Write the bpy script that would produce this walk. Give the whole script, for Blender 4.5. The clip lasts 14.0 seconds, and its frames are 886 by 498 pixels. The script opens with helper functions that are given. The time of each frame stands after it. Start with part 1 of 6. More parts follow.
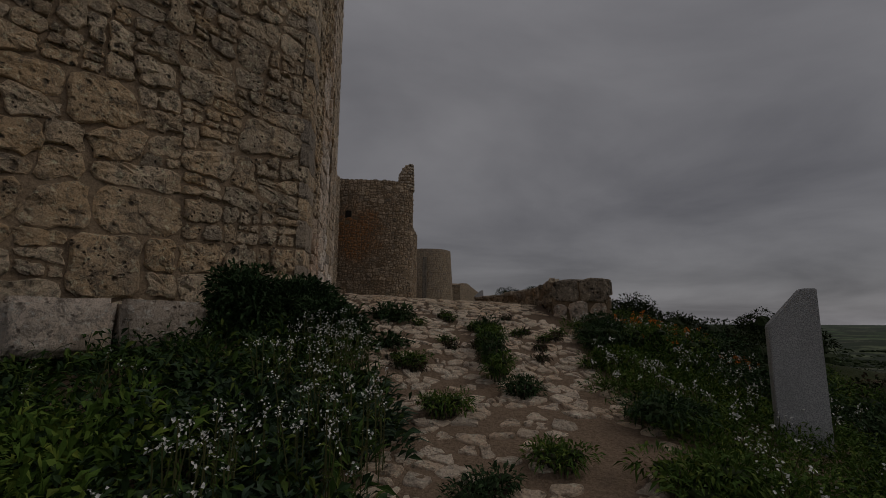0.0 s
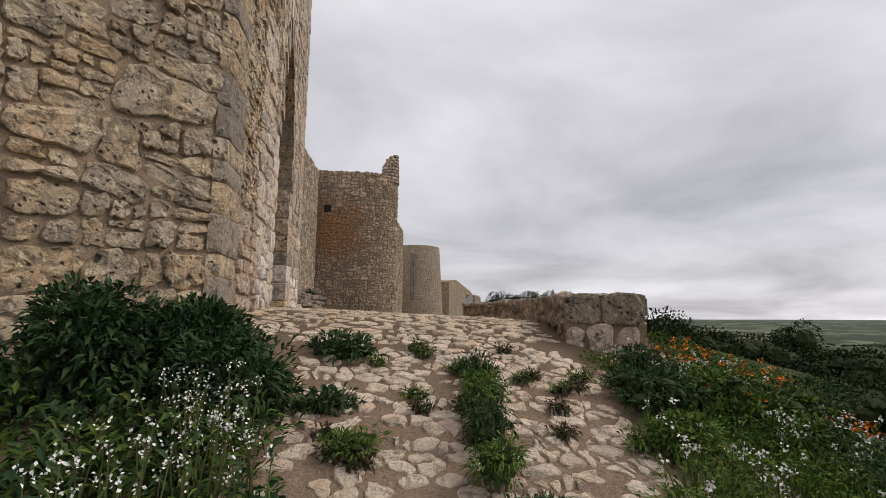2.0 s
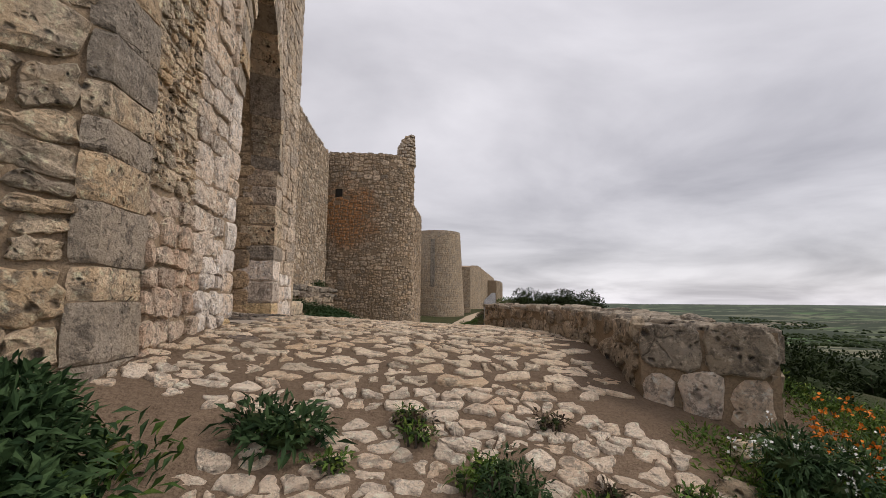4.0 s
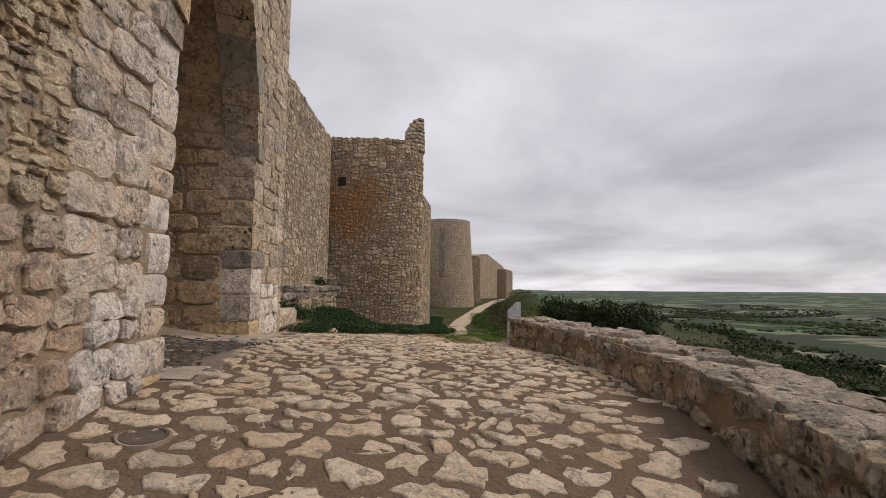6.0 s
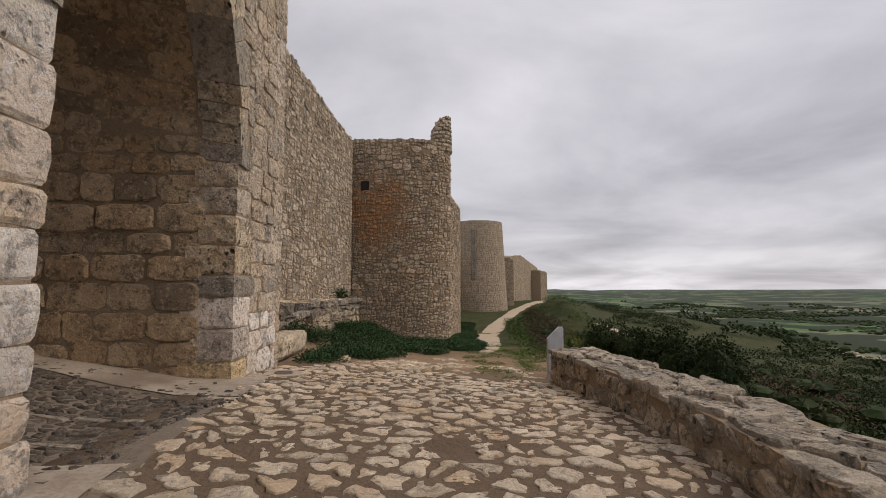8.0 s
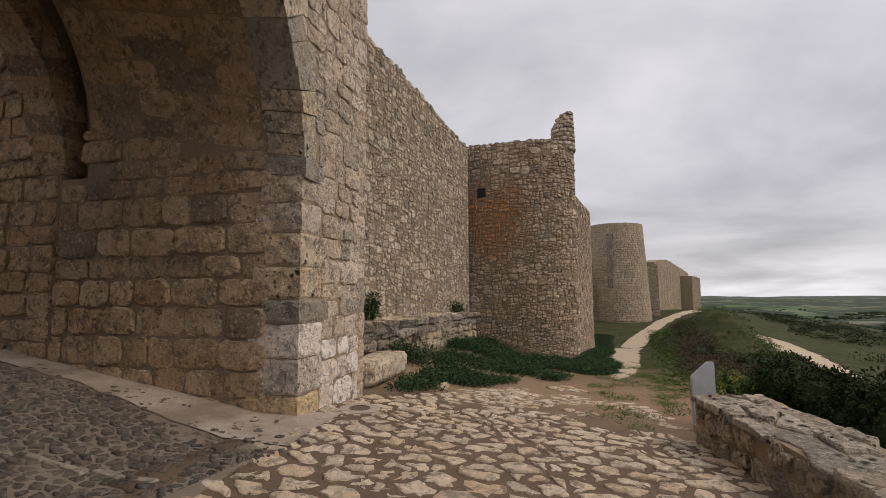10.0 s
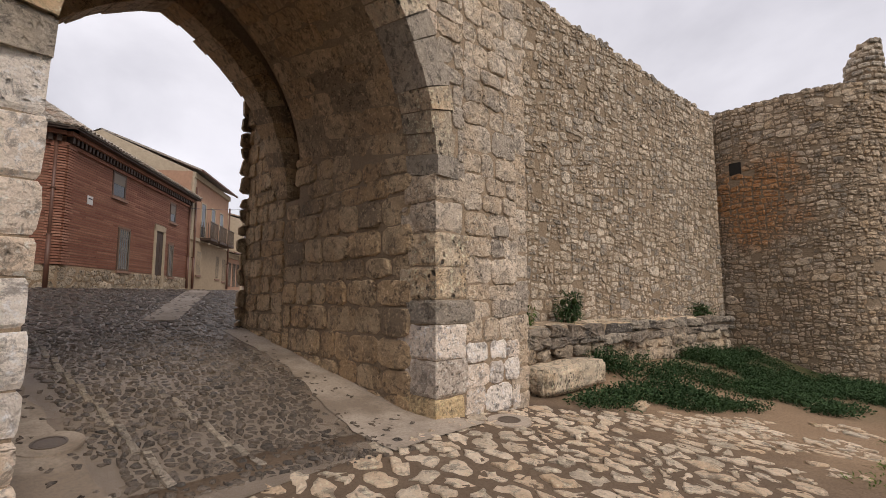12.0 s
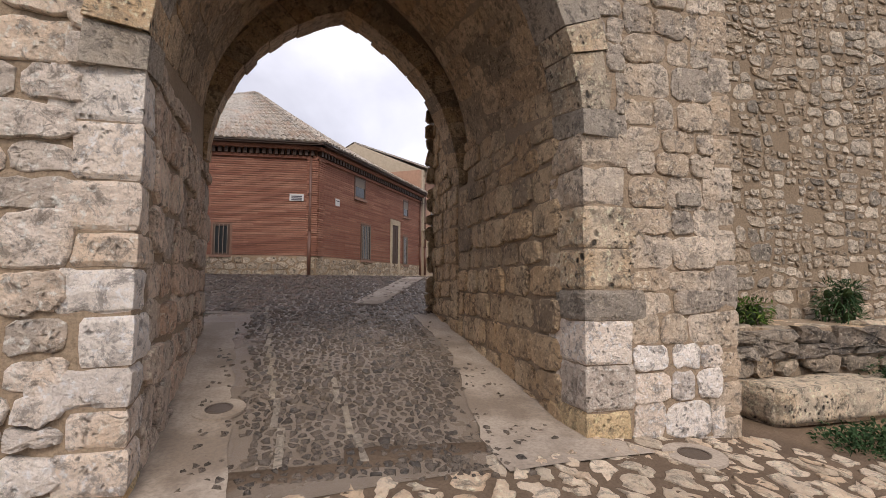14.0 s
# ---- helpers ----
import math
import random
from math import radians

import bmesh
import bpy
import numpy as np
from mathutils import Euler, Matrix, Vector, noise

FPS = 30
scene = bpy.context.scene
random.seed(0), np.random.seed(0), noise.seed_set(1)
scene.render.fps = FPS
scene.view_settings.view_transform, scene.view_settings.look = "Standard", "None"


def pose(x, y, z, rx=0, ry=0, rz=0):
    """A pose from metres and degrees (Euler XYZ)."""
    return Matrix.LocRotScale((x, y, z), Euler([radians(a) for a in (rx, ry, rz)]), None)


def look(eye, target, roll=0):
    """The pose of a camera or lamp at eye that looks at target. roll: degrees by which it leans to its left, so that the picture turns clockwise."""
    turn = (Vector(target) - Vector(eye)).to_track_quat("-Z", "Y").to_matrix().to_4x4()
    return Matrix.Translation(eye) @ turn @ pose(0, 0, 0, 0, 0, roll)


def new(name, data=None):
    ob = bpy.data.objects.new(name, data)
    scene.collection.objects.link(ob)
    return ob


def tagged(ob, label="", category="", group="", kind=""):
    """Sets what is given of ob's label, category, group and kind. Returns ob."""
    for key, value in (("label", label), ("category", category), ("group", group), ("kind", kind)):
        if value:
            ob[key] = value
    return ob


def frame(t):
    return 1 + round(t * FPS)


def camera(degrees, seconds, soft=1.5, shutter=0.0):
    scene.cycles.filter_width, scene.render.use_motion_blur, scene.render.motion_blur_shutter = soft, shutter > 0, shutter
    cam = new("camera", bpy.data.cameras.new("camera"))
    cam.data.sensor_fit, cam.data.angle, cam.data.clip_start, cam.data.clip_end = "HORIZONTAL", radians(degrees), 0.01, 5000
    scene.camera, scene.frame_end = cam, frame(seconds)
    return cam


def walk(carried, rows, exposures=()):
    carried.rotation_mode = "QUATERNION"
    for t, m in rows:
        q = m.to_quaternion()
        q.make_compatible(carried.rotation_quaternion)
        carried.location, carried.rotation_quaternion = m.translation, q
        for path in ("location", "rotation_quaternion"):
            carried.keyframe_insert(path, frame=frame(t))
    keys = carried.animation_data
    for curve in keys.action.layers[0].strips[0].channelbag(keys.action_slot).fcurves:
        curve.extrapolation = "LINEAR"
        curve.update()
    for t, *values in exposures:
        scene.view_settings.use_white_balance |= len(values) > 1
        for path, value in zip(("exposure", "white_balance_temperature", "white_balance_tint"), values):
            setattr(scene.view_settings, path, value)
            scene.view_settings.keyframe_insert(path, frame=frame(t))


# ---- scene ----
cam = camera(86.9, 14.0, soft=0.8)
PATH = [
    (0, (-0.587, 0.506, 1.549), (-0.474, 2.479, 1.855), 0.3),
    (0.5, (-0.583, 1.006, 1.651), (-0.443, 2.979, 1.948), 0.3),
    (1, (-0.553, 1.499, 1.793), (-0.410, 3.471, 2.088), 0.2),
    (1.5, (-0.411, 1.948, 1.892), (-0.264, 3.920, 2.190), 0.2),
    (2, (-0.297, 2.443, 1.949), (-0.140, 4.416, 2.237), 0.2),
    (2.5, (-0.167, 2.937, 2.054), (-0.031, 4.914, 2.323), 0.3),
    (3, (-0.012, 3.387, 2.138), (0.103, 5.367, 2.390), 0.3),
    (5.5, (-0.144, 5.809, 2.798), (-0.127, 7.802, 2.975), 0.6),
    (6, (-0.151, 6.210, 2.897), (-0.120, 8.203, 3.062), 0.5),
    (6.5, (-0.142, 6.591, 3.036), (-0.117, 8.584, 3.196), 0.2),
    (7, (-0.086, 6.977, 3.120), (-0.100, 8.970, 3.280), 0.0),
    (9.5, (0.211, 8.772, 3.514), (-0.239, 10.711, 3.714), -0.2),
    (10, (0.397, 9.085, 3.519), (-0.264, 10.962, 3.719), -0.3),
    (10.5, (0.667, 9.407, 3.534), (-0.204, 11.197, 3.730), -0.4),
    (11, (0.842, 9.779, 3.540), (-0.257, 11.439, 3.736), -0.4),
    (11.5, (1.032, 10.107, 3.541), (-0.293, 11.592, 3.741), -0.2),
    (12, (1.211, 10.419, 3.532), (-0.323, 11.687, 3.733), -0.1),
    (12.5, (1.282, 10.778, 3.543), (-0.443, 11.774, 3.724), -0.1),
    (13, (1.320, 11.147, 3.537), (-0.535, 11.875, 3.705), -0.1),
    (13.5, (1.195, 11.472, 3.541), (-0.728, 11.999, 3.689), 0.0),
    (14, (0.997, 11.730, 3.562), (-0.961, 12.110, 3.702), 0.2),
]
walk(cam, [(t, look(eye, target, roll)) for t, eye, target, roll in PATH],
     exposures=[(0.0, -2.17, 6550, 11), (0.5, -0.64, 6550, 11), (0.9, -0.03, 6550, 11), (5.5, 0.0, 6600, 12), (7.0, -0.08, 6600, 12), (9.5, -0.09, 6600, 12), (11.0, 0.1, 6600, 12), (12.5, 0.32, 6500, 13), (14.0, 0.5, 6300, 14)])

# ---- world, sun ----
SUN_EL, SUN_AZ = 46.0, 88.0
world = bpy.data.worlds.new("overcast")
scene.world = world
world.use_nodes = True
wn, wl = world.node_tree.nodes, world.node_tree.links
wn.clear()


def wnode(kind, **values):
    n = wn.new(kind)
    for k, v in values.items():
        n.inputs[k].default_value = v
    return n


def wmath(op, a, b=None, clamp=False):
    n = wn.new("ShaderNodeMath")
    n.operation, n.use_clamp = op, clamp
    for i, v in enumerate((a, b)):
        if v is None:
            continue
        if isinstance(v, (int, float)):
            n.inputs[i].default_value = v
        else:
            wl.new(v, n.inputs[i])
    return n.outputs[0]


coord = wn.new("ShaderNodeTexCoord")
sep = wn.new("ShaderNodeSeparateXYZ")
wl.new(coord.outputs["Generated"], sep.inputs[0])
height = wmath("MAXIMUM", sep.outputs[2], 0.0)
flat = wmath("ADD", height, 0.16)
comb = wn.new("ShaderNodeCombineXYZ")
wl.new(wmath("DIVIDE", sep.outputs[0], flat), comb.inputs[0])
wl.new(wmath("DIVIDE", sep.outputs[1], flat), comb.inputs[1])
big = wnode("ShaderNodeTexNoise", Scale=0.75, Detail=7.0, Roughness=0.52, Distortion=0.35)
wl.new(comb.outputs[0], big.inputs["Vector"])
ramp = wn.new("ShaderNodeValToRGB")
ramp.color_ramp.elements[0].position, ramp.color_ramp.elements[0].color = 0.30, (0.40, 0.395, 0.43, 1)
ramp.color_ramp.elements[1].position, ramp.color_ramp.elements[1].color = 0.66, (0.80, 0.79, 0.83, 1)
wl.new(big.outputs[0], ramp.inputs[0])
# the cloud deck is thinner towards the horizon, where a bright strip shows
strip = wn.new("ShaderNodeValToRGB")
for p, c in ((0.0, 1.25), (0.012, 1.2), (0.03, 1.04), (0.09, 0.87), (0.22, 1.02), (0.45, 1.0), (0.62, 1.2), (0.8, 1.5), (1.0, 1.7)):
    e = strip.color_ramp.elements.new(p)
    e.color = (c, c, c, 1)
strip.color_ramp.elements.remove(strip.color_ramp.elements[0])
strip.color_ramp.elements.remove(strip.color_ramp.elements[-1])
wl.new(height, strip.inputs[0])
mul = wn.new("ShaderNodeMix")
mul.data_type, mul.blend_type = "RGBA", "MULTIPLY"
mul.inputs[0].default_value = 1.0
wl.new(ramp.outputs[0], mul.inputs[6])
wl.new(strip.outputs[0], mul.inputs[7])
sky = wn.new("ShaderNodeTexSky")
sky.sky_type, sky.sun_disc = "NISHITA", False
sky.sun_elevation, sky.sun_rotation = radians(SUN_EL), radians(SUN_AZ)
bg_sky, bg_cloud = wn.new("ShaderNodeBackground"), wn.new("ShaderNodeBackground")
wl.new(sky.outputs[0], bg_sky.inputs[0])
wl.new(mul.outputs[2], bg_cloud.inputs[0])
bg_sky.inputs[1].default_value, bg_cloud.inputs[1].default_value = 0.01, 1.0
both = wn.new("ShaderNodeAddShader")
wl.new(bg_sky.outputs[0], both.inputs[0])
wl.new(bg_cloud.outputs[0], both.inputs[1])
wout = wn.new("ShaderNodeOutputWorld")
wl.new(both.outputs[0], wout.inputs[0])

sun = new("sun", bpy.data.lights.new("sun", "SUN"))
sun.data.energy, sun.data.angle, sun.data.color = 1.6, radians(18), (1.0, 0.91, 0.79)
az, el = radians(SUN_AZ), radians(SUN_EL)
sun.matrix_world = look((30 * math.sin(az) * math.cos(el), 30 * math.cos(az) * math.cos(el), 30 * math.sin(el)), (0, 0, 0))
# ---- materials ----
class Mat:
    """A small builder of node materials, in world-size texture space."""

    def __init__(self, name, rough=0.85, metal=0.0):
        self.m = bpy.data.materials.new(name)
        self.m.use_nodes = True
        self.t = self.m.node_tree
        self.t.nodes.clear()
        self.b = self.node("ShaderNodeBsdfPrincipled")
        self.b.inputs["Roughness"].default_value, self.b.inputs["Metallic"].default_value = rough, metal
        out = self.node("ShaderNodeOutputMaterial")
        self.t.links.new(self.b.outputs[0], out.inputs[0])
        self.pos = self.node("ShaderNodeNewGeometry").outputs["Position"]

    def node(self, kind):
        return self.t.nodes.new(kind)

    def put(self, value, socket):
        if isinstance(value, (int, float)):
            socket.default_value = value
        elif isinstance(value, tuple):
            socket.default_value = (*value, 1) if len(value) == 3 and socket.type == "RGBA" else value
        else:
            self.t.links.new(value, socket)

    def math(self, op, a, b=0.0, clamp=False):
        n = self.node("ShaderNodeMath")
        n.operation, n.use_clamp = op, clamp
        self.put(a, n.inputs[0]), self.put(b, n.inputs[1])
        return n.outputs[0]

    def stretch(self, sx, sy, sz):
        n = self.node("ShaderNodeVectorMath")
        n.operation = "MULTIPLY"
        self.put(self.pos, n.inputs[0])
        n.inputs[1].default_value = (sx, sy, sz)
        return n.outputs[0]

    def noise(self, scale, detail=4.0, rough=0.55, vec=None, dist=0.0):
        n = self.node("ShaderNodeTexNoise")
        self.put(vec or self.pos, n.inputs["Vector"])
        n.inputs["Scale"].default_value, n.inputs["Detail"].default_value = scale, detail
        n.inputs["Roughness"].default_value, n.inputs["Distortion"].default_value = rough, dist
        return n.outputs[0]

    def voronoi(self, scale, feature="F1", vec=None):
        n = self.node("ShaderNodeTexVoronoi")
        n.feature = feature
        self.put(vec or self.pos, n.inputs["Vector"])
        n.inputs["Scale"].default_value = scale
        return n.outputs["Distance"]

    def ramp(self, fac, *stops):
        n = self.node("ShaderNodeValToRGB")
        els = n.color_ramp.elements
        while len(els) < len(stops):
            els.new(0.5)
        for e, (p, c) in zip(els, stops):
            e.position = p
            e.color = (c, c, c, 1) if isinstance(c, (int, float)) else (*c, 1)
        self.put(fac, n.inputs[0])
        return n.outputs[0]

    def mix(self, fac, a, b, mode="MIX"):
        n = self.node("ShaderNodeMix")
        n.data_type, n.blend_type = "RGBA", mode
        self.put(fac, n.inputs[0]), self.put(a, n.inputs[6]), self.put(b, n.inputs[7])
        return n.outputs[2]

    def any_random(self):
        """One number for each piece, be it an object or an island of a joined mesh."""
        a = self.node("ShaderNodeObjectInfo").outputs["Random"]
        b = self.node("ShaderNodeNewGeometry").outputs["Random Per Island"]
        return self.math("FRACT", self.math("ADD", a, b))

    def bump(self, h, dist, strength=1.0, after=None):
        n = self.node("ShaderNodeBump")
        self.put(h, n.inputs["Height"])
        n.inputs["Distance"].default_value, n.inputs["Strength"].default_value = dist, strength
        if after is not None:
            self.put(after, n.inputs["Normal"])
        return n.outputs[0]

    def done(self, color, normal=None, rough=None):
        self.put(color, self.b.inputs["Base Color"])
        if normal is not None:
            self.put(normal, self.b.inputs["Normal"])
        if rough is not None:
            self.put(rough, self.b.inputs["Roughness"])
        return self.m


def limestone(name, warm, pale, grey, stain=0.45, pits=1.0, tone=0.5, orange=None):
    """Weathered limestone: each piece has its own tone; lichen grey, stains, cracks and pits lie over all."""
    a = Mat(name, 0.92)
    r = a.any_random()
    col = a.ramp(r, (0.0, warm), (0.4, pale), (0.6, tuple(c * 1.12 for c in pale)), (0.8, tuple((p + g) / 2 for p, g in zip(pale, grey))), (1.0, grey))
    col = a.mix(tone, col, pale)
    blot = a.noise(0.9, 8, 0.68, dist=0.5)
    col = a.mix(a.ramp(blot, (0.40, 0.0), (0.66, stain)), col, grey)
    ochre = a.noise(1.6, 6, 0.6, a.stretch(1.0, 1.0, 0.6))
    col = a.mix(a.ramp(ochre, (0.50, 0.0), (0.68, 0.7)), col, warm)
    if orange:
        place, reach, tint = orange
        v = a.node("ShaderNodeVectorMath")
        v.operation = "DISTANCE"
        a.put(a.pos, v.inputs[0])
        v.inputs[1].default_value = place
        d = a.math("ADD", a.math("DIVIDE", v.outputs["Value"], reach), a.math("MULTIPLY", a.noise(1.4, 6, 0.65), 0.9))
        col = a.mix(a.ramp(d, (0.75, 0.9), (1.25, 0.0)), col, tint)
    dark = a.math("MULTIPLY", a.ramp(a.noise(3.2, 9, 0.72, dist=0.6), (0.52, 0.0), (0.62, 1.0)), stain * 0.8)
    col = a.mix(dark, col, tuple(c * 0.6 for c in grey))
    mid = a.noise(7, 10, 0.78, dist=0.5)
    col = a.mix(a.ramp(mid, (0.41, 0.8), (0.49, 0.0)), col, tuple(c * 0.5 for c in grey))
    fine = a.noise(60, 5, 0.7)
    col = a.mix(a.ramp(fine, (0.38, 0.22), (0.5, 0.0)), col, tuple(c * 0.55 for c in grey))
    spots = a.noise(17, 6, 0.65)
    col = a.mix(a.ramp(spots, (0.54, 0.0), (0.66, 0.55)), col, tuple(min(0.97, c * 1.35) for c in pale))
    warp = a.node("ShaderNodeVectorMath")
    warp.operation = "ADD"
    nz = a.node("ShaderNodeTexNoise")
    a.put(a.pos, nz.inputs["Vector"])
    nz.inputs["Scale"].default_value = 9.0
    sc = a.node("ShaderNodeVectorMath")
    sc.operation = "MULTIPLY"
    a.put(nz.outputs["Color"], sc.inputs[0])
    sc.inputs[1].default_value = (0.09, 0.09, 0.09)
    a.put(a.pos, warp.inputs[0]), a.put(sc.outputs[0], warp.inputs[1])
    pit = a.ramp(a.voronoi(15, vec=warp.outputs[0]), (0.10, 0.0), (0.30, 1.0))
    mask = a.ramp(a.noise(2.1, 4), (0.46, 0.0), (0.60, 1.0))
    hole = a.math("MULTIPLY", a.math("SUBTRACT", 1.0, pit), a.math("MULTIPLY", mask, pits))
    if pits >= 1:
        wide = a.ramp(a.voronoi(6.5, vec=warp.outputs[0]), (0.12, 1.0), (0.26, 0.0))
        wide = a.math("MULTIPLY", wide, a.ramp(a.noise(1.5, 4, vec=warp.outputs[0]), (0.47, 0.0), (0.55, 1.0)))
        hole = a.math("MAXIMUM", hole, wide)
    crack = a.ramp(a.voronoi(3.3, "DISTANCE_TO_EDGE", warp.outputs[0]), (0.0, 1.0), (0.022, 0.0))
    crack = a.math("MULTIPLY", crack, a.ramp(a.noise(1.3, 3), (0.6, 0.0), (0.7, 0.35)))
    # pits and cracks turn near black: the shade in them is painted
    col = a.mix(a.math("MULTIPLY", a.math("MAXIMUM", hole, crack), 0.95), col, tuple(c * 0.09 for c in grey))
    n1 = a.bump(a.noise(5.5, 9, 0.7), 0.11, 1.0)
    n2 = a.bump(a.noise(24, 6, 0.65), 0.022, 1.0, n1)
    n3 = a.bump(a.math("SUBTRACT", 1.0, a.math("MAXIMUM", hole, crack)), 0.08, 1.0, n2)
    return a.done(col, n3)


def mortar(name, c1, c2):
    a = Mat(name, 0.95)
    col = a.mix(a.noise(1.7, 6, 0.6), c1, c2)
    col = a.mix(a.ramp(a.noise(40, 5, 0.7), (0.35, 0.6), (0.6, 0.0)), col, tuple(c * 0.5 for c in c1))
    n = a.bump(a.noise(14, 7, 0.7), 0.035, 0.9)
    return a.done(col, a.bump(a.noise(90, 3), 0.006, 0.7, n))


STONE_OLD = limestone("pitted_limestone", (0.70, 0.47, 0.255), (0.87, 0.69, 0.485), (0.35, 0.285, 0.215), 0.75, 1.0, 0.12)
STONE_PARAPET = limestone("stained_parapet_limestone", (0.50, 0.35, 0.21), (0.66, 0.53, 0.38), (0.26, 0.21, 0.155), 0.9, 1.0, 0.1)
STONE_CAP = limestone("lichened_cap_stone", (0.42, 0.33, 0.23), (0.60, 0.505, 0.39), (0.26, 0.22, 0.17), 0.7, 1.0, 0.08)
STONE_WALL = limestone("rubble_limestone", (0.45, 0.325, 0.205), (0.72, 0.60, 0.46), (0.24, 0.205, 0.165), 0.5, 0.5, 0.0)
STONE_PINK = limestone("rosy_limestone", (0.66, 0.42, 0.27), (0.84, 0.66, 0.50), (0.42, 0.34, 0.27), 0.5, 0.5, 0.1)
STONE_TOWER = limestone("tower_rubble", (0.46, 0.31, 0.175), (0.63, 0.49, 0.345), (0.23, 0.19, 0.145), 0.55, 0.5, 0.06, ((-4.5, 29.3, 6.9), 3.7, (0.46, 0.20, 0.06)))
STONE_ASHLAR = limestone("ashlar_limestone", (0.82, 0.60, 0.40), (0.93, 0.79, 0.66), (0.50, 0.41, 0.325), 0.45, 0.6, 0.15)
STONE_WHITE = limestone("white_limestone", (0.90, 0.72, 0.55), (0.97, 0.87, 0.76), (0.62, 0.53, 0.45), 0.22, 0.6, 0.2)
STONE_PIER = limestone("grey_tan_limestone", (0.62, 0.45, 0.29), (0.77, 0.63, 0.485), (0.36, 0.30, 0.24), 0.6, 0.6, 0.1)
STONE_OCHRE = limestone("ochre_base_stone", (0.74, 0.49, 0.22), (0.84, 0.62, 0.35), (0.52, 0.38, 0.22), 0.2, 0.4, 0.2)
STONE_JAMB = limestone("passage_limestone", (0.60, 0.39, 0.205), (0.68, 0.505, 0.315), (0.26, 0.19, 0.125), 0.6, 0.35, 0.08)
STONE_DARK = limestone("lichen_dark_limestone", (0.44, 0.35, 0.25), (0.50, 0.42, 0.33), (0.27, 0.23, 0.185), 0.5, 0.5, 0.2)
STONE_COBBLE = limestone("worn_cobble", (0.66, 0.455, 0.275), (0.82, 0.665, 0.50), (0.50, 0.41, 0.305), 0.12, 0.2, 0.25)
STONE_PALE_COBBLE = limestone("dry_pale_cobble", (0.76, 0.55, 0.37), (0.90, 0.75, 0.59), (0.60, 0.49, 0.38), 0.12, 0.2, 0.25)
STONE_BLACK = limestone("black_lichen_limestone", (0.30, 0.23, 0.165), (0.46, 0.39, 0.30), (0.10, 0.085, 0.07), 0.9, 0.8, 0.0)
STONE_PEBBLE = limestone("dark_pebble", (0.17, 0.13, 0.095), (0.22, 0.175, 0.135), (0.09, 0.078, 0.066), 0.3, 0.0, 0.05)
STONE_PEBBLE.node_tree.nodes["Principled BSDF"].inputs["Roughness"].default_value = 0.26
STONE_FAR = limestone("far_masonry", (0.40, 0.29, 0.18), (0.47, 0.37, 0.255), (0.28, 0.235, 0.185), 0.6, 0.0, 0.3)
MORTAR = mortar("old_mortar", (0.27, 0.195, 0.125), (0.46, 0.345, 0.23))
MORTAR_TAN = mortar("tan_mortar", (0.23, 0.165, 0.105), (0.36, 0.27, 0.178))
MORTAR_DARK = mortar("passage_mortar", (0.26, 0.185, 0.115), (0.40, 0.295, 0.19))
# ---- mesh tools ----
def mesh_of(name, verts, faces, material, smooth=False):
    me = bpy.data.meshes.new(name)
    me.from_pydata(verts, [], faces)
    me.materials.append(material)
    if smooth:
        me.polygons.foreach_set("use_smooth", [True] * len(me.polygons))
    me.update()
    return me


def mesh_bm(name, bm, material, smooth=False):
    bmesh.ops.recalc_face_normals(bm, faces=bm.faces[:])
    me = bpy.data.meshes.new(name)
    bm.to_mesh(me)
    bm.free()
    me.materials.append(material)
    if smooth:
        me.polygons.foreach_set("use_smooth", [True] * len(me.polygons))
    return me


def part(name, bm, material, parent, label="", smooth=False):
    me = bm if isinstance(bm, bpy.types.Mesh) else mesh_bm(name, bm, material, smooth)
    ob = new(name, me)
    ob.parent = parent
    if parent is not None:
        ob.matrix_parent_inverse = parent.matrix_world.inverted()
    if label:
        ob["label"] = label
    return ob


def thing(name, place, label, category, group="", kind=""):
    ob = new(name)
    ob.empty_display_size = 0.1
    ob.location = place
    ob.matrix_world = Matrix.Translation(place)
    return tagged(ob, label, category, group, kind)


def setting(name, me, label, category):
    return tagged(new(name, me), label, category, kind="structure")


def box(bm, lo, hi, m=None, bevel=0.0):
    made = bmesh.ops.create_cube(bm, size=1)["verts"]
    lo, hi = Vector(lo), Vector(hi)
    for v in made:
        v.co = Vector([lo[i] + (v.co[i] + 0.5) * (hi[i] - lo[i]) for i in range(3)])
    if bevel:
        edges = list({e for v in made for e in v.link_edges})
        res = bmesh.ops.bevel(bm, geom=edges, offset=bevel, segments=2, affect="EDGES", profile=0.6)
        made = list({v for f in res["faces"] for v in f.verts} | {v for v in made if v.is_valid})
    if m is not None:
        bmesh.ops.transform(bm, matrix=m, verts=made)
    return made


def prism(outline, z0, z1):
    """Vertices and faces of an upright prism over an outline in plan; z1 may be one number or one a corner."""
    n = len(outline)
    tops = z1 if isinstance(z1, (list, tuple)) else [z1] * n
    verts = [(x, y, z0) for x, y in outline] + [(x, y, z) for (x, y), z in zip(outline, tops)]
    faces = [tuple(range(n))[::-1], tuple(range(n, 2 * n))] + [(i, (i + 1) % n, n + (i + 1) % n, n + i) for i in range(n)]
    area = sum(outline[i][0] * outline[(i + 1) % n][1] - outline[(i + 1) % n][0] * outline[i][1] for i in range(n))
    return verts, faces if area > 0 else [f[::-1] for f in faces]


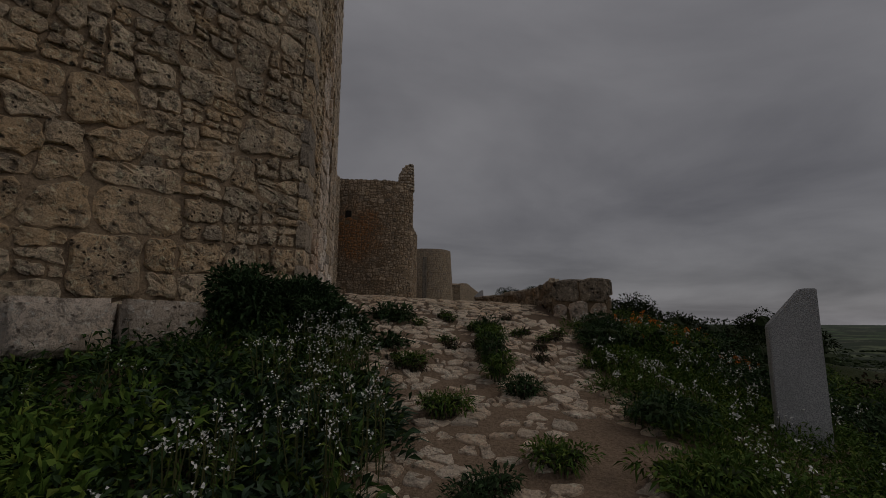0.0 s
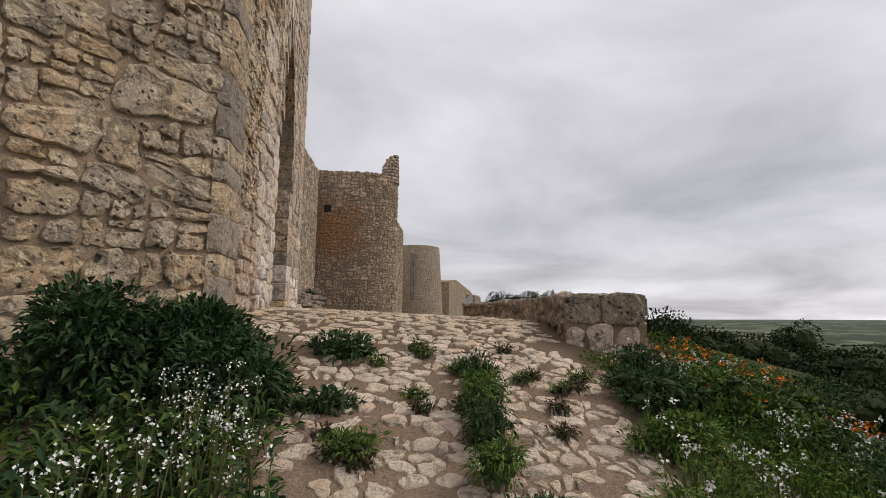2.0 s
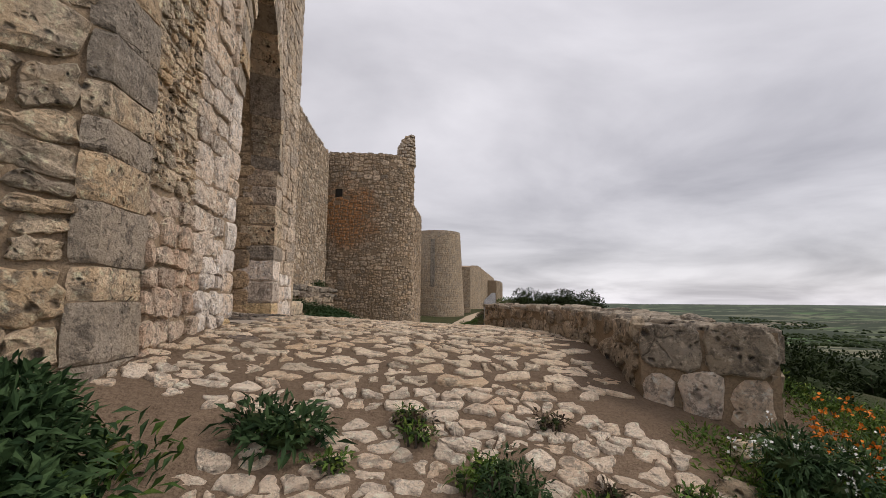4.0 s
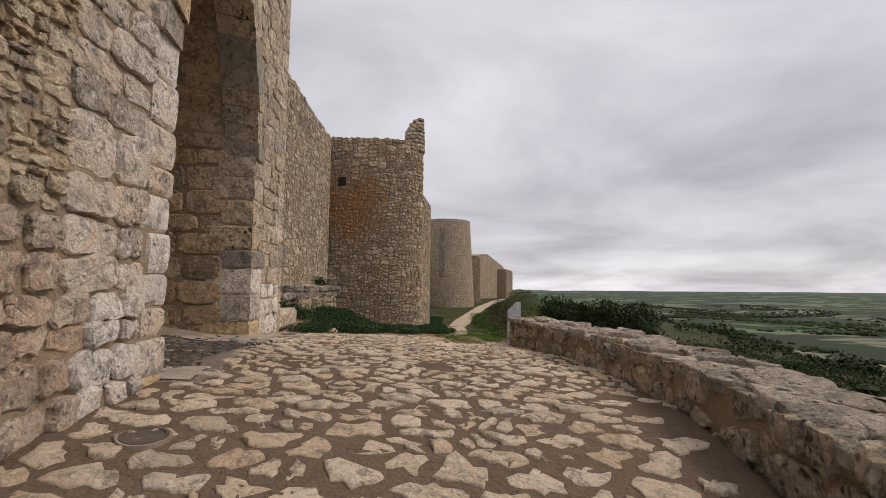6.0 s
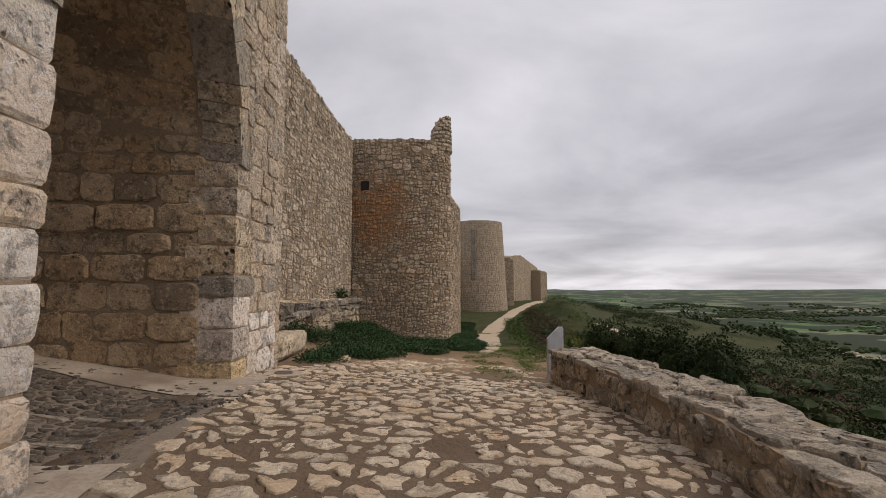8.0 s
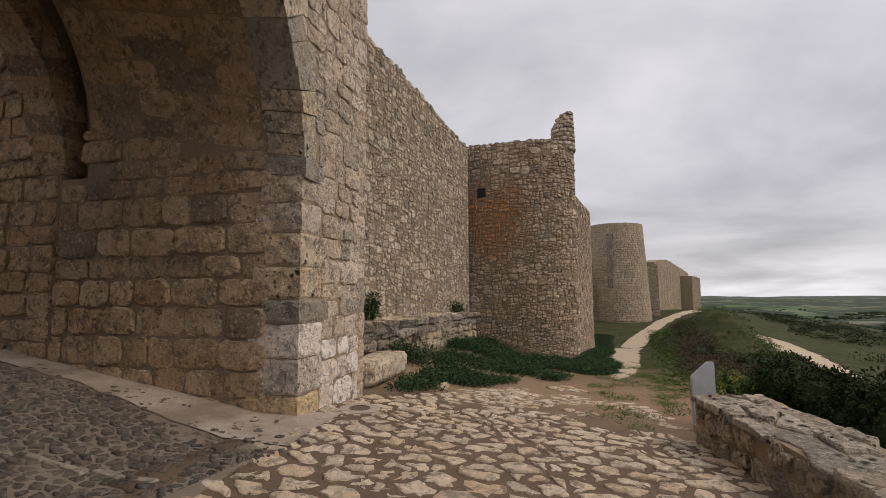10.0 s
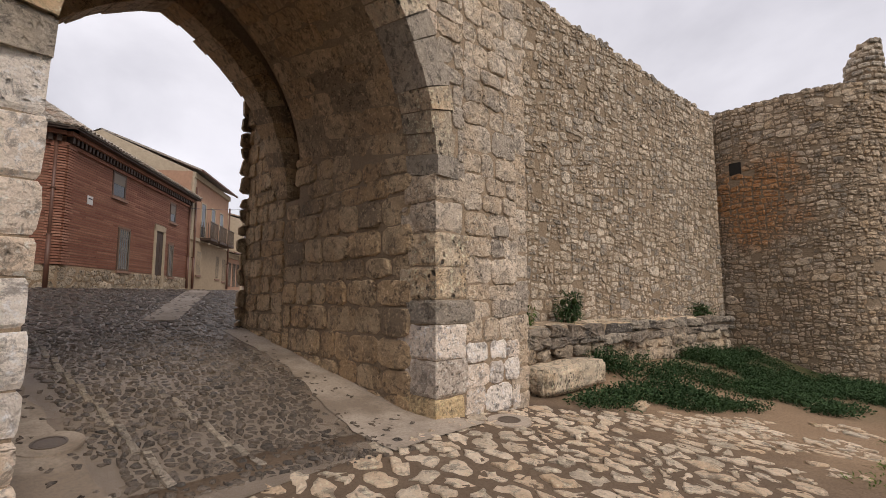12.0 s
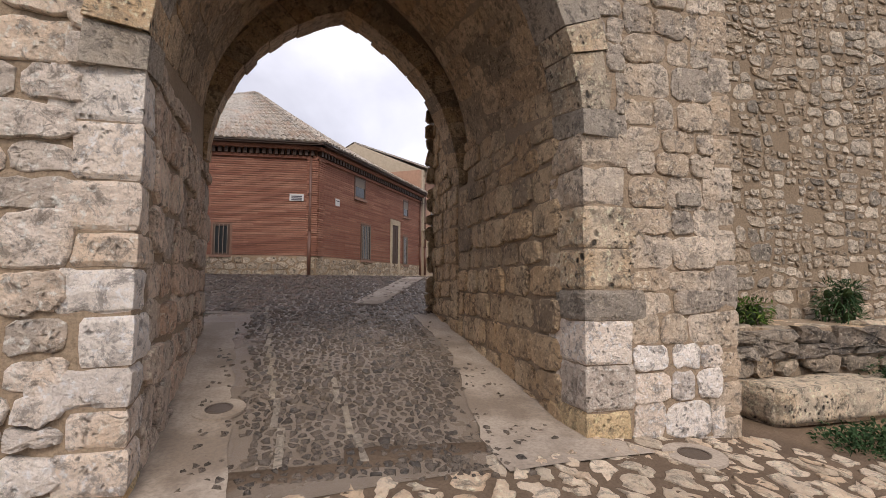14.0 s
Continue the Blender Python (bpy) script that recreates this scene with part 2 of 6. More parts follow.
def clip(poly, px, py, nx, ny):
    """Keeps the part of a polygon on the side of (px, py) away from the direction (nx, ny)."""
    out = []
    for i, a in enumerate(poly):
        b = poly[(i + 1) % len(poly)]
        da, db = (a[0] - px) * nx + (a[1] - py) * ny, (b[0] - px) * nx + (b[1] - py) * ny
        if da <= 0:
            out.append(a)
        if da * db < 0:
            k = da / (da - db)
            out.append((a[0] + (b[0] - a[0]) * k, a[1] + (b[1] - a[1]) * k))
    return out


def rubble(u0, u1, v0, v1, su, sv, jitter, rnd):
    """Irregular cells over a rectangle, in staggered rows: undressed stones."""
    rows, cols = max(1, round((v1 - v0) / sv)), max(1, round((u1 - u0) / su))
    seeds = {}
    for j in range(-1, rows + 1):
        for i in range(-1, cols + 2):
            seeds[i, j] = ((i + 0.5 * (j % 2) + rnd.uniform(-jitter, jitter)), j + 0.5 + rnd.uniform(-jitter, jitter))
    du, dv = (u1 - u0) / cols, (v1 - v0) / rows
    out = []
    for j in range(rows):
        for i in range(cols + 1):
            x, y = seeds[i, j]
            poly = [(x - 1.3, y - 1.3), (x + 1.3, y - 1.3), (x + 1.3, y + 1.3), (x - 1.3, y + 1.3)]
            for dj in (-1, 0, 1):
                for di in (-2, -1, 0, 1, 2):
                    q = seeds.get((i + di, j + dj))
                    if q and (di or dj):
                        poly = clip(poly, (x + q[0]) / 2, (y + q[1]) / 2, q[0] - x, q[1] - y)
            for edge in ((0, 0, -1, 0), (cols, 0, 1, 0), (0, 0, 0, -1), (0, rows, 0, 1)):
                poly = clip(poly, *edge)
            if len(poly) > 2:
                out.append([(u0 + a * du, v0 + b * dv) for a, b in poly])
    return out


def courses(u0, u1, v0, v1, hs, ws, rnd, skew=0.012):
    """Squared blocks in courses of uneven height."""
    out, v = [], v0
    while v < v1 - 0.02:
        h = min(rnd.uniform(*hs), v1 - v)
        if v1 - v - h < hs[0] * 0.5:
            h = v1 - v
        u = u0
        while u < u1 - 0.02:
            w = rnd.uniform(*ws)
            w = u1 - u if u1 - u - w < ws[0] * 0.5 else w
            j = [rnd.uniform(-skew, skew) for _ in range(8)]
            out.append([(u + j[0], v + j[1]), (u + w + j[2], v + j[3]), (u + w + j[4], v + h + j[5]), (u + j[6], v + h + j[7])])
            u += w
        v += h
    return out


def piece(poly, gap, proud, rnd, points=10, wobble=0.1, dome=0.25, round_off=1, rough=0.0):
    """One stone over a cell: vertices (u, v, height) and faces; its edge is uneven and rounded."""
    cx, cy = sum(p[0] for p in poly) / len(poly), sum(p[1] for p in poly) / len(poly)
    pts = poly
    for _ in range(round_off):
        pts = [q for i, a in enumerate(pts) for b in (pts[(i + 1) % len(pts)],)
               for q in ((a[0] * 0.84 + b[0] * 0.16, a[1] * 0.84 + b[1] * 0.16), (a[0] * 0.16 + b[0] * 0.84, a[1] * 0.16 + b[1] * 0.84))]
    lens = [math.dist(pts[i], pts[(i + 1) % len(pts)]) for i in range(len(pts))]
    if rough:
        total, out, i, done = sum(lens), [], 0, 0.0
        for k in range(points):
            want = total * k / points
            while done + lens[i] < want and i < len(pts) - 1:
                done += lens[i]
                i += 1
            f = (want - done) / (lens[i] or 1e-6)
            a, b = pts[i], pts[(i + 1) % len(pts)]
            out.append((a[0] + (b[0] - a[0]) * f, a[1] + (b[1] - a[1]) * f))
        pts, o, ring = out, rnd.uniform(0, 90), []
        size = 2 * math.sqrt(max(1e-6, total / 4 * total / 4)) / 2
        amp = min(rough, size * 0.16)
        for x, y in pts:
            d = math.hypot(x - cx, y - cy) or 1e-6
            s = max(0.3, (d - gap * rnd.uniform(0.2, 1.8) + amp * (noise.noise((x * 6 + o, y * 6, o)) + 0.6 * noise.noise((x * 19, y * 19 + o, o)))) / d)
            ring.append((cx + (x - cx) * s, cy + (y - cy) * s))
        n, verts = len(ring), [(x, y, -0.05) for x, y in ring]
        tx, ty = rnd.uniform(-0.35, 0.35) * proud / size * 2, rnd.uniform(-0.35, 0.35) * proud / size * 2
        for k, h in ((1.0, 0.45), (0.92, 0.92), (0.55, 1.05)):
            for x, y in ring:
                u, v = cx + (x - cx) * k, cy + (y - cy) * k
                verts.append((u, v, max(0.002, proud * h + tx * (u - cx) + ty * (v - cy) + amp * (0.75 * noise.noise((u * 7 + o, v * 7, 3)) + 0.5 * noise.noise((u * 23, v * 23, o))))))
        verts.append((cx, cy, proud * (1 + dome * rnd.uniform(0, 1))))
        faces = [(r * n + i, r * n + (i + 1) % n, (r + 1) * n + (i + 1) % n, (r + 1) * n + i) for r in range(3) for i in range(n)]
        return verts, faces + [(3 * n + i, 3 * n + (i + 1) % n, 4 * n) for i in range(n)]
    if len(pts) > points:
        keep = sorted(sorted(range(len(pts)), key=lambda i: -lens[i])[:points])
        pts = [pts[i] for i in keep]
    ring = []
    for x, y in pts:
        d = math.hypot(x - cx, y - cy) or 1e-6
        s = max(0.3, (d - gap * rnd.uniform(0.2, 1.8)) / d) * (1 + rnd.uniform(-wobble, wobble) * 0.5)
        ring.append((cx + (x - cx) * s, cy + (y - cy) * s))
    n = len(ring)
    tx, ty = rnd.uniform(-0.3, 0.3), rnd.uniform(-0.3, 0.3)
    size = math.sqrt(max(1e-6, max(abs(x - cx) for x, _ in ring) * max(abs(y - cy) for _, y in ring)))
    verts = [(x, y, -0.05) for x, y in ring]
    verts += [(x, y, proud * rnd.uniform(0.5, 0.9)) for x, y in ring]
    verts += [(cx + (x - cx) * 0.86, cy + (y - cy) * 0.86, proud * (1 + rnd.uniform(-0.35, 0.25) + (tx * (x - cx) + ty * (y - cy)) / size)) for x, y in ring]
    verts.append((cx, cy, proud * (1 + dome * rnd.uniform(0.2, 1))))
    faces = [(i, (i + 1) % n, n + (i + 1) % n, n + i) for i in range(n)]
    faces += [(n + i, n + (i + 1) % n, 2 * n + (i + 1) % n, 2 * n + i) for i in range(n)]
    faces += [(2 * n + i, 2 * n + (i + 1) % n, 3 * n) for i in range(n)]
    return verts, faces


def lay(parent, polys, put, gap, proud, material, rnd, near=None, points=10, wobble=0.1, dome=0.25, round_off=1, keep=None, single="stone", rest="stonework", most=300, soft=False, rough=0.0):
    """Lays stones over cells. put(u, v, h) gives the place. The nearest are pieces of their own, the others one part."""
    todo = []
    for poly in polys:
        cx, cy = sum(p[0] for p in poly) / len(poly), sum(p[1] for p in poly) / len(poly)
        if keep is None or keep(cx, cy):
            todo.append((near(put(cx, cy, 0)) if near else 1e9, poly))
    order = sorted(range(len(todo)), key=lambda i: todo[i][0])
    alone = set(i for i in order[:most] if todo[i][0] < 1e8)
    verts, faces = [], []
    for i, (_, poly) in enumerate(todo):
        pr = proud * rnd.uniform(0.3, 1.5)
        vs, fs = piece(poly, gap, pr, rnd, points, wobble, dome, round_off, rough)
        places = [put(*v) for v in vs]
        if i in alone:
            o = Vector(places[-1])
            ob = new(single, mesh_of(single, [tuple(Vector(p) - o) for p in places], fs, material, soft))
            ob.location = o
            ob.parent = parent
            ob.matrix_parent_inverse = Matrix.Translation(-parent.location)
        else:
            k = len(verts)
            verts += places
            faces += [tuple(k + j for j in f) for f in fs]
    if verts:
        ob = new(rest, mesh_of(rest, verts, faces, material, soft))
        ob.parent = parent
        ob.matrix_parent_inverse = Matrix.Translation(-parent.location)
        ob["kind"] = "stuff"


def plane_map(origin, along, normal):
    """A mapper from (u, v, h) to places on an upright plane; v is the height z itself."""
    a, n = Vector((*along, 0)).normalized(), Vector((*normal, 0)).normalized()
    o = Vector((*origin, 0))
    return lambda u, v, h: tuple(o + a * u + n * h + Vector((0, 0, v)))


def from_point(x, y, z, reach=1e8):
    """How far a place is from a spot on the walk, or far off past the reach."""
    return lambda p: (lambda d: d if d < reach else 1e9)(math.dist(p, (x, y, z)))
# ---- ground ----
PROFILE = [(-60, -3.5), (-5, -0.75), (0, -0.05), (2, 0.3), (4, 0.72), (5.1, 0.92), (6, 1.18), (7, 1.47), (8, 1.74), (9, 1.90), (10, 1.97), (12, 1.98),
           (14, 1.93), (16.5, 1.74), (20, 1.45), (26, 1.0), (32, 0.7), (48, -0.5), (75, 0.3), (140, 1.5), (300, -4), (700, -12)]


def smooth(a, b, x):
    k = min(1, max(0, (x - a) / (b - a)))
    return k * k * (3 - 2 * k)


def along(y):
    for (y0, z0), (y1, z1) in zip(PROFILE, PROFILE[1:]):
        if y <= y1:
            k = max(0, (y - y0) / (y1 - y0))
            return z0 + (z1 - z0) * k
    return PROFILE[-1][1]


def edge_x(y):
    """Where the hilltop ends and the slope begins."""
    return 2.9 + 0.9 * smooth(4, 0, y) + 0.25 * max(0, y - 16) ** 0.85 + 2.0 * math.sin(y * 0.06) * smooth(20, 60, y)


def ground_z(x, y):
    z = along(y) - 0.05 * max(-3.5, min(2, x)) * smooth(2, 9, y)
    z += 0.12 * smooth(-0.9, -2.6, x) * smooth(9.5, 7, y)
    z += 0.5 * smooth(-2.2, -4.5, x) * smooth(17, 20, y)
    z -= 0.11 * max(0, min(x, 4) - 1.4) * smooth(9.5, 7.5, y)
    e = edge_x(y)
    if x > e:
        d = x - e
        z -= 0.24 * min(d, 4) + 0.17 * max(0, min(d - 4, 50)) + 0.33 * max(0, min(d - 54, 60)) + 0.03 * max(0, min(d - 114, 500))
    far = math.hypot(x, y)
    z += 14 * smooth(60, 400, x) * noise.noise((x * 0.006, y * 0.006, 3.0)) + smooth(25, 120, far) * 1.5 * noise.noise((x * 0.03, y * 0.03, 1.0)) * smooth(2, 20, x)
    z += (40 + 6 * noise.noise((x * 0.0009, y * 0.0009, 7))) * smooth(900, 3600, far) * smooth(0, 250, x - e)
    z += (14 * smooth(500, 3500, far)) * (1 - smooth(0, 250, x - e))
    z += 0.02 * noise.noise((x * 1.7, y * 1.7, 0)) * smooth(40, 5, far)
    # grassy knoll between the two footpaths
    z += 2.9 * math.exp(-((x - 7.0) / 2.5) ** 2 - ((y - 46) / 8.0) ** 2) * (1 + 0.15 * noise.noise((x * 0.5, y * 0.3, 2)))
    return z


def spread(lo, hi, fine_lo, fine_hi, step, grow=1.18):
    out, a, s = [], fine_lo, step
    while a < fine_hi:
        out.append(a)
        a += step
    while a < hi:
        out.append(a)
        s *= grow
        a += s
    out.append(hi)
    a, s = fine_lo, step
    while a > lo:
        s *= grow
        a -= s
        out.insert(0, max(a, lo))
    return out


def grass_ground():
    a = Mat("ground_soil_and_grass", 0.95)
    z = a.node("ShaderNodeSeparateXYZ")
    a.put(a.pos, z.inputs[0])
    soil = a.mix(a.noise(2.2, 6), (0.23, 0.162, 0.112), (0.35, 0.26, 0.182))
    bed = a.mix(a.noise(1.6, 6, 0.6), (0.115, 0.082, 0.056), (0.235, 0.172, 0.12))
    soil = a.mix(a.ramp(a.math("ADD", a.math("DIVIDE", z.outputs[1], 10.0), a.math("MULTIPLY", a.noise(1.2), 0.2)), (0.70, 0.0), (0.9, 1.0)), soil, bed)
    dirt = a.mix(a.noise(1.1, 6, 0.6), (0.27, 0.175, 0.105), (0.40, 0.285, 0.185))
    soil = a.mix(a.ramp(a.math("ADD", a.math("DIVIDE", z.outputs[1], 30.0), a.math("MULTIPLY", a.noise(0.8), 0.1)), (0.57, 0.0), (0.64, 1.0)), soil, dirt)
    soil = a.mix(a.ramp(a.noise(40, 5, 0.7), (0.35, 0.6), (0.6, 0.0)), soil, (0.09, 0.06, 0.04))
    grass = a.mix(a.noise(7, 5), (0.020, 0.032, 0.010), (0.052, 0.058, 0.022))
    near = a.ramp(a.noise(0.55, 5, 0.6), (0.47, 0.0), (0.56, 1.0))
    off = a.math("MAXIMUM", a.ramp(a.math("DIVIDE", z.outputs[0], 10.0), (0.28, 0.0), (0.42, 1.0)), a.ramp(a.math("DIVIDE", z.outputs[1], 60.0), (0.34, 0.0), (0.5, 1.0)))
    off = a.math("MAXIMUM", off, a.ramp(a.math("MULTIPLY", z.outputs[0], -0.1), (0.58, 0.0), (0.7, 1.0)))
    col = a.mix(a.math("MULTIPLY", near, off, True), soil, grass)
    col = a.mix(a.math("MULTIPLY", off, 0.9), col, grass)
    # valley: fields and woods
    field = a.node("ShaderNodeTexVoronoi")
    a.put(a.stretch(0.0011, 0.0028, 0.0), field.inputs["Vector"])
    field.inputs["Scale"].default_value = 1.6
    sepc = a.node("ShaderNodeSeparateColor")
    a.put(field.outputs["Color"], sepc.inputs[0])
    crops = a.ramp(sepc.outputs[0], (0.0, (0.07, 0.12, 0.045)), (0.3, (0.15, 0.165, 0.10)), (0.5, (0.22, 0.19, 0.14)), (0.7, (0.08, 0.15, 0.05)), (1.0, (0.17, 0.17, 0.115)))
    wood = a.ramp(a.noise(0.011, 5, 0.62), (0.42, 0.0), (0.48, 1.0))
    crops = a.mix(wood, crops, (0.032, 0.042, 0.024))
    faraway = a.ramp(a.math("DIVIDE", z.outputs[0], 1000.0), (0.06, 0.0), (0.12, 1.0))
    faraway = a.math("MAXIMUM", faraway, a.ramp(a.math("DIVIDE", z.outputs[1], 1000.0), (0.15, 0.0), (0.25, 1.0)))
    col = a.mix(faraway, col, crops)
    # distance haze painted into the ground colour: grey-green, stronger farther off
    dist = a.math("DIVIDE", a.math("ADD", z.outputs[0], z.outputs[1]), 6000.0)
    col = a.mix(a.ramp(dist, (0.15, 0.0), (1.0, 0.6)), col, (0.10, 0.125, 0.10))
    n = a.bump(a.noise(9, 6, 0.65), 0.06, 0.8)
    a.b.inputs["Specular IOR Level"].default_value = 0.1
    return a.done(col, a.bump(a.noise(70, 4), 0.012, 0.8, n))


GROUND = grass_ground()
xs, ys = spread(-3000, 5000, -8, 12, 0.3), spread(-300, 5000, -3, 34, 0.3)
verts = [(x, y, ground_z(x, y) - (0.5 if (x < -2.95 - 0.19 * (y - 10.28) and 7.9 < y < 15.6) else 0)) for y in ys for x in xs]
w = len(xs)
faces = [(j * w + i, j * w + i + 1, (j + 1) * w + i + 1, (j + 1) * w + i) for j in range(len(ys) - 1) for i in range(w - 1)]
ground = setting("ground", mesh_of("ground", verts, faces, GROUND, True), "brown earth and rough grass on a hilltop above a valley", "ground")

# ---- gate tower ----
Q, L, R, E = Vector((-2.30, 7.58)), Vector((-2.50, 10.28)), Vector((-3.20, 13.95)), Vector((-3.28, 15.70))
SW = Vector((-0.67, -0.742))
RE = (E - R).normalized()
REN = Vector((RE.y, -RE.x))
G = (R - L).normalized()
D, DL, DR = Vector((-0.995, -0.10)), Vector((-0.985, -0.19)), Vector((-0.995, -0.085))
TOP = 12.8
WIDE = (R - L).length
NF = Vector((G.y, -G.x))


def gate_xy(s, w):
    p = L + G * s + DL.lerp(DR, s / WIDE) * w
    return p.x, p.y


SPRING, ARC, RISE = 5.0, 3.0, 0.19


def arch_curve(n=14, half=WIDE / 2, spring=SPRING, arc=ARC):
    """A pointed arch from the left springing over the apex to the right one: (s, z)."""
    off = arc - half
    top = math.acos(off / arc)
    left = [(half + off - arc * math.cos(top * i / n), spring + arc * math.sin(top * i / n)) for i in range(n + 1)]
    return left + [(2 * half - s, z) for s, z in left[-2::-1]]


def join_solids(*solids):
    vs, fs = [], []
    for v, f in solids:
        k = len(vs)
        vs += v
        fs += [tuple(k + i for i in q) for q in f]
    return vs, fs


def vault(w0, w1, top, curve):
    """The mass over the passage from depth w0 to w1: arched below, level above."""
    vs, fs = [], []
    for w in (w0, w1):
        vs += [(*gate_xy(s, w), z + RISE * w) for s, z in curve] + [(*gate_xy(s, w), top) for s, z in curve]
    n = len(curve)
    for i in range(n - 1):
        fs += [(i, i + 1, n + i + 1, n + i), (2 * n + i + 1, 2 * n + i, 3 * n + i, 3 * n + i + 1), (i + 1, i, 2 * n + i, 2 * n + i + 1), (n + i, n + i + 1, 3 * n + i + 1, 3 * n + i)]
    fs += [(0, n, 3 * n, 2 * n), (n - 1, 3 * n - 1, 4 * n - 1, 2 * n - 1)]
    return vs, fs


far_sw = Q + SW * 9
left_mass = prism([tuple(Q), tuple(L), gate_xy(0, 4.9), (-10.2, 5.0), tuple(far_sw)], -1.5, TOP)
right_mass = prism([tuple(R), tuple(E), (-7.6, 15.6), gate_xy(WIDE, 3.5)], 0.5, TOP)
right_back = prism([gate_xy(WIDE + 0.25, 3.5), (-7.6, 15.6), (-9.4, 15.3), gate_xy(WIDE + 0.0, 5.75), gate_xy(WIDE, 4.0), gate_xy(WIDE + 0.25, 3.98)], 0.5, 8.9)
slot_fill = prism([gate_xy(WIDE, 3.49), gate_xy(WIDE + 0.3, 3.49), gate_xy(WIDE + 0.3, 3.99), gate_xy(WIDE, 3.99)], 0.5, 5.25)
curve = arch_curve()
gate = setting("wall_gate_tower", mesh_of("gate_tower", *join_solids(left_mass, right_mass, right_back, slot_fill, vault(0.0, 3.5, TOP, curve), vault(3.95, 4.6, TOP - 1.5, arch_curve(half=WIDE / 2, spring=SPRING - 0.40))), MORTAR),
               "weathered limestone gate tower pierced by a tall pointed archway", "gate tower")

# ---- curtain wall, ledge, towers ----
C1, C2 = Vector((-5.66, 15.4)), Vector((-5.35, 28.8))
cn = Vector((C2.y - C1.y, -(C2.x - C1.x))).normalized()
wall_out = [tuple(C1), tuple(C2), tuple(C2 - cn * 1.4), tuple(C1 - cn * 1.4)]
curtain = setting("wall_curtain", mesh_of("curtain_wall", *prism(wall_out, 0.0, [10.85, 10.05, 10.05, 10.85]), MORTAR_TAN),
                  "high curtain wall of rough rubble stone between gate and tower", "town wall")
ledge = setting("wall_ledge", mesh_of("ledge", *prism([(-4.62, 15.5), (-4.52, 26.6), (-5.5, 26.7), (-5.7, 15.5)], 0.5, [2.95, 2.85, 2.9, 3.0]), MORTAR), "low broken stone footing along the curtain wall", "stone footing")

T2C, T2A, T2B = (-4.6, 33.6), 4.1, 4.35


def round_tower(cx, cy, a, b, power, n, start, end):
    """Outline of a U-shaped tower in plan, as a super-ellipse."""
    out = []
    for i in range(n + 1):
        t = radians(start + (end - start) * i / n)
        c, s = math.cos(t), math.sin(t)
        out.append((cx + a * math.copysign(abs(c) ** (2 / power), c), cy + b * math.copysign(abs(s) ** (2 / power), s)))
    return out


tower_line = round_tower(*T2C, T2A, T2B, 3.6, 34, -100, -32)
tower_out = tower_line + [(-2.1, 38), (-9, 38), (-9, 30.2), (-5.6, 29.0)]
tower = setting("wall_round_tower", mesh_of("round_tower", *prism(tower_out, -1.0, 10.35), MORTAR_TAN), "half-round rubble stone wall tower with a broken merlon", "wall tower")
# ---- masonry ----
rnd = random.Random(4)
diag_n = (0.742, -0.67)
ql = (L - Q).normalized()
ql_n = (ql.y, -ql.x)


def uneven(cells, share, rnd_):
    """Splits some cells in two, so that sizes differ."""
    out = []
    for c in cells:
        if rnd_.random() < share:
            cx, cy = sum(p[0] for p in c) / len(c), sum(p[1] for p in c) / len(c)
            wide = max(p[0] for p in c) - min(p[0] for p in c) > 0.9 * (max(p[1] for p in c) - min(p[1] for p in c))
            t = rnd_.uniform(-0.4, 0.4) + (1.57 if wide else 0)
            a, b = clip(c, cx, cy, math.sin(t), math.cos(t)), clip(c, cx, cy, -math.sin(t), -math.cos(t))
            out += [q for q in (a, b) if len(q) > 2]
        else:
            out.append(c)
    return out


def split_rubble(u0, u1, v0, v1, sizes, rnd_, tilt=0.16, power=2.0):
    """Rough blocks of very uneven size with broken joints: a field split again and again by slanted lines."""
    todo, out = [[(u0, v0), (u1, v0), (u1, v1), (u0, v1)]], []
    while todo:
        c = todo.pop()
        us, vs = [p[0] for p in c], [p[1] for p in c]
        w, h = max(us) - min(us), max(vs) - min(vs)
        lim = sizes[0] + (sizes[1] - sizes[0]) * rnd_.random() ** power
        if max(w, h * 1.5) < lim or max(w, h) < sizes[0]:
            out.append(c)
            continue
        k = rnd_.uniform(0.32, 0.68)
        t = rnd_.uniform(-tilt, tilt)
        nx, ny = (math.cos(t), math.sin(t)) if w > h * 1.35 else (math.sin(t), math.cos(t))
        px, py = min(us) + w * k, min(vs) + h * k
        todo += [q for q in (clip(c, px, py, nx, ny), clip(c, px, py, -nx, -ny)) if len(q) > 2]
    return out


def wavy(cells_, amp=0.05, size=0.7):
    """Bends the courses of a wall a little up and down."""
    return [[(u + amp * noise.noise((u / size, v / size, 5)), v + amp * noise.noise((u / size, v / size, 9))) for u, v in c] for c in cells_]


# the rough face that the path comes up to
cells = wavy(split_rubble(0.12, 9.0, 0.9, 12.8, (0.15, 1.25), rnd, 0.2, 1.35), 0.07)
lay(gate, cells, plane_map(Q, SW, diag_n), 0.016, 0.045, STONE_OLD, rnd, from_point(-2.8, 7, 3), 20, 0.25, 0.2, most=290, rough=0.05)


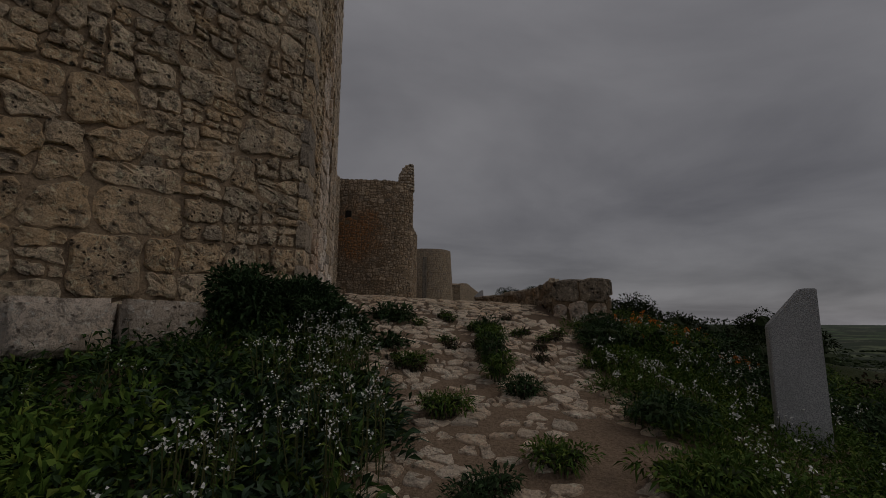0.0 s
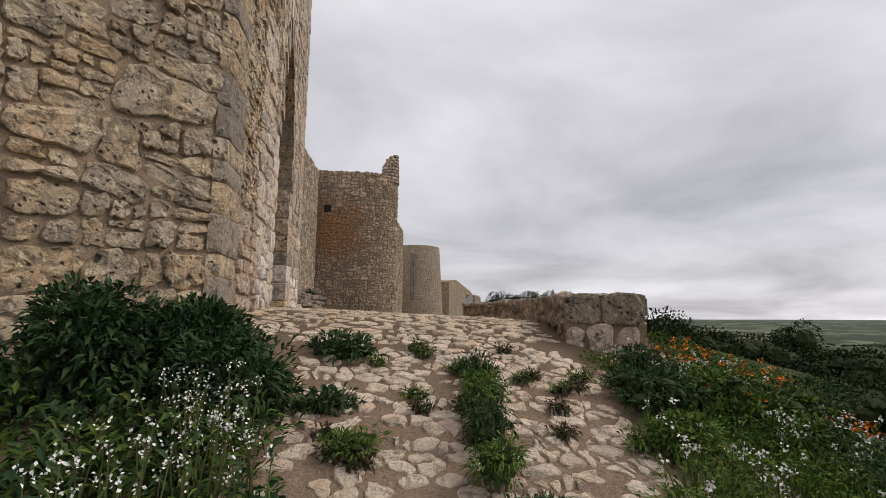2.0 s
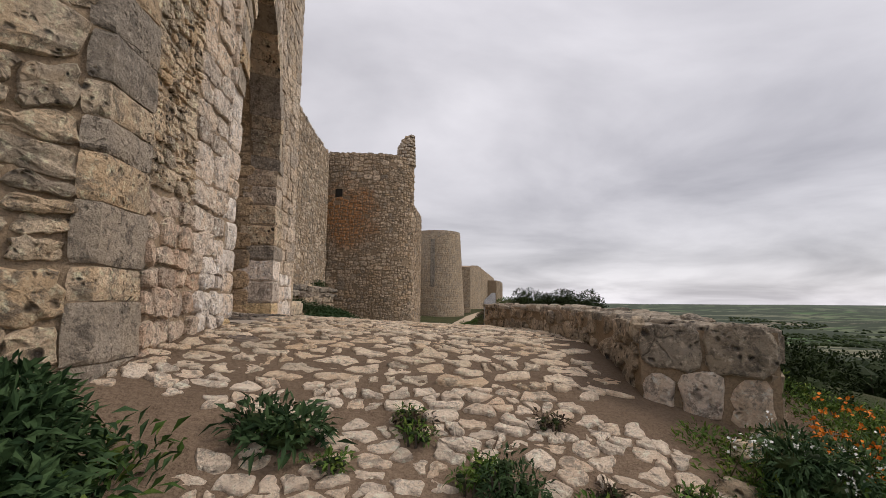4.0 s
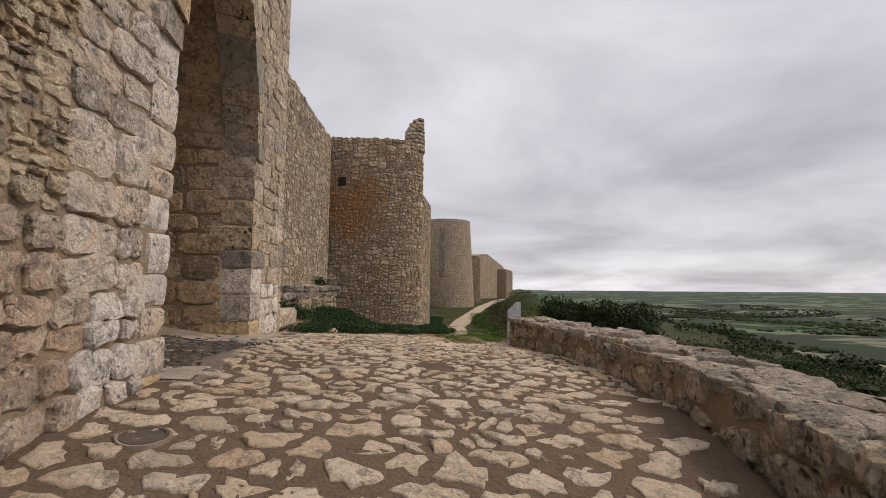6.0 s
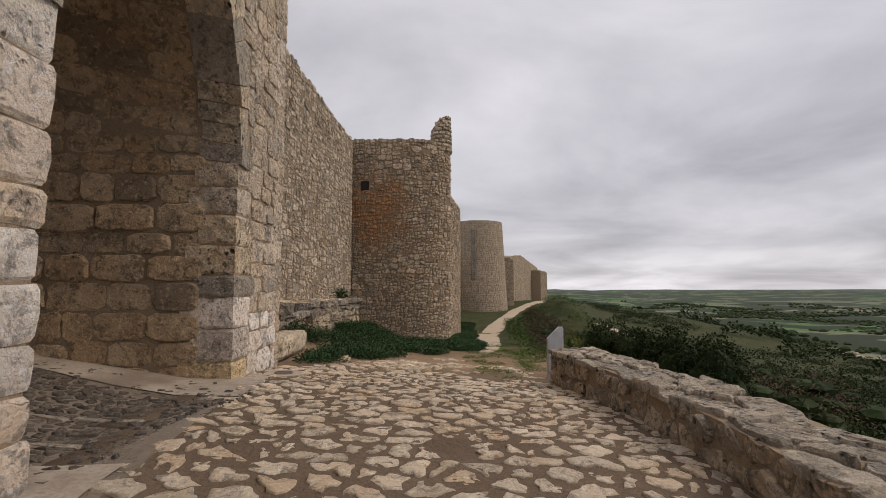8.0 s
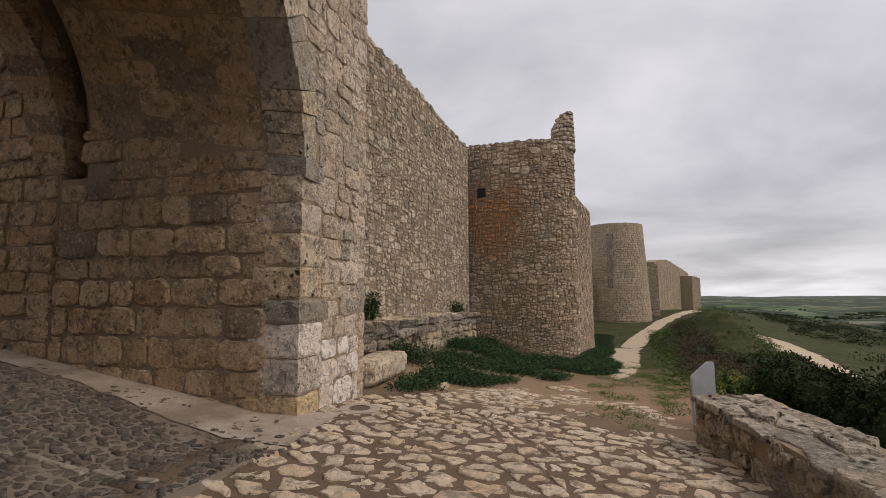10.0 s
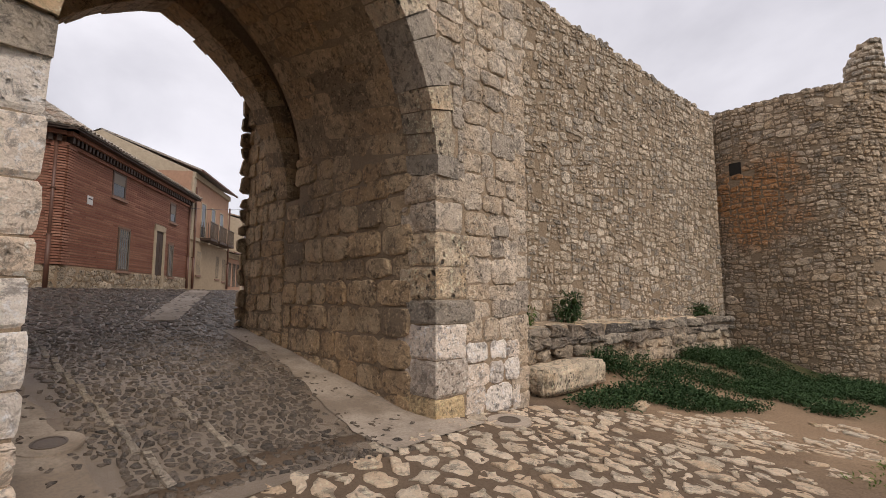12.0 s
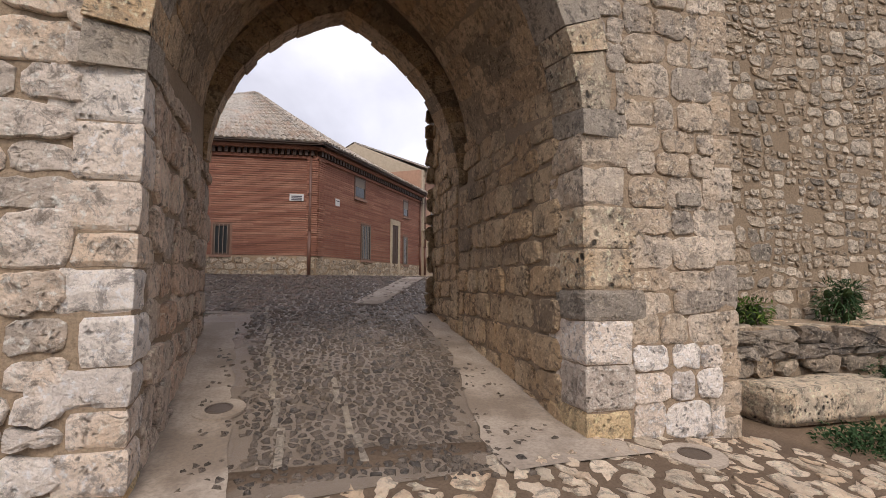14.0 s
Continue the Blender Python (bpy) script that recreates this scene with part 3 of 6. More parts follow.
def block(corners_lo, z0, z1, jit, rnd_):
    """A dressed stone over an outline: uneven worn faces and rounded edges."""
    line = []
    for i, p in enumerate(corners_lo):
        q = corners_lo[(i + 1) % len(corners_lo)]
        k = max(1, min(4, round(math.dist(p, q) / 0.15)))
        line += [(p[0] + (q[0] - p[0]) * j / k, p[1] + (q[1] - p[1]) * j / k) for j in range(k)]
    n = len(line)
    cx, cy = sum(p[0] for p in line) / n, sum(p[1] for p in line) / n
    o, vs = rnd_.uniform(0, 50), []
    e = min(0.035, (z1 - z0) * 0.2)
    levels = ((z0, 0.022), (z0 + e, 0.0), ((z0 + z1) / 2, -0.004), (z1 - e, 0.0), (z1, 0.022))
    for z, inset in levels:
        for x, y in line:
            d = math.hypot(x - cx, y - cy) or 1e-6
            w = jit * 1.2 * noise.noise((x * 5 + o, y * 5, z * 5)) + jit * 1.1 * noise.noise((x * 15, y * 15 + o, z * 15))
            k = max(0.3, (d - inset + w) / d)
            vs.append((cx + (x - cx) * k, cy + (y - cy) * k, z + jit * 0.9 * noise.noise((x * 6, y * 6, z + o))))
    fs = [tuple(range(n))[::-1], tuple(range(4 * n, 5 * n))]
    for r in range(4):
        fs += [(r * n + i, r * n + (i + 1) % n, (r + 1) * n + (i + 1) % n, (r + 1) * n + i) for i in range(n)]
    return vs, fs


def alone(name, vs, fs, material, parent, smooth=False):
    o = Vector(vs[0])
    bm = bmesh.new()
    pts = [bm.verts.new(Vector(v) - o) for v in vs]
    for f in fs:
        bm.faces.new([pts[i] for i in f])
    ob = new(name, mesh_bm(name, bm, material, smooth))
    ob.location = o
    ob.parent = parent
    ob.matrix_parent_inverse = Matrix.Translation(-parent.location)
    return ob


def quoins(corner, a_dir, b_dir, z0, z1, la, lb, proud, materials, hs, swap=True, low=None):
    z, k = z0, 0
    a_dir, b_dir = Vector(a_dir).normalized(), Vector(b_dir).normalized()
    out = -(a_dir + b_dir).normalized() * proud
    while z < z1:
        h = rnd.uniform(*hs)
        a, b = (la, lb) if k % 2 or not swap else (lb, la)
        vary = 0.15 if swap else 0.05
        a, b = a * rnd.uniform(1 - vary, 1 + vary), b * rnd.uniform(1 - vary, 1 + vary)
        c = corner + out * rnd.uniform(0.6, 1.2)
        pts = [c + a_dir * a, c, c + b_dir * b, c + b_dir * b + a_dir * 0.12 - out * 2, c + (a_dir + b_dir) * 0.16, c + a_dir * a + b_dir * 0.12]
        alone("quoin", *block([tuple(p) for p in pts], z + 0.007, z + h - 0.007, 0.018, rnd), STONE_OCHRE if swap and z < 2.15 and corner is not E else rnd.choice(materials if z > 3.0 else low or materials), gate)
        z += h
        k += 1


quoins(Q, SW, ql, 1.3, 12.7, 0.16, 0.60, 0.035, [STONE_OLD, STONE_DARK, STONE_DARK], (0.24, 0.46), False)
# face from the corner to the left jamb
lower = courses(0.58, 1.45, 2.85, 3.3, (0.17, 0.26), (0.17, 0.36), rnd, 0.03) + courses(0.58, 2.36, 1.5, 2.85, (0.15, 0.27), (0.15, 0.36), rnd, 0.03)
pier = courses(1.45, 2.36, 2.85, 6.6, (0.22, 0.40), (0.34, 0.58), rnd, 0.025)
upper = wavy(split_rubble(0.58, 1.45, 3.3, 6.6, (0.14, 0.48), rnd) + split_rubble(0.58, 2.36, 6.6, 12.8, (0.14, 0.48), rnd), 0.04)
mapper = plane_map(Q, ql, ql_n)
for far_end, stone in ((False, STONE_PINK), (True, STONE_WHITE)):
    lay(gate, [c for c in lower if (c[0][0] > 1.5) == far_end], mapper, 0.012, 0.05, stone, rnd, from_point(-2.2, 9, 3), 16, 0.1, 0.3, rough=0.03)
lay(gate, pier, mapper, 0.010, 0.034, STONE_ASHLAR, rnd, from_point(-2.4, 9.8, 3), 18, 0.1, 0.2, rough=0.03)
lay(gate, upper, mapper, 0.012, 0.030, STONE_OLD, rnd, from_point(-2.2, 9, 3), 16, 0.12, 0.3, most=200, rough=0.03)
quoins(L, -ql, DL, 1.9, SPRING + 1.2, 0.5, 0.36, 0.035, [STONE_WHITE, STONE_ASHLAR], (0.24, 0.44))
# face right of the arch, and above it
right_face = courses(0.48, 1.56, 1.7, 12.8, (0.2, 0.38), (0.26, 0.55), rnd, 0.02)
gmap = plane_map(L, G, NF)
for low, stone in ((True, STONE_WHITE), (False, STONE_PIER)):
    lay(gate, [c for c in right_face if (c[0][1] < 2.75) == low], plane_map(R, RE, REN), 0.009, 0.024, stone, rnd, from_point(-3.3, 15, 3.5), 18, 0.06, 0.12, rough=0.024)
quoins(R, RE, DR, 1.95, SPRING, 0.62, 0.52, 0.035, [STONE_PIER, STONE_DARK, STONE_PIER, STONE_OLD], (0.28, 0.44), True, [STONE_WHITE, STONE_ASHLAR])
quoins(E, -RE, (-0.997, -0.07), 1.75, 12.6, 0.42, 0.3, 0.02, [STONE_PIER], (0.3, 0.5))


def above_arch(s, z):
    half = WIDE / 2
    off = ARC - half
    d = abs(s - half) + off
    return z > SPRING and math.hypot(d, z - SPRING) > ARC + 0.26


over = courses(-0.45, WIDE, SPRING, 12.8, (0.2, 0.34), (0.2, 0.44), rnd, 0.03)
lay(gate, over, gmap, 0.015, 0.035, STONE_ASHLAR, rnd, from_point(-2.9, 12, 6), 10, 0.08, 0.15, keep=above_arch, most=120)
shoulder = courses(0.0, 0.48, SPRING, 12.8, (0.2, 0.34), (0.2, 0.44), rnd, 0.02)
lay(gate, shoulder, plane_map(R, RE, REN), 0.009, 0.022, STONE_PIER, rnd, from_point(-3.2, 14, 6), 14, 0.06, 0.12, keep=lambda u, z: above_arch(WIDE + u, z), rough=0.022)


def voussoirs(w0, w1, curve, deep, material, name):
    """Wedge stones along an arch, from depth w0 to w1 into the passage."""
    pts, acc = [curve[0]], 0.0
    for a, b in zip(curve, curve[1:]):
        acc += math.dist(a, b)
        if acc > 0.24:
            pts.append(b)
            acc = 0.0
    half = WIDE / 2
    for (s0, z0), (s1, z1) in zip(pts, pts[1:]):
        wedge = []
        sink, rise = rnd.uniform(0.015, 0.045), deep * rnd.uniform(0.8, 1.2)
        for w in (w0 - rnd.uniform(0.04, 0.08), w1 + rnd.uniform(-0.08, 0.06)):
            for s, z, away in ((s0, z0, -sink), (s1, z1, -sink), (s1, z1, rise), (s0, z0, rise)):
                cx = half + (ARC - half) * (1 if (s0 + s1) / 2 < half else -1)
                v = Vector((s - cx, z - SPRING)).normalized()
                m = Vector(((s0 + s1) / 2, (z0 + z1) / 2))
                q = Vector((s, z))
                q = m + (q - m) * 0.97 + v * away
                wedge.append((*gate_xy(q.x, w), q.y + RISE * max(0, w)))
        wedge = [tuple(c + rnd.uniform(-0.008, 0.008) for c in v) for v in wedge]
        alone(name, wedge, [(0, 1, 2, 3), (4, 7, 6, 5), (0, 4, 5, 1), (1, 5, 6, 2), (2, 6, 7, 3), (3, 7, 4, 0)], rnd.choice(material), gate)


voussoirs(0.0, 0.5, arch_curve(26), 0.42, [STONE_DARK, STONE_DARK, STONE_OLD, STONE_DARK, STONE_OLD], "voussoir")
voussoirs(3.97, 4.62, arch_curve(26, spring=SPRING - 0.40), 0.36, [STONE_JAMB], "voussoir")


def face_x(y):
    return -2.5 - 0.1907 * (y - 10.28)


def road_z(x, y):
    """Height of the paving: level with the cobbles before the gate, rising through it to the square."""
    w = face_x(y) - x
    z = 2.04 + 0.150 * min(max(w, -0.5), 11.5) - 0.0035 * max(0, min(w, 14) - 9) ** 2 - 0.004 * (y - 12)
    k = smooth(-0.2, 0.9, w)
    return z * k + (ground_z(x, y) + 0.006) * (1 - k) if k < 1 else z


# jambs and soffit of the passage, some of its shade put into STONE_JAMB's colour
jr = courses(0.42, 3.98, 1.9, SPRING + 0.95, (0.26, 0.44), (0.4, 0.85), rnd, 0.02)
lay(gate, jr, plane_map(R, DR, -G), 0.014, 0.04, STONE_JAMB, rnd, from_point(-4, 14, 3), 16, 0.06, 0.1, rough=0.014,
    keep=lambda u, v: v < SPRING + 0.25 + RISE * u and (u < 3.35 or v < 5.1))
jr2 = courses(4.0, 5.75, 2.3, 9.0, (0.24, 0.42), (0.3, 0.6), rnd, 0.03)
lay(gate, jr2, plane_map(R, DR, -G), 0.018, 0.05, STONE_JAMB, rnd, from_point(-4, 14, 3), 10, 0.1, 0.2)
# ragged end of the back wall
end_cells = courses(-0.2, 0.9, 2.6, 9.2, (0.24, 0.45), (0.3, 0.6), rnd, 0.05)
back = Vector(gate_xy(WIDE, 5.75))
lay(gate, end_cells, plane_map(back, G, D), 0.015, 0.045, STONE_JAMB, rnd, None, 10, 0.12, 0.3)
# paler stone on the left jamb: sky light put into its colour
jl = courses(0.42, 4.8, 1.9, SPRING + 0.3, (0.3, 0.5), (0.4, 0.8), rnd, 0.04)
lay(gate, jl, plane_map(L, DL, G), 0.014, 0.045, STONE_PINK, rnd, from_point(-3.5, 10.5, 3), 14, 0.12, 0.25, rough=0.03)


def soffit_map(side):
    off = ARC - WIDE / 2

    def put(w, a, h):
        t = a / ARC
        s = WIDE / 2 + off - (ARC - h) * math.cos(t)
        z = SPRING + (ARC - h) * math.sin(t) + RISE * w
        return (*gate_xy(s if side < 0 else WIDE - s, w), z)
    return put


span = ARC * math.acos((ARC - WIDE / 2) / ARC)
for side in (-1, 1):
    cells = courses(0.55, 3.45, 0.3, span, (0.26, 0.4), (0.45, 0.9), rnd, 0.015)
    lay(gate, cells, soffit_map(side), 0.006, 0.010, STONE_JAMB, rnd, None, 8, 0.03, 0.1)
# mortise hole in the right face
hole = bmesh.new()
box(hole, (-0.14, -0.05, -0.07), (0.14, 0.045, 0.07), bevel=0.02)
ob = part("socket", hole, STONE_DARK, None)
ob.matrix_world = Matrix.Translation((*tuple(R + RE * 1.19), 4.42)) @ pose(0, 0, 0, 0, 0, math.degrees(math.atan2(RE.y, RE.x)))
ob.parent = gate

# curtain wall
cells = wavy([c for c in split_rubble(0.0, (C2 - C1).length, 0.9, 10.9, (0.17, 0.62), rnd, 0.2, 1.1) if rnd.random() > 0.05], 0.05, 0.9)
clen = (C2 - C1).length
lay(curtain, cells, plane_map(C1, C2 - C1, cn), 0.022, 0.022, STONE_WALL, rnd, from_point(-5.5, 19, 4), 10, 0.25, 0.15, rough=0.03,
    keep=lambda u, v: v < 10.95 - 0.8 * u / clen)
# rough crest of the curtain wall
for i in range(44):
    u = 0.3 + i * 0.29 + rnd.uniform(-0.08, 0.08)
    c = C1 + (C2 - C1).normalized() * u - cn * rnd.uniform(0.1, 0.4)
    z = 10.82 - 0.8 * u / clen
    r = rnd.uniform(0.09, 0.17)
    pts = [(c.x + r * math.cos(k * 1.05) * rnd.uniform(0.7, 1.2), c.y + r * math.sin(k * 1.05) * rnd.uniform(0.7, 1.2)) for k in range(6)]
    alone("coping_stone", *block(pts, z - 0.05, z + rnd.uniform(0.0, 0.05), 0.02, rnd), STONE_BLACK, curtain)

# footing ledge
lmap = plane_map((-4.62, 15.5), (0.1, 11.1), (1, -0.01))
cells = courses(0.0, 11.1, 1.2, 2.55, (0.22, 0.4), (0.35, 0.9), rnd, 0.06)
lay(ledge, cells, lmap, 0.02, 0.09, STONE_PARAPET, rnd, from_point(-4, 19, 2.3), 12, 0.2, 0.4, rough=0.04)
cells = wavy(courses(0.0, 11.1, 2.55, 2.92, (0.14, 0.2), (0.5, 1.5), rnd, 0.05), 0.05, 0.5)
lay(ledge, cells, lmap, 0.010, 0.15, STONE_BLACK, rnd, from_point(-4, 19, 2.3), 20, 0.12, 0.05, 0, rough=0.07)
cells = rubble(0.0, 11.1, -0.95, 0.05, 0.6, 0.4, 0.35, rnd)
lay(ledge, cells, lambda u, v, h: (-4.62 + 0.009 * u + v, 15.5 + u, 2.93 - 0.008 * u + h), 0.03, 0.06, STONE_OLD, rnd, None, 9, 0.15, 0.3)

# round tower
lens = [0.0]
for a, b in zip(tower_line, tower_line[1:]):
    lens.append(lens[-1] + math.dist(a, b))


def tower_map(u, v, h):
    k = max(i for i in range(len(lens) - 1) if lens[i] <= max(0.0, min(u, lens[-1] - 1e-4)))
    a, b = Vector(tower_line[k]), Vector(tower_line[k + 1])
    d = (b - a).normalized()
    p = a + d * (u - lens[k]) + Vector((d.y, -d.x)) * h
    return p.x, p.y, v


cells = wavy([c for c in split_rubble(0.0, lens[-1], 0.0, 10.35, (0.17, 0.62), rnd, 0.22, 1.25) if rnd.random() > 0.04], 0.06, 0.8)
lay(tower, cells, tower_map, 0.018, 0.042, STONE_TOWER, rnd, from_point(-2.5, 29, 4), 9, 0.2, 0.2, rough=0.03,
    keep=lambda u, v: math.hypot(u - 1.3, v - 8.15) > 0.3)
# beam hole high in the tower: a near-black box painted as the shade inside
hole = bmesh.new()
box(hole, (-0.25, -0.03, -0.25), (0.25, 0.02, 0.25), bevel=0.012)
for v in hole.verts:
    v.co.x, v.co.z = v.co.x * (0.75 + 0.2 * (0.25 - abs(v.co.z))), v.co.z * (1.0 if v.co.z < 0 else 0.8)
VOID = Mat("hollow_shade", 1.0)
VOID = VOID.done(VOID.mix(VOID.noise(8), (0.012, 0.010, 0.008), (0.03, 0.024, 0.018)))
ob = part("beam_hole", hole, VOID, None, "square beam hole, a near-black block for the shade inside")
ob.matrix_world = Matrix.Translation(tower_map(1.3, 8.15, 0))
ob.parent = tower

# broken merlon on the tower's edge, lower wall behind it
mx, my = -1.33, 30.62
rings, turns = 12, 12
verts, faces = [], []
for j in range(rings + 1):
    k = j / rings
    for i in range(turns):
        a = 2 * math.pi * i / turns
        cut = 1 - 0.55 * smooth(0.55, 1.0, k) * (0.5 + 0.5 * math.cos(a - 2.8))
        r = 0.52 * (1 - 0.12 * k) * cut * (1 + 0.07 * noise.noise((i, j, 2)))
        z = 10.0 + 1.88 * k * (1 - 0.22 * smooth(0.4, 1, k) * (0.5 + 0.5 * math.cos(a - 3.1)))
        verts.append((mx + r * math.cos(a), my + r * 1.1 * math.sin(a), z))
faces = [(j * turns + i, j * turns + (i + 1) % turns, (j + 1) * turns + (i + 1) % turns, (j + 1) * turns + i) for j in range(rings) for i in range(turns)]
faces.append(tuple(range(rings * turns, (rings + 1) * turns)))
merlon = part("merlon", mesh_of("merlon", verts, faces, MORTAR_TAN), None, tower, "broken stub of a stone merlon")
for j in range(9):
    for i in range(9):
        a = 2 * math.pi * (i + 0.5 * (j % 2)) / 9
        k = (j + 0.5) / 9
        cut = 1 - 0.55 * smooth(0.55, 1.0, k) * (0.5 + 0.5 * math.cos(a - 2.8))
        r = 0.50 * (1 - 0.12 * k) * cut
        z = 10.0 + 1.88 * k * (1 - 0.22 * smooth(0.4, 1, k) * (0.5 + 0.5 * math.cos(a - 3.1)))
        c, s = math.cos(a), math.sin(a)
        h = 0.07
        pts = [(mx + c * (r - 0.08) - s * 0.15, my + 1.1 * (s * (r - 0.08) + c * 0.15)), (mx + c * (r + 0.05) - s * 0.13, my + 1.1 * (s * (r + 0.05) + c * 0.13)),
               (mx + c * (r + 0.05) + s * 0.13, my + 1.1 * (s * (r + 0.05) - c * 0.13)), (mx + c * (r - 0.08) + s * 0.15, my + 1.1 * (s * (r - 0.08) - c * 0.15))]
        alone("stone", *block(pts, z - h, z + h, 0.02, rnd), STONE_WALL, merlon)
for i in range(int(lens[-1] / 0.3)):
    u = 0.2 + i * 0.3
    p = tower_map(u, 10.35, -0.2)
    r = rnd.uniform(0.12, 0.22)
    pts = [(p[0] + r * math.cos(k * 1.05) * rnd.uniform(0.7, 1.2), p[1] + r * math.sin(k * 1.05) * rnd.uniform(0.7, 1.2)) for k in range(6)]
    alone("coping_stone", *block(pts, 10.27, 10.35 + rnd.uniform(0.02, 0.1), 0.02, rnd), STONE_BLACK, tower)

# lower tower flank beyond, with a stepped broken top
flank = [(-1.75, 32.4), (-1.45, 33.4), (-1.2, 34.5), (-1.0, 35.6), (-0.85, 36.8), (-0.72, 38.0), (-0.62, 39.1), (-0.58, 40.2), (-1.4, 41.2), (-3.0, 41.8)]
tops = [9.0 - 0.05 * i + 0.22 * noise.noise((i * 0.9, 4, 4)) for i in range(len(flank))]
flank_out = flank + [(-6, 42), (-6, 33)]
flank_wall = setting("wall_tower_flank", mesh_of("tower_flank", *prism(flank_out, -1.5, tops + [7.5, 7.5]), MORTAR_TAN), "lower ruined flank of the rubble stone tower", "wall tower")
flens = [0.0]
for a, b in zip(flank, flank[1:]):
    flens.append(flens[-1] + math.dist(a, b))


def flank_map(u, v, h):
    k = max(i for i in range(len(flens) - 1) if flens[i] <= max(0.0, min(u, flens[-1] - 1e-4)))
    a, b = Vector(flank[k]), Vector(flank[k + 1])
    d = (b - a).normalized()
    p = a + d * (u - flens[k]) + Vector((d.y, -d.x)) * h
    return p.x, p.y, v


lay(flank_wall, wavy(split_rubble(0, flens[-1], -0.5, 8.75, (0.18, 0.6), rnd, 0.2, 1.6), 0.05), flank_map, 0.018, 0.035, STONE_TOWER, rnd, None, 8, 0.14, 0.3)


# ---- the walls further along the ridge ----
def far_tower(name, cx, cy, r, top, base, taper, label):
    vs, fs, n = [], [], 36
    for k, (z, q) in enumerate(((base - 2, 1.0), (base + (top - base) * 0.3, 1 - taper * 0.35), (top, 1 - taper))):
        vs += [(cx + r * q * math.cos(2 * math.pi * i / n), cy + r * q * math.sin(2 * math.pi * i / n), z + (0.1 * noise.noise((i, 0, 9)) if k == 2 else 0)) for i in range(n)]
    for j in range(2):
        fs += [(j * n + i, j * n + (i + 1) % n, (j + 1) * n + (i + 1) % n, (j + 1) * n + i) for i in range(n)]
    fs.append(tuple(range(2 * n, 3 * n)))
    ob = setting(name, mesh_of(name, vs, fs, MORTAR_TAN), label, "wall tower")
    cells = courses(math.pi * r * 0.85, 2.2 * math.pi * r, base - 0.5, top, (0.22, 0.36), (0.28, 0.6), rnd, 0.05)

    def put(u, v, h):
        k = max(0, min(1, (v - base) / (top - base)))
        q = r * (1 - taper * k) + h
        return cx + q * math.cos(u / r), cy + q * math.sin(u / r), v
    lay(ob, cells, put, 0.012, 0.025, STONE_FAR, rnd, None, 7, 0.12, 0.25, keep=lambda u, v: math.sin(u / r) < 0.35)
    return ob


far1 = far_tower("wall_far_tower", 1.4, 76.0, 4.2, 12.75, 0.2, 0.16, "distant round stone wall tower with a flat top")
cap = bmesh.new()
box(cap, (-1.3, -1, 0), (1.2, 1, 0.35), bevel=0.05)
ob = part("cap", cap, MORTAR_TAN, None)
ob.location = (1.3, 76, 12.7)
ob.parent = far1


# groove drawn as a solid strip of dark stone on the tower
slit = bmesh.new()
box(slit, (-0.32, -0.25, 4.4), (0.32, 0.12, 11.4), bevel=0.08)
ob = part("slit", slit, STONE_BLACK, None, "dark groove down the tower")
ob.location = (0.7, 72.25, 0)
ob.parent = far1


def far_wall(name, pts, z0, tops, label, thick=2.0):
    out = [p for p in pts] + [(x - thick, y + 0.6) for x, y in reversed(pts)]
    ob = setting(name, mesh_of(name, *prism(out, z0, list(tops) + list(reversed(tops))), MORTAR_TAN), label, "town wall")
    for (a, ta), (b, tb) in zip(zip(pts, tops), zip(pts[1:], tops[1:])):
        d = Vector(b) - Vector(a)
        n = (d.y, -d.x)
        ln = d.length
        lay(ob, rubble(0, ln, z0 + 1, max(ta, tb) - 0.1, 0.8, 0.5, 0.42, rnd), plane_map(a, d, n), 0.025, 0.04, STONE_FAR, rnd, None, 6, 0.12, 0.2,
            keep=lambda u, v, ta=ta, tb=tb, ln=ln: v < ta + (tb - ta) * u / ln - 0.1)
    return ob


far_wall("wall_far_curtain", [(-3.0, 39), (-3.6, 55), (-3.0, 76.0)], -2.5, [5.5, 6.5, 8.0], "distant stretch of rubble town wall")
far_wall("wall_far_bastion", [(1.5, 84), (7.3, 84), (7.6, 88), (8, 100)], -2, [8.2, 7.9, 7.6, 7.4], "distant square stone bastion")
far_wall("wall_far_ruin", [(8.6, 104), (9.8, 107), (11.4, 110), (12.6, 113.5), (14.0, 116), (15.4, 120), (17.0, 124), (18.2, 138)], -2, [9.6, 10.2, 10.4, 10.0, 9.2, 8.9, 8.2, 7.6], "distant ruined stone walls with broken tops")
far_wall("wall_far_buttress", [(16.6, 117), (18.3, 118.2), (18.2, 123)], -3, [7.4, 6.9, 6.8], "pale distant stone buttress")

# ---- parapet ----
PIN = [(1.66, 8.12, 2.24), (1.84, 9.2, 2.29), (1.97, 10.4, 2.31), (1.97, 11.6, 2.32), (1.86, 13.0, 2.33), (1.62, 14.4, 2.34), (1.33, 15.55, 2.36)]
PW = 0.74
fine = []
for (x0, y0, z0), (x1, y1, z1) in zip(PIN, PIN[1:]):
    for i in range(4):
        k = i / 4
        fine.append((x0 + (x1 - x0) * k, y0 + (y1 - y0) * k, z0 + (z1 - z0) * k))
fine.append(PIN[-1])
inner, outer = [], []
for i, (x, y, z) in enumerate(fine):
    a, b = fine[max(0, i - 1)], fine[min(len(fine) - 1, i + 1)]
    d = Vector((b[0] - a[0], b[1] - a[1])).normalized()
    inner.append((x, y))
    skew = -0.42 * smooth(3, 0, i)
    outer.append((x + d.y * PW, y - d.x * PW + skew))
tops = [p[2] - 0.06 for p in fine]
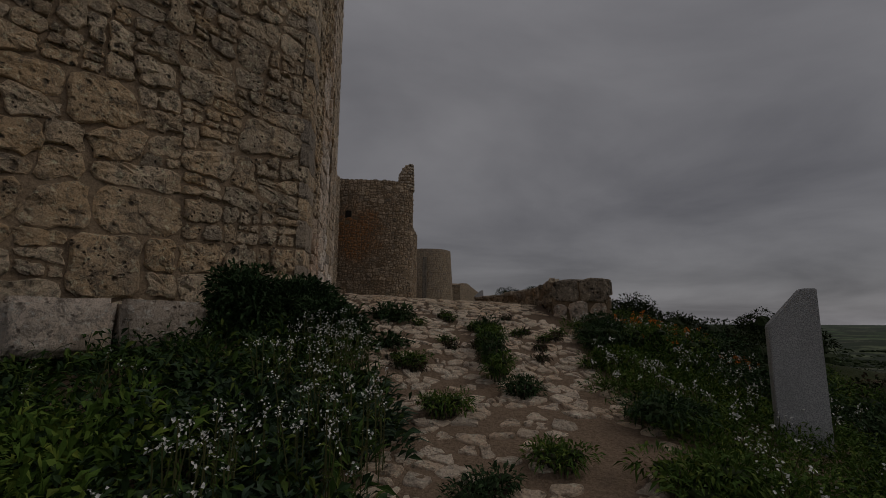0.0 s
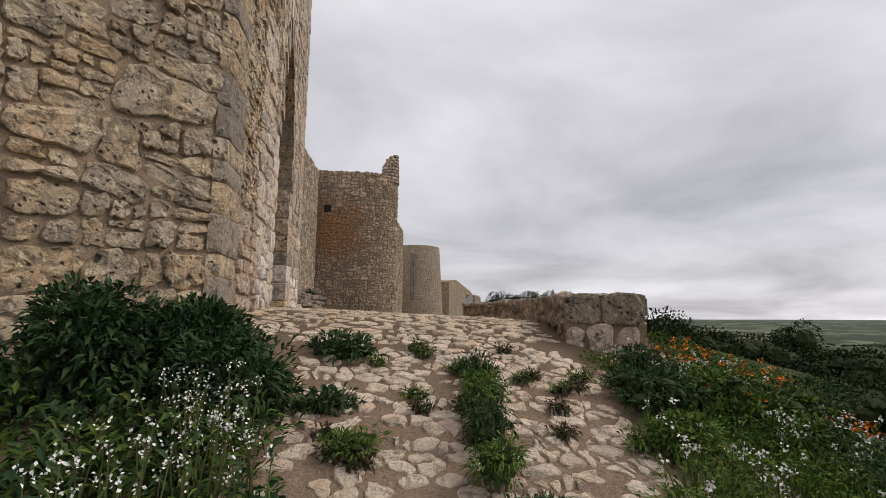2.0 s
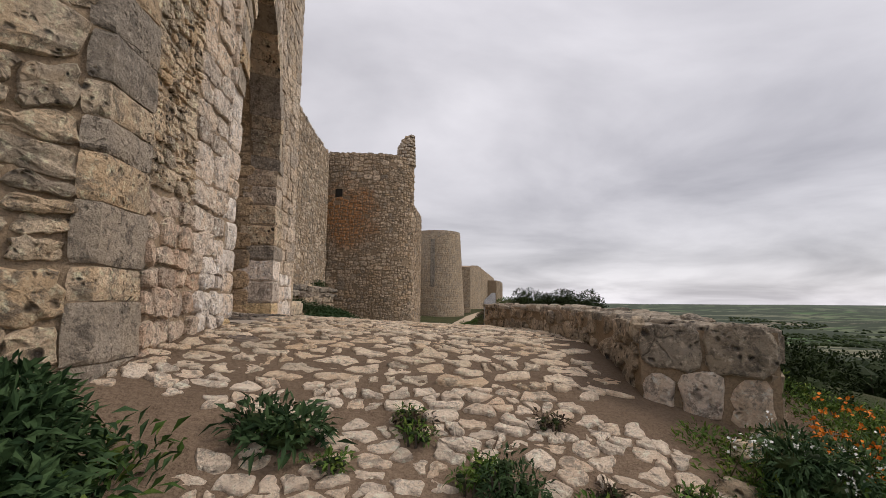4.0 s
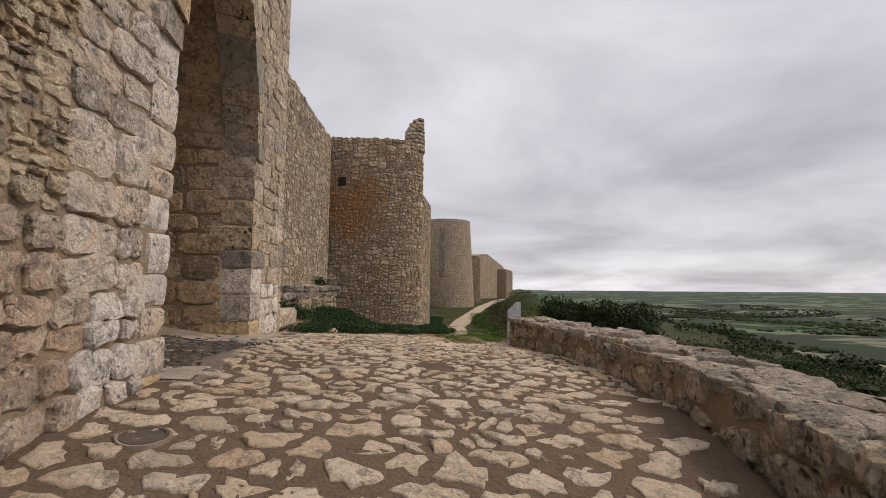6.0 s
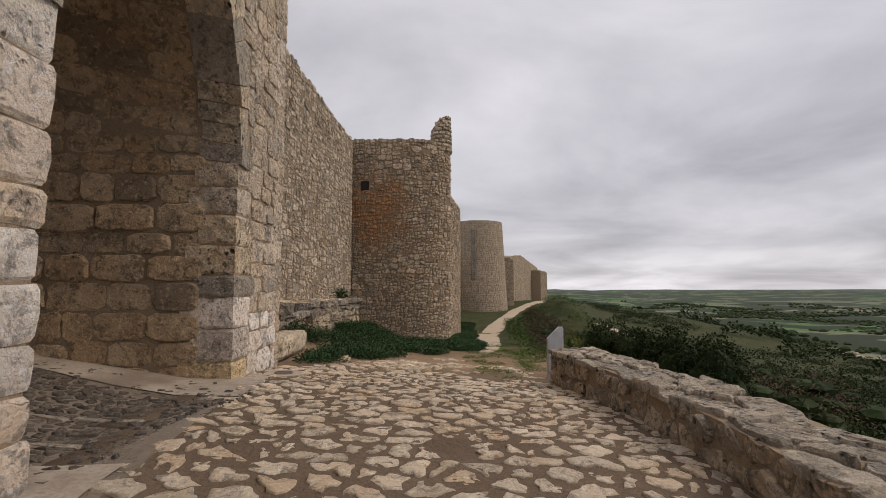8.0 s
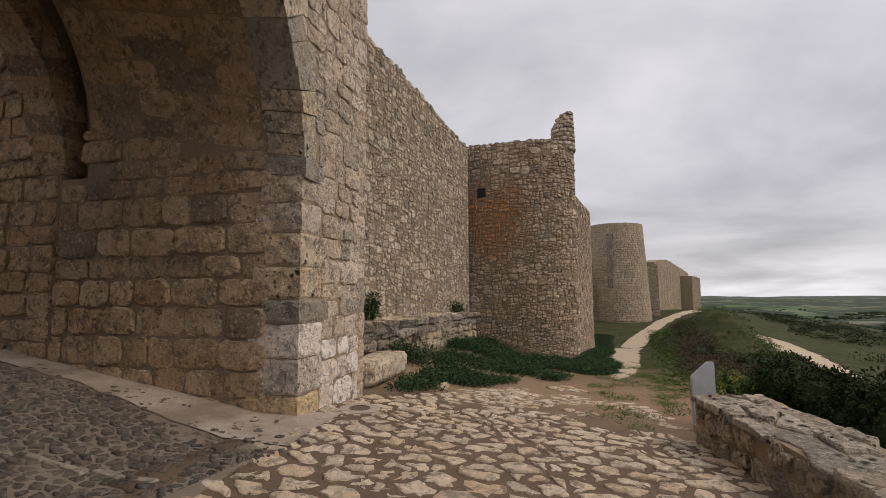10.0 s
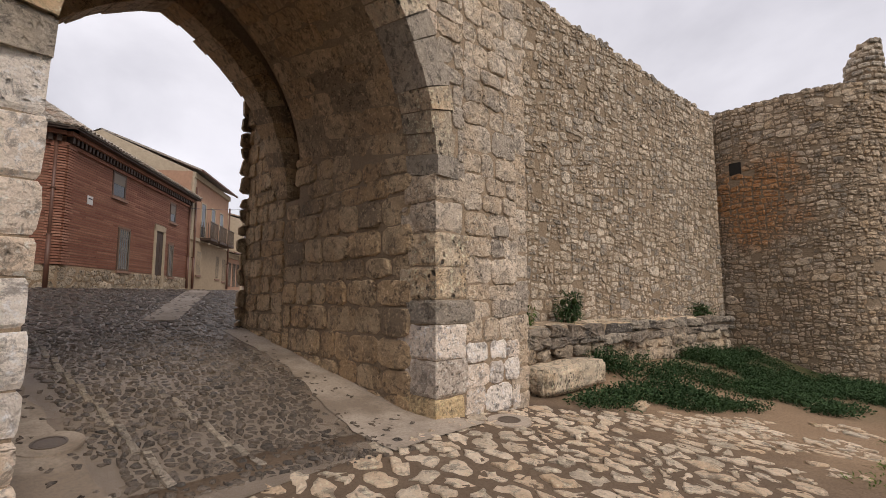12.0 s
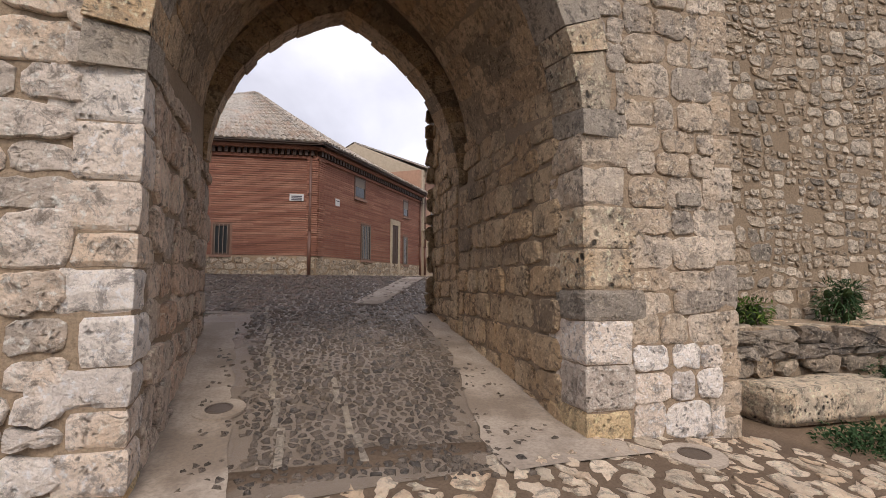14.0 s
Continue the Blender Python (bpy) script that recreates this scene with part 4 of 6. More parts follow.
solids = []
for i in range(len(fine) - 1):
    quad = [inner[i], outer[i], outer[i + 1], inner[i + 1]]
    solids.append(prism(quad, 0.6, [tops[i], tops[i], tops[i + 1], tops[i + 1]]))
parapet = setting("wall_parapet", mesh_of("parapet", *join_solids(*solids), MORTAR_DARK), "low parapet wall of rough lichened limestone beside the cobbles", "parapet wall")
plen = [0.0]
for a, b in zip(fine, fine[1:]):
    plen.append(plen[-1] + math.dist(a[:2], b[:2]))


def along_line(line, lens_, u):
    u = max(0.0, min(u, lens_[-1] - 1e-4))
    k = max(i for i in range(len(lens_) - 1) if lens_[i] <= u)
    a, b = Vector(line[k]), Vector(line[k + 1])
    return k, (u - lens_[k]) / (lens_[k + 1] - lens_[k]), a, b


def inner_map(u, v, h):
    k, f, a, b = along_line(inner, plen, u)
    d = (b - a).normalized()
    p = a.lerp(b, f) + Vector((-d.y, d.x)) * h
    return p.x, p.y, v


def outer_map(u, v, h):
    k, f, a, b = along_line(outer, plen, u)
    d = (b - a).normalized()
    p = a.lerp(b, f) + Vector((d.y, -d.x)) * h
    return p.x, p.y, v


def top_map(u, v, h):
    k, f, a, b = along_line(inner, plen, u)
    c, d = Vector(outer[k]), Vector(outer[k + 1])
    p = a.lerp(b, f).lerp(c.lerp(d, f), v / PW)
    return p.x, p.y, tops[k] + (tops[k + 1] - tops[k]) * f + h


cells = [c for c in uneven(rubble(0.0, plen[-1], 1.55, 2.27, 0.38, 0.25, 0.36, rnd), 0.3, rnd) if rnd.random() > 0.15]
lay(parapet, cells, inner_map, 0.024, 0.036, STONE_PARAPET, rnd, from_point(1.5, 10, 2), 14, 0.16, 0.3, rough=0.03)
cells = uneven(rubble(0.0, plen[-1], -0.06, PW + 0.04, 0.52, 0.30, 0.40, rnd), 0.2, rnd)
lay(parapet, cells, top_map, 0.010, 0.040, STONE_CAP, rnd, from_point(1.5, 10, 2), 18, 0.14, 0.12, 0, rough=0.026)
lay(parapet, rubble(0.0, plen[-1], 0.9, 2.27, 0.45, 0.3, 0.36, rnd), outer_map, 0.022, 0.05, STONE_PARAPET, rnd, None, 8, 0.14, 0.3)
endv = Vector(outer[0]) - Vector(inner[0])
for low, stone in ((True, STONE_ASHLAR), (False, STONE_CAP)):
    cells = courses(0, endv.length, 1.2, 1.86, (0.2, 0.3), (0.24, 0.44), rnd, 0.03) if low else courses(0, endv.length, 1.86, 2.24, (0.36, 0.4), (0.34, 0.5), rnd, 0.02)
    lay(parapet, cells, plane_map(inner[0], endv, (endv.y, -endv.x)), 0.014, 0.035, stone, rnd, from_point(1.5, 8, 2), 16, 0.1, 0.2, rough=0.025)
endv = Vector(inner[-1]) - Vector(outer[-1])
lay(parapet, courses(0, endv.length, 1.5, 2.34, (0.28, 0.4), (0.28, 0.5), rnd, 0.03), plane_map(outer[-1], endv, (endv.y, -endv.x)), 0.015, 0.04, STONE_PARAPET, rnd, None, 12, 0.1, 0.2)

# ---- cobbled path ----
cobble_path = thing("cobble_paving", (0, 9, 1.9), "worn pale limestone cobbles set in sandy mortar", "cobbles", kind="structure")


def left_edge(y):
    if y < 7.6:
        return -0.75 - 0.14 * max(0, y - 3) - 0.25 * noise.noise((y * 1.3, 0, 5))
    if y < 10.3:
        return -2.28 - (y - 7.6) * 0.07
    if y < 13.9:
        return -2.2 - (y - 10.3) * 0.19
    return -3.45 + max(0, y - 16) * 0.62


def right_edge(y):
    if y < 8.2:
        return 1.15 + 0.1 * max(0, y - 3) + 0.3 * noise.noise((y * 1.1, 0, 8))
    k = [i for i in range(len(fine) - 1) if fine[i][1] <= y]
    return fine[k[-1]][0] + 0.05 if k and y < 15.5 else 1.3 - 0.1 * (y - 15.5)


def has_cobble(x, y):
    if not (left_edge(y) < x < right_edge(y)):
        return False
    bare = noise.noise((x * 0.9, y * 0.9, 11))
    if y < 3.2 + 0.6 * bare:
        return bare > 0.0
    if y < 8:
        return bare > (-0.45 if x < 0.9 else -0.25)
    if y > 15.8:
        return bare > (-0.1 if y < 18.4 else 0.22)
    return not (x > 1.5 and y < 12 and bare < 0.1) and bare > -0.55


cells = uneven([c for c in rubble(-3.4, 2.6, 1.2, 8.0, 0.185, 0.135, 0.46, rnd) if rnd.random() > 0.2], 0.22, rnd) + uneven(rubble(-3.5, 2.6, 8.0, 24.0, 0.34, 0.245, 0.42, rnd), 0.2, rnd)
cob_put = lambda u, v, h: (u, v, ground_z(u, v) + h - 0.004)
lay(cobble_path, [c for c in cells if sum(p[1] for p in c) / len(c) < 8], cob_put, 0.017, 0.02, STONE_PALE_COBBLE, rnd, from_point(0, 5.5, 1.0, 3.2), 12, 0.2, 0.1, keep=has_cobble, rough=0.02, single="cobble", rest="cobbles", most=150)
lay(cobble_path, [c for c in cells if sum(p[1] for p in c) / len(c) >= 8], cob_put, 0.040, 0.016, STONE_COBBLE, rnd, from_point(-0.5, 11.5, 2, 4.5), 14, 0.2, 0.1, round_off=2, keep=has_cobble, soft=True, rough=0.03, single="cobble", rest="cobbles", most=150)

# ---- paving through the gate and the square behind it ----
WET = Mat("wet_paving_bed", 0.5)
wet_n = WET.noise(0.9, 5, 0.6)
WET = WET.done(WET.mix(WET.noise(5, 6), (0.16, 0.124, 0.093), (0.30, 0.238, 0.178)), WET.bump(WET.noise(38, 6, 0.7), 0.02, 0.9), WET.ramp(wet_n, (0.35, 0.12), (0.62, 0.45)))
CONC = Mat("worn_concrete", 0.8)
CONC_C = CONC.mix(CONC.noise(2.3, 6, 0.6), (0.33, 0.265, 0.20), (0.52, 0.435, 0.35))
CONC_C = CONC.mix(CONC.ramp(CONC.noise(0.9, 6, 0.62), (0.44, 0.0), (0.58, 0.85)), CONC_C, (0.21, 0.16, 0.115))
CONC_C = CONC.mix(CONC.ramp(CONC.noise(30, 5, 0.7), (0.35, 0.45), (0.58, 0.0)), CONC_C, (0.13, 0.105, 0.085))
CONC = CONC.done(CONC_C, CONC.bump(CONC.noise(30, 6, 0.7), 0.012, 0.8))


def sheet(x0, x1, y_of, n, m, zf, lift):
    vs, fs = [], []
    for i in range(n + 1):
        x = x0 + (x1 - x0) * i / n
        ya, yb = y_of(x)
        for j in range(m + 1):
            y = ya + (yb - ya) * j / m
            vs.append((x, y, zf(x, y) + lift))
    for i in range(n):
        fs += [(i * (m + 1) + j + 1, i * (m + 1) + j, (i + 1) * (m + 1) + j, (i + 1) * (m + 1) + j + 1) for j in range(m)]
    return vs, fs


def jamb_l(x):
    return L.y + (x - L.x) * 0.193


def jamb_r(x):
    return R.y + (x - R.x) * 0.085


def carpet(w0, w1, s_of, n, m, lift):
    """A sheet over the passage from depth w0 to w1, between two offsets from the left jamb."""
    vs, fs = [], []
    for i in range(n + 1):
        w = w0 + (w1 - w0) * i / n
        a, b = s_of(w)
        for j in range(m + 1):
            x, y = gate_xy(a + (b - a) * j / m, w)
            vs.append((x, y, road_z(x, y) + lift))
    for i in range(n):
        fs += [(i * (m + 1) + j + 1, i * (m + 1) + j, (i + 1) * (m + 1) + j, (i + 1) * (m + 1) + j + 1) for j in range(m)]
    return vs, [f[::-1] for f in fs]


road = setting("road_gate_passage", mesh_of("gate_road", *carpet(-0.35, 5.9, lambda w: (-0.05, WIDE + 0.3), 30, 12, 0.0), WET, True), "dark wet pebble paving rising through the gate", "paving")
square = setting("road_square", mesh_of("square", *sheet(-8.4, -70, lambda x: (-15, 60), 60, 30, road_z, -0.004), WET, True), "cobbled village square and street", "street")
strips = setting("pavement_concrete_strips", mesh_of("concrete_strips", *join_solids(
    carpet(-0.25, 5.2, lambda w: (0.01, 0.62 - 0.04 * w + 0.07 * noise.noise((w * 2.3, 3, 4))), 24, 4, 0.012),
    carpet(-0.45, 5.6, lambda w: (WIDE - 0.45 - 0.62 * smooth(3.4, -0.6, w) + 0.07 * noise.noise((w * 2.3, 0, 4)), WIDE - 0.01 + 0.5 * smooth(0.1, -0.4, w)), 24, 6, 0.012)), CONC, True), "worn pale concrete margins beside the gate walls", "concrete margin")
cells = rubble(-8.6, -2.6, 9.7, 13.9, 0.13, 0.10, 0.42, rnd)
pebbles = thing("pebble_paving", (-5, 12, 2.4), "small dark wet river pebbles set in mortar", "pebbles", kind="structure")
lay(pebbles, cells, lambda u, v, h: (u, v, road_z(u, v) + h - 0.006), 0.020, 0.022, STONE_PEBBLE, rnd, from_point(-4.5, 12, 2.4), 7, 0.15, 0.3,
    keep=lambda x, y: jamb_l(x) + 0.75 < y < jamb_r(x) - 0.6 - 0.7 * smooth(-5.6, -2.9, x), single="pebble", rest="pebble_field", soft=True)
cells = rubble(-15.5, -8.6, 7.5, 15.2, 0.2, 0.15, 0.42, rnd)
lay(pebbles, cells, lambda u, v, h: (u, v, road_z(u, v) + h - 0.006), 0.02, 0.02, STONE_PEBBLE, rnd, None, 6, 0.15, 0.3, rest="pebble_field")
cells = [c for c in rubble(-8.0, -2.5, 9.9, 14.2, 0.10, 0.08, 0.42, rnd) if rnd.random() < 0.33]
lay(pebbles, cells, lambda u, v, h: (u, v, road_z(u, v) + h + 0.006), 0.022, 0.014, STONE_PEBBLE, rnd, None, 7, 0.2, 0.3, single="pebble", rest="pebble_field", soft=True,
    keep=lambda x, y: noise.noise((x * 1.3, y * 1.3, 17)) > -0.1 and (jamb_l(x) + 0.3 < y < jamb_l(x) + 0.8 or jamb_r(x) - 1.35 * smooth(-6.5, -2.9, x) - 0.5 < y < jamb_r(x) - 0.22))
# gutter stones along the paving and the pale crossing in the square
for s0, x0, x1 in ((0.95, -2.9, -8.3), (1.62, -2.9, -5.2)):
    x = x0
    while x > x1:
        ln = rnd.uniform(0.5, 0.9)
        y = jamb_l(x) + s0
        vs, fs = block([(x, y), (x - ln + 0.02, y - 0.1 * ln), (x - ln + 0.02, y + 0.07 - 0.1 * ln), (x, y + 0.07)], -0.06, 0.022, 0.005, rnd)
        alone("gutter_stone", [(a, b, c + road_z(a, b)) for a, b, c in vs], fs, STONE_DARK, pebbles)
        x -= ln
for i in range(7):
    x, y = -9.6 - i * 0.95, 11.75 + i * 0.34
    corners = [(x, y), (x - 0.93, y + 0.33), (x - 0.93, y + 0.95), (x, y + 0.62)]
    vs = [(a, b, road_z(a, b) + h) for h in (-0.05, 0.02) for a, b in corners]
    alone("slab", vs, [(0, 1, 2, 3), (4, 5, 6, 7), (0, 1, 5, 4), (1, 2, 6, 5), (2, 3, 7, 6), (3, 0, 4, 7)], CONC, pebbles)

IRON = Mat("rusted_iron", 0.55, 0.8)
IRON = IRON.done(IRON.mix(IRON.noise(12, 6), (0.12, 0.10, 0.085), (0.24, 0.185, 0.14)), IRON.bump(IRON.noise(60, 3), 0.004))


def manhole(x, y, z, r):
    t = thing("manhole_cover", (x, y, z), "small round rusty iron cover in a concrete collar", "manhole cover", "iron covers in the paving")
    for name, r0, r1, h, mat in (("collar", r, r * (1.9 if x < -2.5 else 1.12), 0.006, CONC), ("rim", r * 0.84, r, 0.012, IRON), ("lid", 0.0, r * 0.82, 0.008, IRON)):
        vs, fs, n = [], [], 28
        for q, hh in ((r0, -0.02), (r0, h), (r1, h), (r1, -0.02)):
            vs += [(x + q * math.cos(2 * math.pi * i / n), y + q * math.sin(2 * math.pi * i / n), z + hh + (road_z(x + q * math.cos(2 * math.pi * i / n), y) - road_z(x, y) if x < -2.6 else ground_z(x + q * math.cos(2 * math.pi * i / n), y + q * math.sin(2 * math.pi * i / n)) - ground_z(x, y))) for i in range(n)]
        for j in range(3):
            fs += [(j * n + i, (j + 1) * n + i, (j + 1) * n + (i + 1) % n, j * n + (i + 1) % n) for i in range(n)]
        part(name, mesh_of(name, vs, fs, mat), None, t)


manhole(-1.84, 9.05, ground_z(-1.84, 9.05) + 0.018, 0.13)
manhole(-2.78, 14.75, ground_z(-2.78, 14.75) + 0.022, 0.14)
manhole(-4.07, 10.46, road_z(-4.07, 10.46) + 0.022, 0.13)
# ---- village behind the gate ----
def brick_mat():
    a = Mat("red_brick", 0.9)
    r = a.any_random()
    c = a.ramp(r, (0.0, (0.24, 0.10, 0.066)), (0.5, (0.32, 0.148, 0.098)), (1.0, (0.40, 0.21, 0.145)))
    c = a.mix(a.ramp(a.noise(1.1, 5), (0.4, 0.0), (0.7, 0.5)), c, (0.19, 0.075, 0.05))
    c = a.mix(a.ramp(a.noise(25, 5, 0.7), (0.35, 0.5), (0.55, 0.0)), c, (0.10, 0.04, 0.03))
    return a.done(c, a.bump(a.noise(40, 4), 0.01, 0.8))


def plaster_mat(name, c1, c2):
    a = Mat(name, 0.9)
    c = a.mix(a.noise(0.8, 6, 0.6), c1, c2)
    c = a.mix(a.ramp(a.noise(6, 6, 0.7), (0.4, 0.4), (0.6, 0.0)), c, tuple(v * 0.7 for v in c1))
    return a.done(c, a.bump(a.noise(25, 5), 0.01, 0.6))


def plain_mat(name, c, rough=0.6, metal=0.0):
    a = Mat(name, rough, metal)
    return a.done(a.mix(a.noise(14, 5), c, tuple(v * 0.75 for v in c)), a.bump(a.noise(50, 4), 0.003, 0.5))


BRICK, JOINT = brick_mat(), plaster_mat("brick_joint", (0.22, 0.13, 0.095), (0.30, 0.19, 0.14))
TILE = limestone("clay_roof_tile", (0.38, 0.25, 0.17), (0.50, 0.43, 0.35), (0.36, 0.33, 0.29), 0.6, 0.0, 0.2)
WOOD_DARK = plain_mat("dark_stained_wood", (0.06, 0.035, 0.024), 0.65)
FRAME = plain_mat("brown_window_frame", (0.11, 0.065, 0.045), 0.55)
WHITE = plain_mat("white_enamel", (0.62, 0.62, 0.62), 0.35)
INK = plain_mat("dark_ink", (0.05, 0.05, 0.07), 0.6)
PIPE = plain_mat("brown_pipe", (0.13, 0.06, 0.04), 0.5)
SHUTTER = plain_mat("grey_brown_shutter", (0.21, 0.175, 0.14), 0.6)
OCHRE = plaster_mat("ochre_render", (0.33, 0.25, 0.165), (0.42, 0.325, 0.22))
PINK = plaster_mat("pink_brick_render", (0.36, 0.21, 0.14), (0.44, 0.27, 0.18))
CREAM = plaster_mat("cream_render", (0.40, 0.33, 0.24), (0.48, 0.40, 0.295))
PANE = Mat("window_pane", 0.08)
PANE = PANE.done((0.03, 0.035, 0.04))


class Facade:
    """A stretch of house front: places from (metres along it, height, metres out of it)."""

    def __init__(self, a, b, thing_):
        self.a, self.d = Vector(a), (Vector(b) - Vector(a))
        self.len = self.d.length
        self.d.normalize()
        self.n = Vector((self.d.y, -self.d.x))
        self.t = thing_
        self.m = Matrix(((self.d.x, self.n.x, 0, self.a.x), (self.d.y, self.n.y, 0, self.a.y), (0, 0, 1, 0), (0, 0, 0, 1)))

    def box(self, name, u0, u1, z0, z1, o0, o1, material, parent=None, label="", bevel=0.0):
        bm = bmesh.new()
        box(bm, (u0, o0, z0), (u1, o1, z1), self.m, bevel)
        return part(name, bm, material, parent or self.t, label)

    def window(self, u0, u1, z0, z1, shutter=None, bars=False, sill=True, name="window", frame_mat=None):
        # near-black box behind frame and pane, coloured as the shade indoors
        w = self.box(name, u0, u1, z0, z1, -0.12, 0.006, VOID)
        fm = frame_mat or FRAME
        k = 0.07
        for q in ((u0, u0 + k, z0, z1), (u1 - k, u1, z0, z1), (u0 + k, u1 - k, z1 - k, z1), (u0 + k, u1 - k, z0, z0 + k)):
            self.box("frame", *q, -0.05, 0.03, fm, w)
        self.box("pane", u0 + k, u1 - k, z0 + k, z1 - k, -0.02, 0.010, PANE, w)
        if shutter:
            self.box("shutter", u0 + k, u1 - k, z0 + k + (z1 - z0) * shutter[0], z0 + (z1 - z0) * shutter[1] - k, 0.0, 0.022, SHUTTER, w)
        if bars:
            n = max(3, int((u1 - u0) / 0.13))
            for i in range(n):
                u = u0 + (u1 - u0) * (i + 0.5) / n
                self.box("bar", u - 0.012, u + 0.012, z0 + 0.03, z1 - 0.03, 0.03, 0.055, SHUTTER, w)
        if sill:
            self.box("sill", u0 - 0.08, u1 + 0.08, z0 - 0.09, z0 - 0.004, -0.02, 0.1, JOINT, w)
        return w


def tile_slope(a, b, c, d, step, thing_, name="roof_tiles"):
    """Rows of half-round tiles over a slope: a-b is the eave, d-c the upper edge."""
    a, b, c, d = (Vector(p) for p in (a, b, c, d))
    n_rows = max(2, int((b - a).length / step))
    up = ((b - a).cross(d - a)).normalized()
    if up.z < 0:
        up = -up
    vs, fs = [], []
    courses_ = max(2, int(((a + b) / 2 - (c + d) / 2).length / 0.42))
    for i in range(n_rows):
        for j in range(courses_):
            j0, j1 = j / courses_, (j + 1.12) / courses_
            k = len(vs)
            for f, lift in ((j0, 0.03), (min(1, j1), 0.0)):
                lo, hi = a.lerp(b, i / n_rows).lerp(d.lerp(c, i / n_rows), f), a.lerp(b, (i + 1) / n_rows).lerp(d.lerp(c, (i + 1) / n_rows), f)
                wob = rnd.uniform(-0.012, 0.012)
                for q in range(5):
                    t = q / 4
                    vs.append(tuple(lo.lerp(hi, t) + up * (0.075 * math.sin(math.pi * t) + lift + wob)))
            fs += [(k + q, k + q + 1, k + 6 + q, k + 5 + q) for q in range(4)]
            fs.append((k, k + 1, k + 2, k + 3, k + 4))
    ob = part(name, mesh_of(name, vs, fs, TILE), None, thing_)
    ob["kind"] = "stuff"
    return ob


def solid_part(name, outline, z0, z1, material, parent, label=""):
    return part(name, mesh_of(name, *prism(outline, z0, z1), material), None, parent, label)


# brick house on the corner
H0, HR, HL = (-16.7, 10.4), (-25.5, 15.5), (-16.95, 1.0)
EAVE = 8.5
house = thing("brick_house", (*H0, 3.8), "two-storey red brick corner house with clay tile roof", "house")
solid_part("wall", [H0, HR, (-29.5, 8.5), (-24, 1.0), HL], 3.0, EAVE, JOINT, house, "red brick walls over a stone plinth")
left, right = Facade(HL, H0, house), Facade(H0, HR, house)
for f in (left, right):
    vs, fs = [], []
    z = 4.52
    gaps = [(5.8, 6.5, 4.45, 5.65)] if f is left else [(2.68, 3.7, 7.05, 8.12), (3.28, 4.26, 4.4, 6.1), (6.25, 7.4, 3.8, 6.7), (7.75, 8.5, 6.9, 7.9), (7.75, 8.45, 4.4, 6.0)]
    while z < EAVE - 0.42:
        u = 0.0
        while u < f.len:
            w = min(rnd.uniform(0.9, 2.2), f.len - u)
            if not any(g[0] < u + w and u < g[1] and g[2] < z + 0.05 and z < g[3] for g in gaps):
                bm = bmesh.new()
                box(bm, (u + 0.004, -0.02, z), (u + w - 0.004, 0.022 + rnd.uniform(-0.004, 0.004), z + 0.056), f.m)
            else:
                bm = None
                pieces = []
                lo = u
                for g in sorted(gaps):
                    if g[2] < z + 0.05 and z < g[3] and g[0] < u + w and u < g[1]:
                        pieces.append((lo, min(g[0], u + w)))
                        lo = max(lo, g[1])
                pieces.append((lo, u + w))
                bm = bmesh.new()
                for p0, p1 in pieces:
                    if p1 - p0 > 0.05:
                        box(bm, (p0, -0.02, z), (p1, 0.022, z + 0.056), f.m)
            k = len(vs)
            bm.verts.index_update()
            vs += [tuple(v.co) for v in bm.verts]
            fs += [tuple(k + v.index for v in q.verts) for q in bm.faces]
            bm.free()
            u += w
        z += 0.082
    ob = part("brickwork", mesh_of("brickwork", vs, fs, BRICK), None, house, "red brick courses with raked joints")
    ob["kind"] = "stuff"
    plinth = f.box("plinth", -0.05, f.len, 3.4, 4.48, -0.1, 0.03, MORTAR, house, "pale rubble stone plinth")
    lay(plinth, rubble(0, f.len, 3.75, 4.47, 0.4, 0.25, 0.4, rnd), lambda u, v, h, f=f: tuple(f.m @ Vector((u, 0.03 + h, v))), 0.02, 0.025, STONE_CAP, rnd, None, 7, 0.14, 0.2)
    # cornice of corbelled brick
    f.box("cornice", -0.1, f.len, EAVE - 0.42, EAVE - 0.32, -0.05, 0.09, BRICK, house)
    dent = f.box("cornice", -0.18, f.len, EAVE - 0.12, EAVE, -0.05, 0.26, BRICK, house)
    n = int(f.len / 0.21)
    for i in range(n):
        u = f.len * i / n
        f.box("dentil", u, u + 0.11, EAVE - 0.319, EAVE - 0.121, -0.02, 0.19, WOOD_DARK, dent)
    f.box("eave_board", -0.4, f.len + 0.3, EAVE + 0.003, EAVE + 0.06, -0.1, 0.46, WOOD_DARK, house)
# stepped brick pier at the corner
z = 4.5
while z < EAVE - 0.45:
    right.box("corner_brick", 0.0, 0.42 if int(z * 12.2) % 2 else 0.3, z, z + 0.058, -0.02, 0.10, BRICK, house)
    left.box("corner_brick", left.len - 0.35, left.len + 0.03, z, z + 0.058, -0.02, 0.10, BRICK, house)
    z += 0.082
apex, eo = (-21.4, 7.2, 12.3), EAVE + 0.09
oc = left.m @ Vector((left.len + 0.3, 0.5, eo))
orr = right.m @ Vector((right.len + 0.3, 0.5, eo))
ol = left.m @ Vector((-0.2, 0.5, eo))
solid_part("roof_core", [tuple(oc)[:2], tuple(orr)[:2], (-29.5, 8.5), (-24, 1.0), tuple(ol)[:2]], EAVE + 0.061, EAVE + 0.085, WOOD_DARK, house)
tile_slope(ol, oc, apex, (-22.2, 3.2, 11.9), 0.2, house)
tile_slope(oc, orr, (-27.0, 12.0, 10.6), apex, 0.2, house)
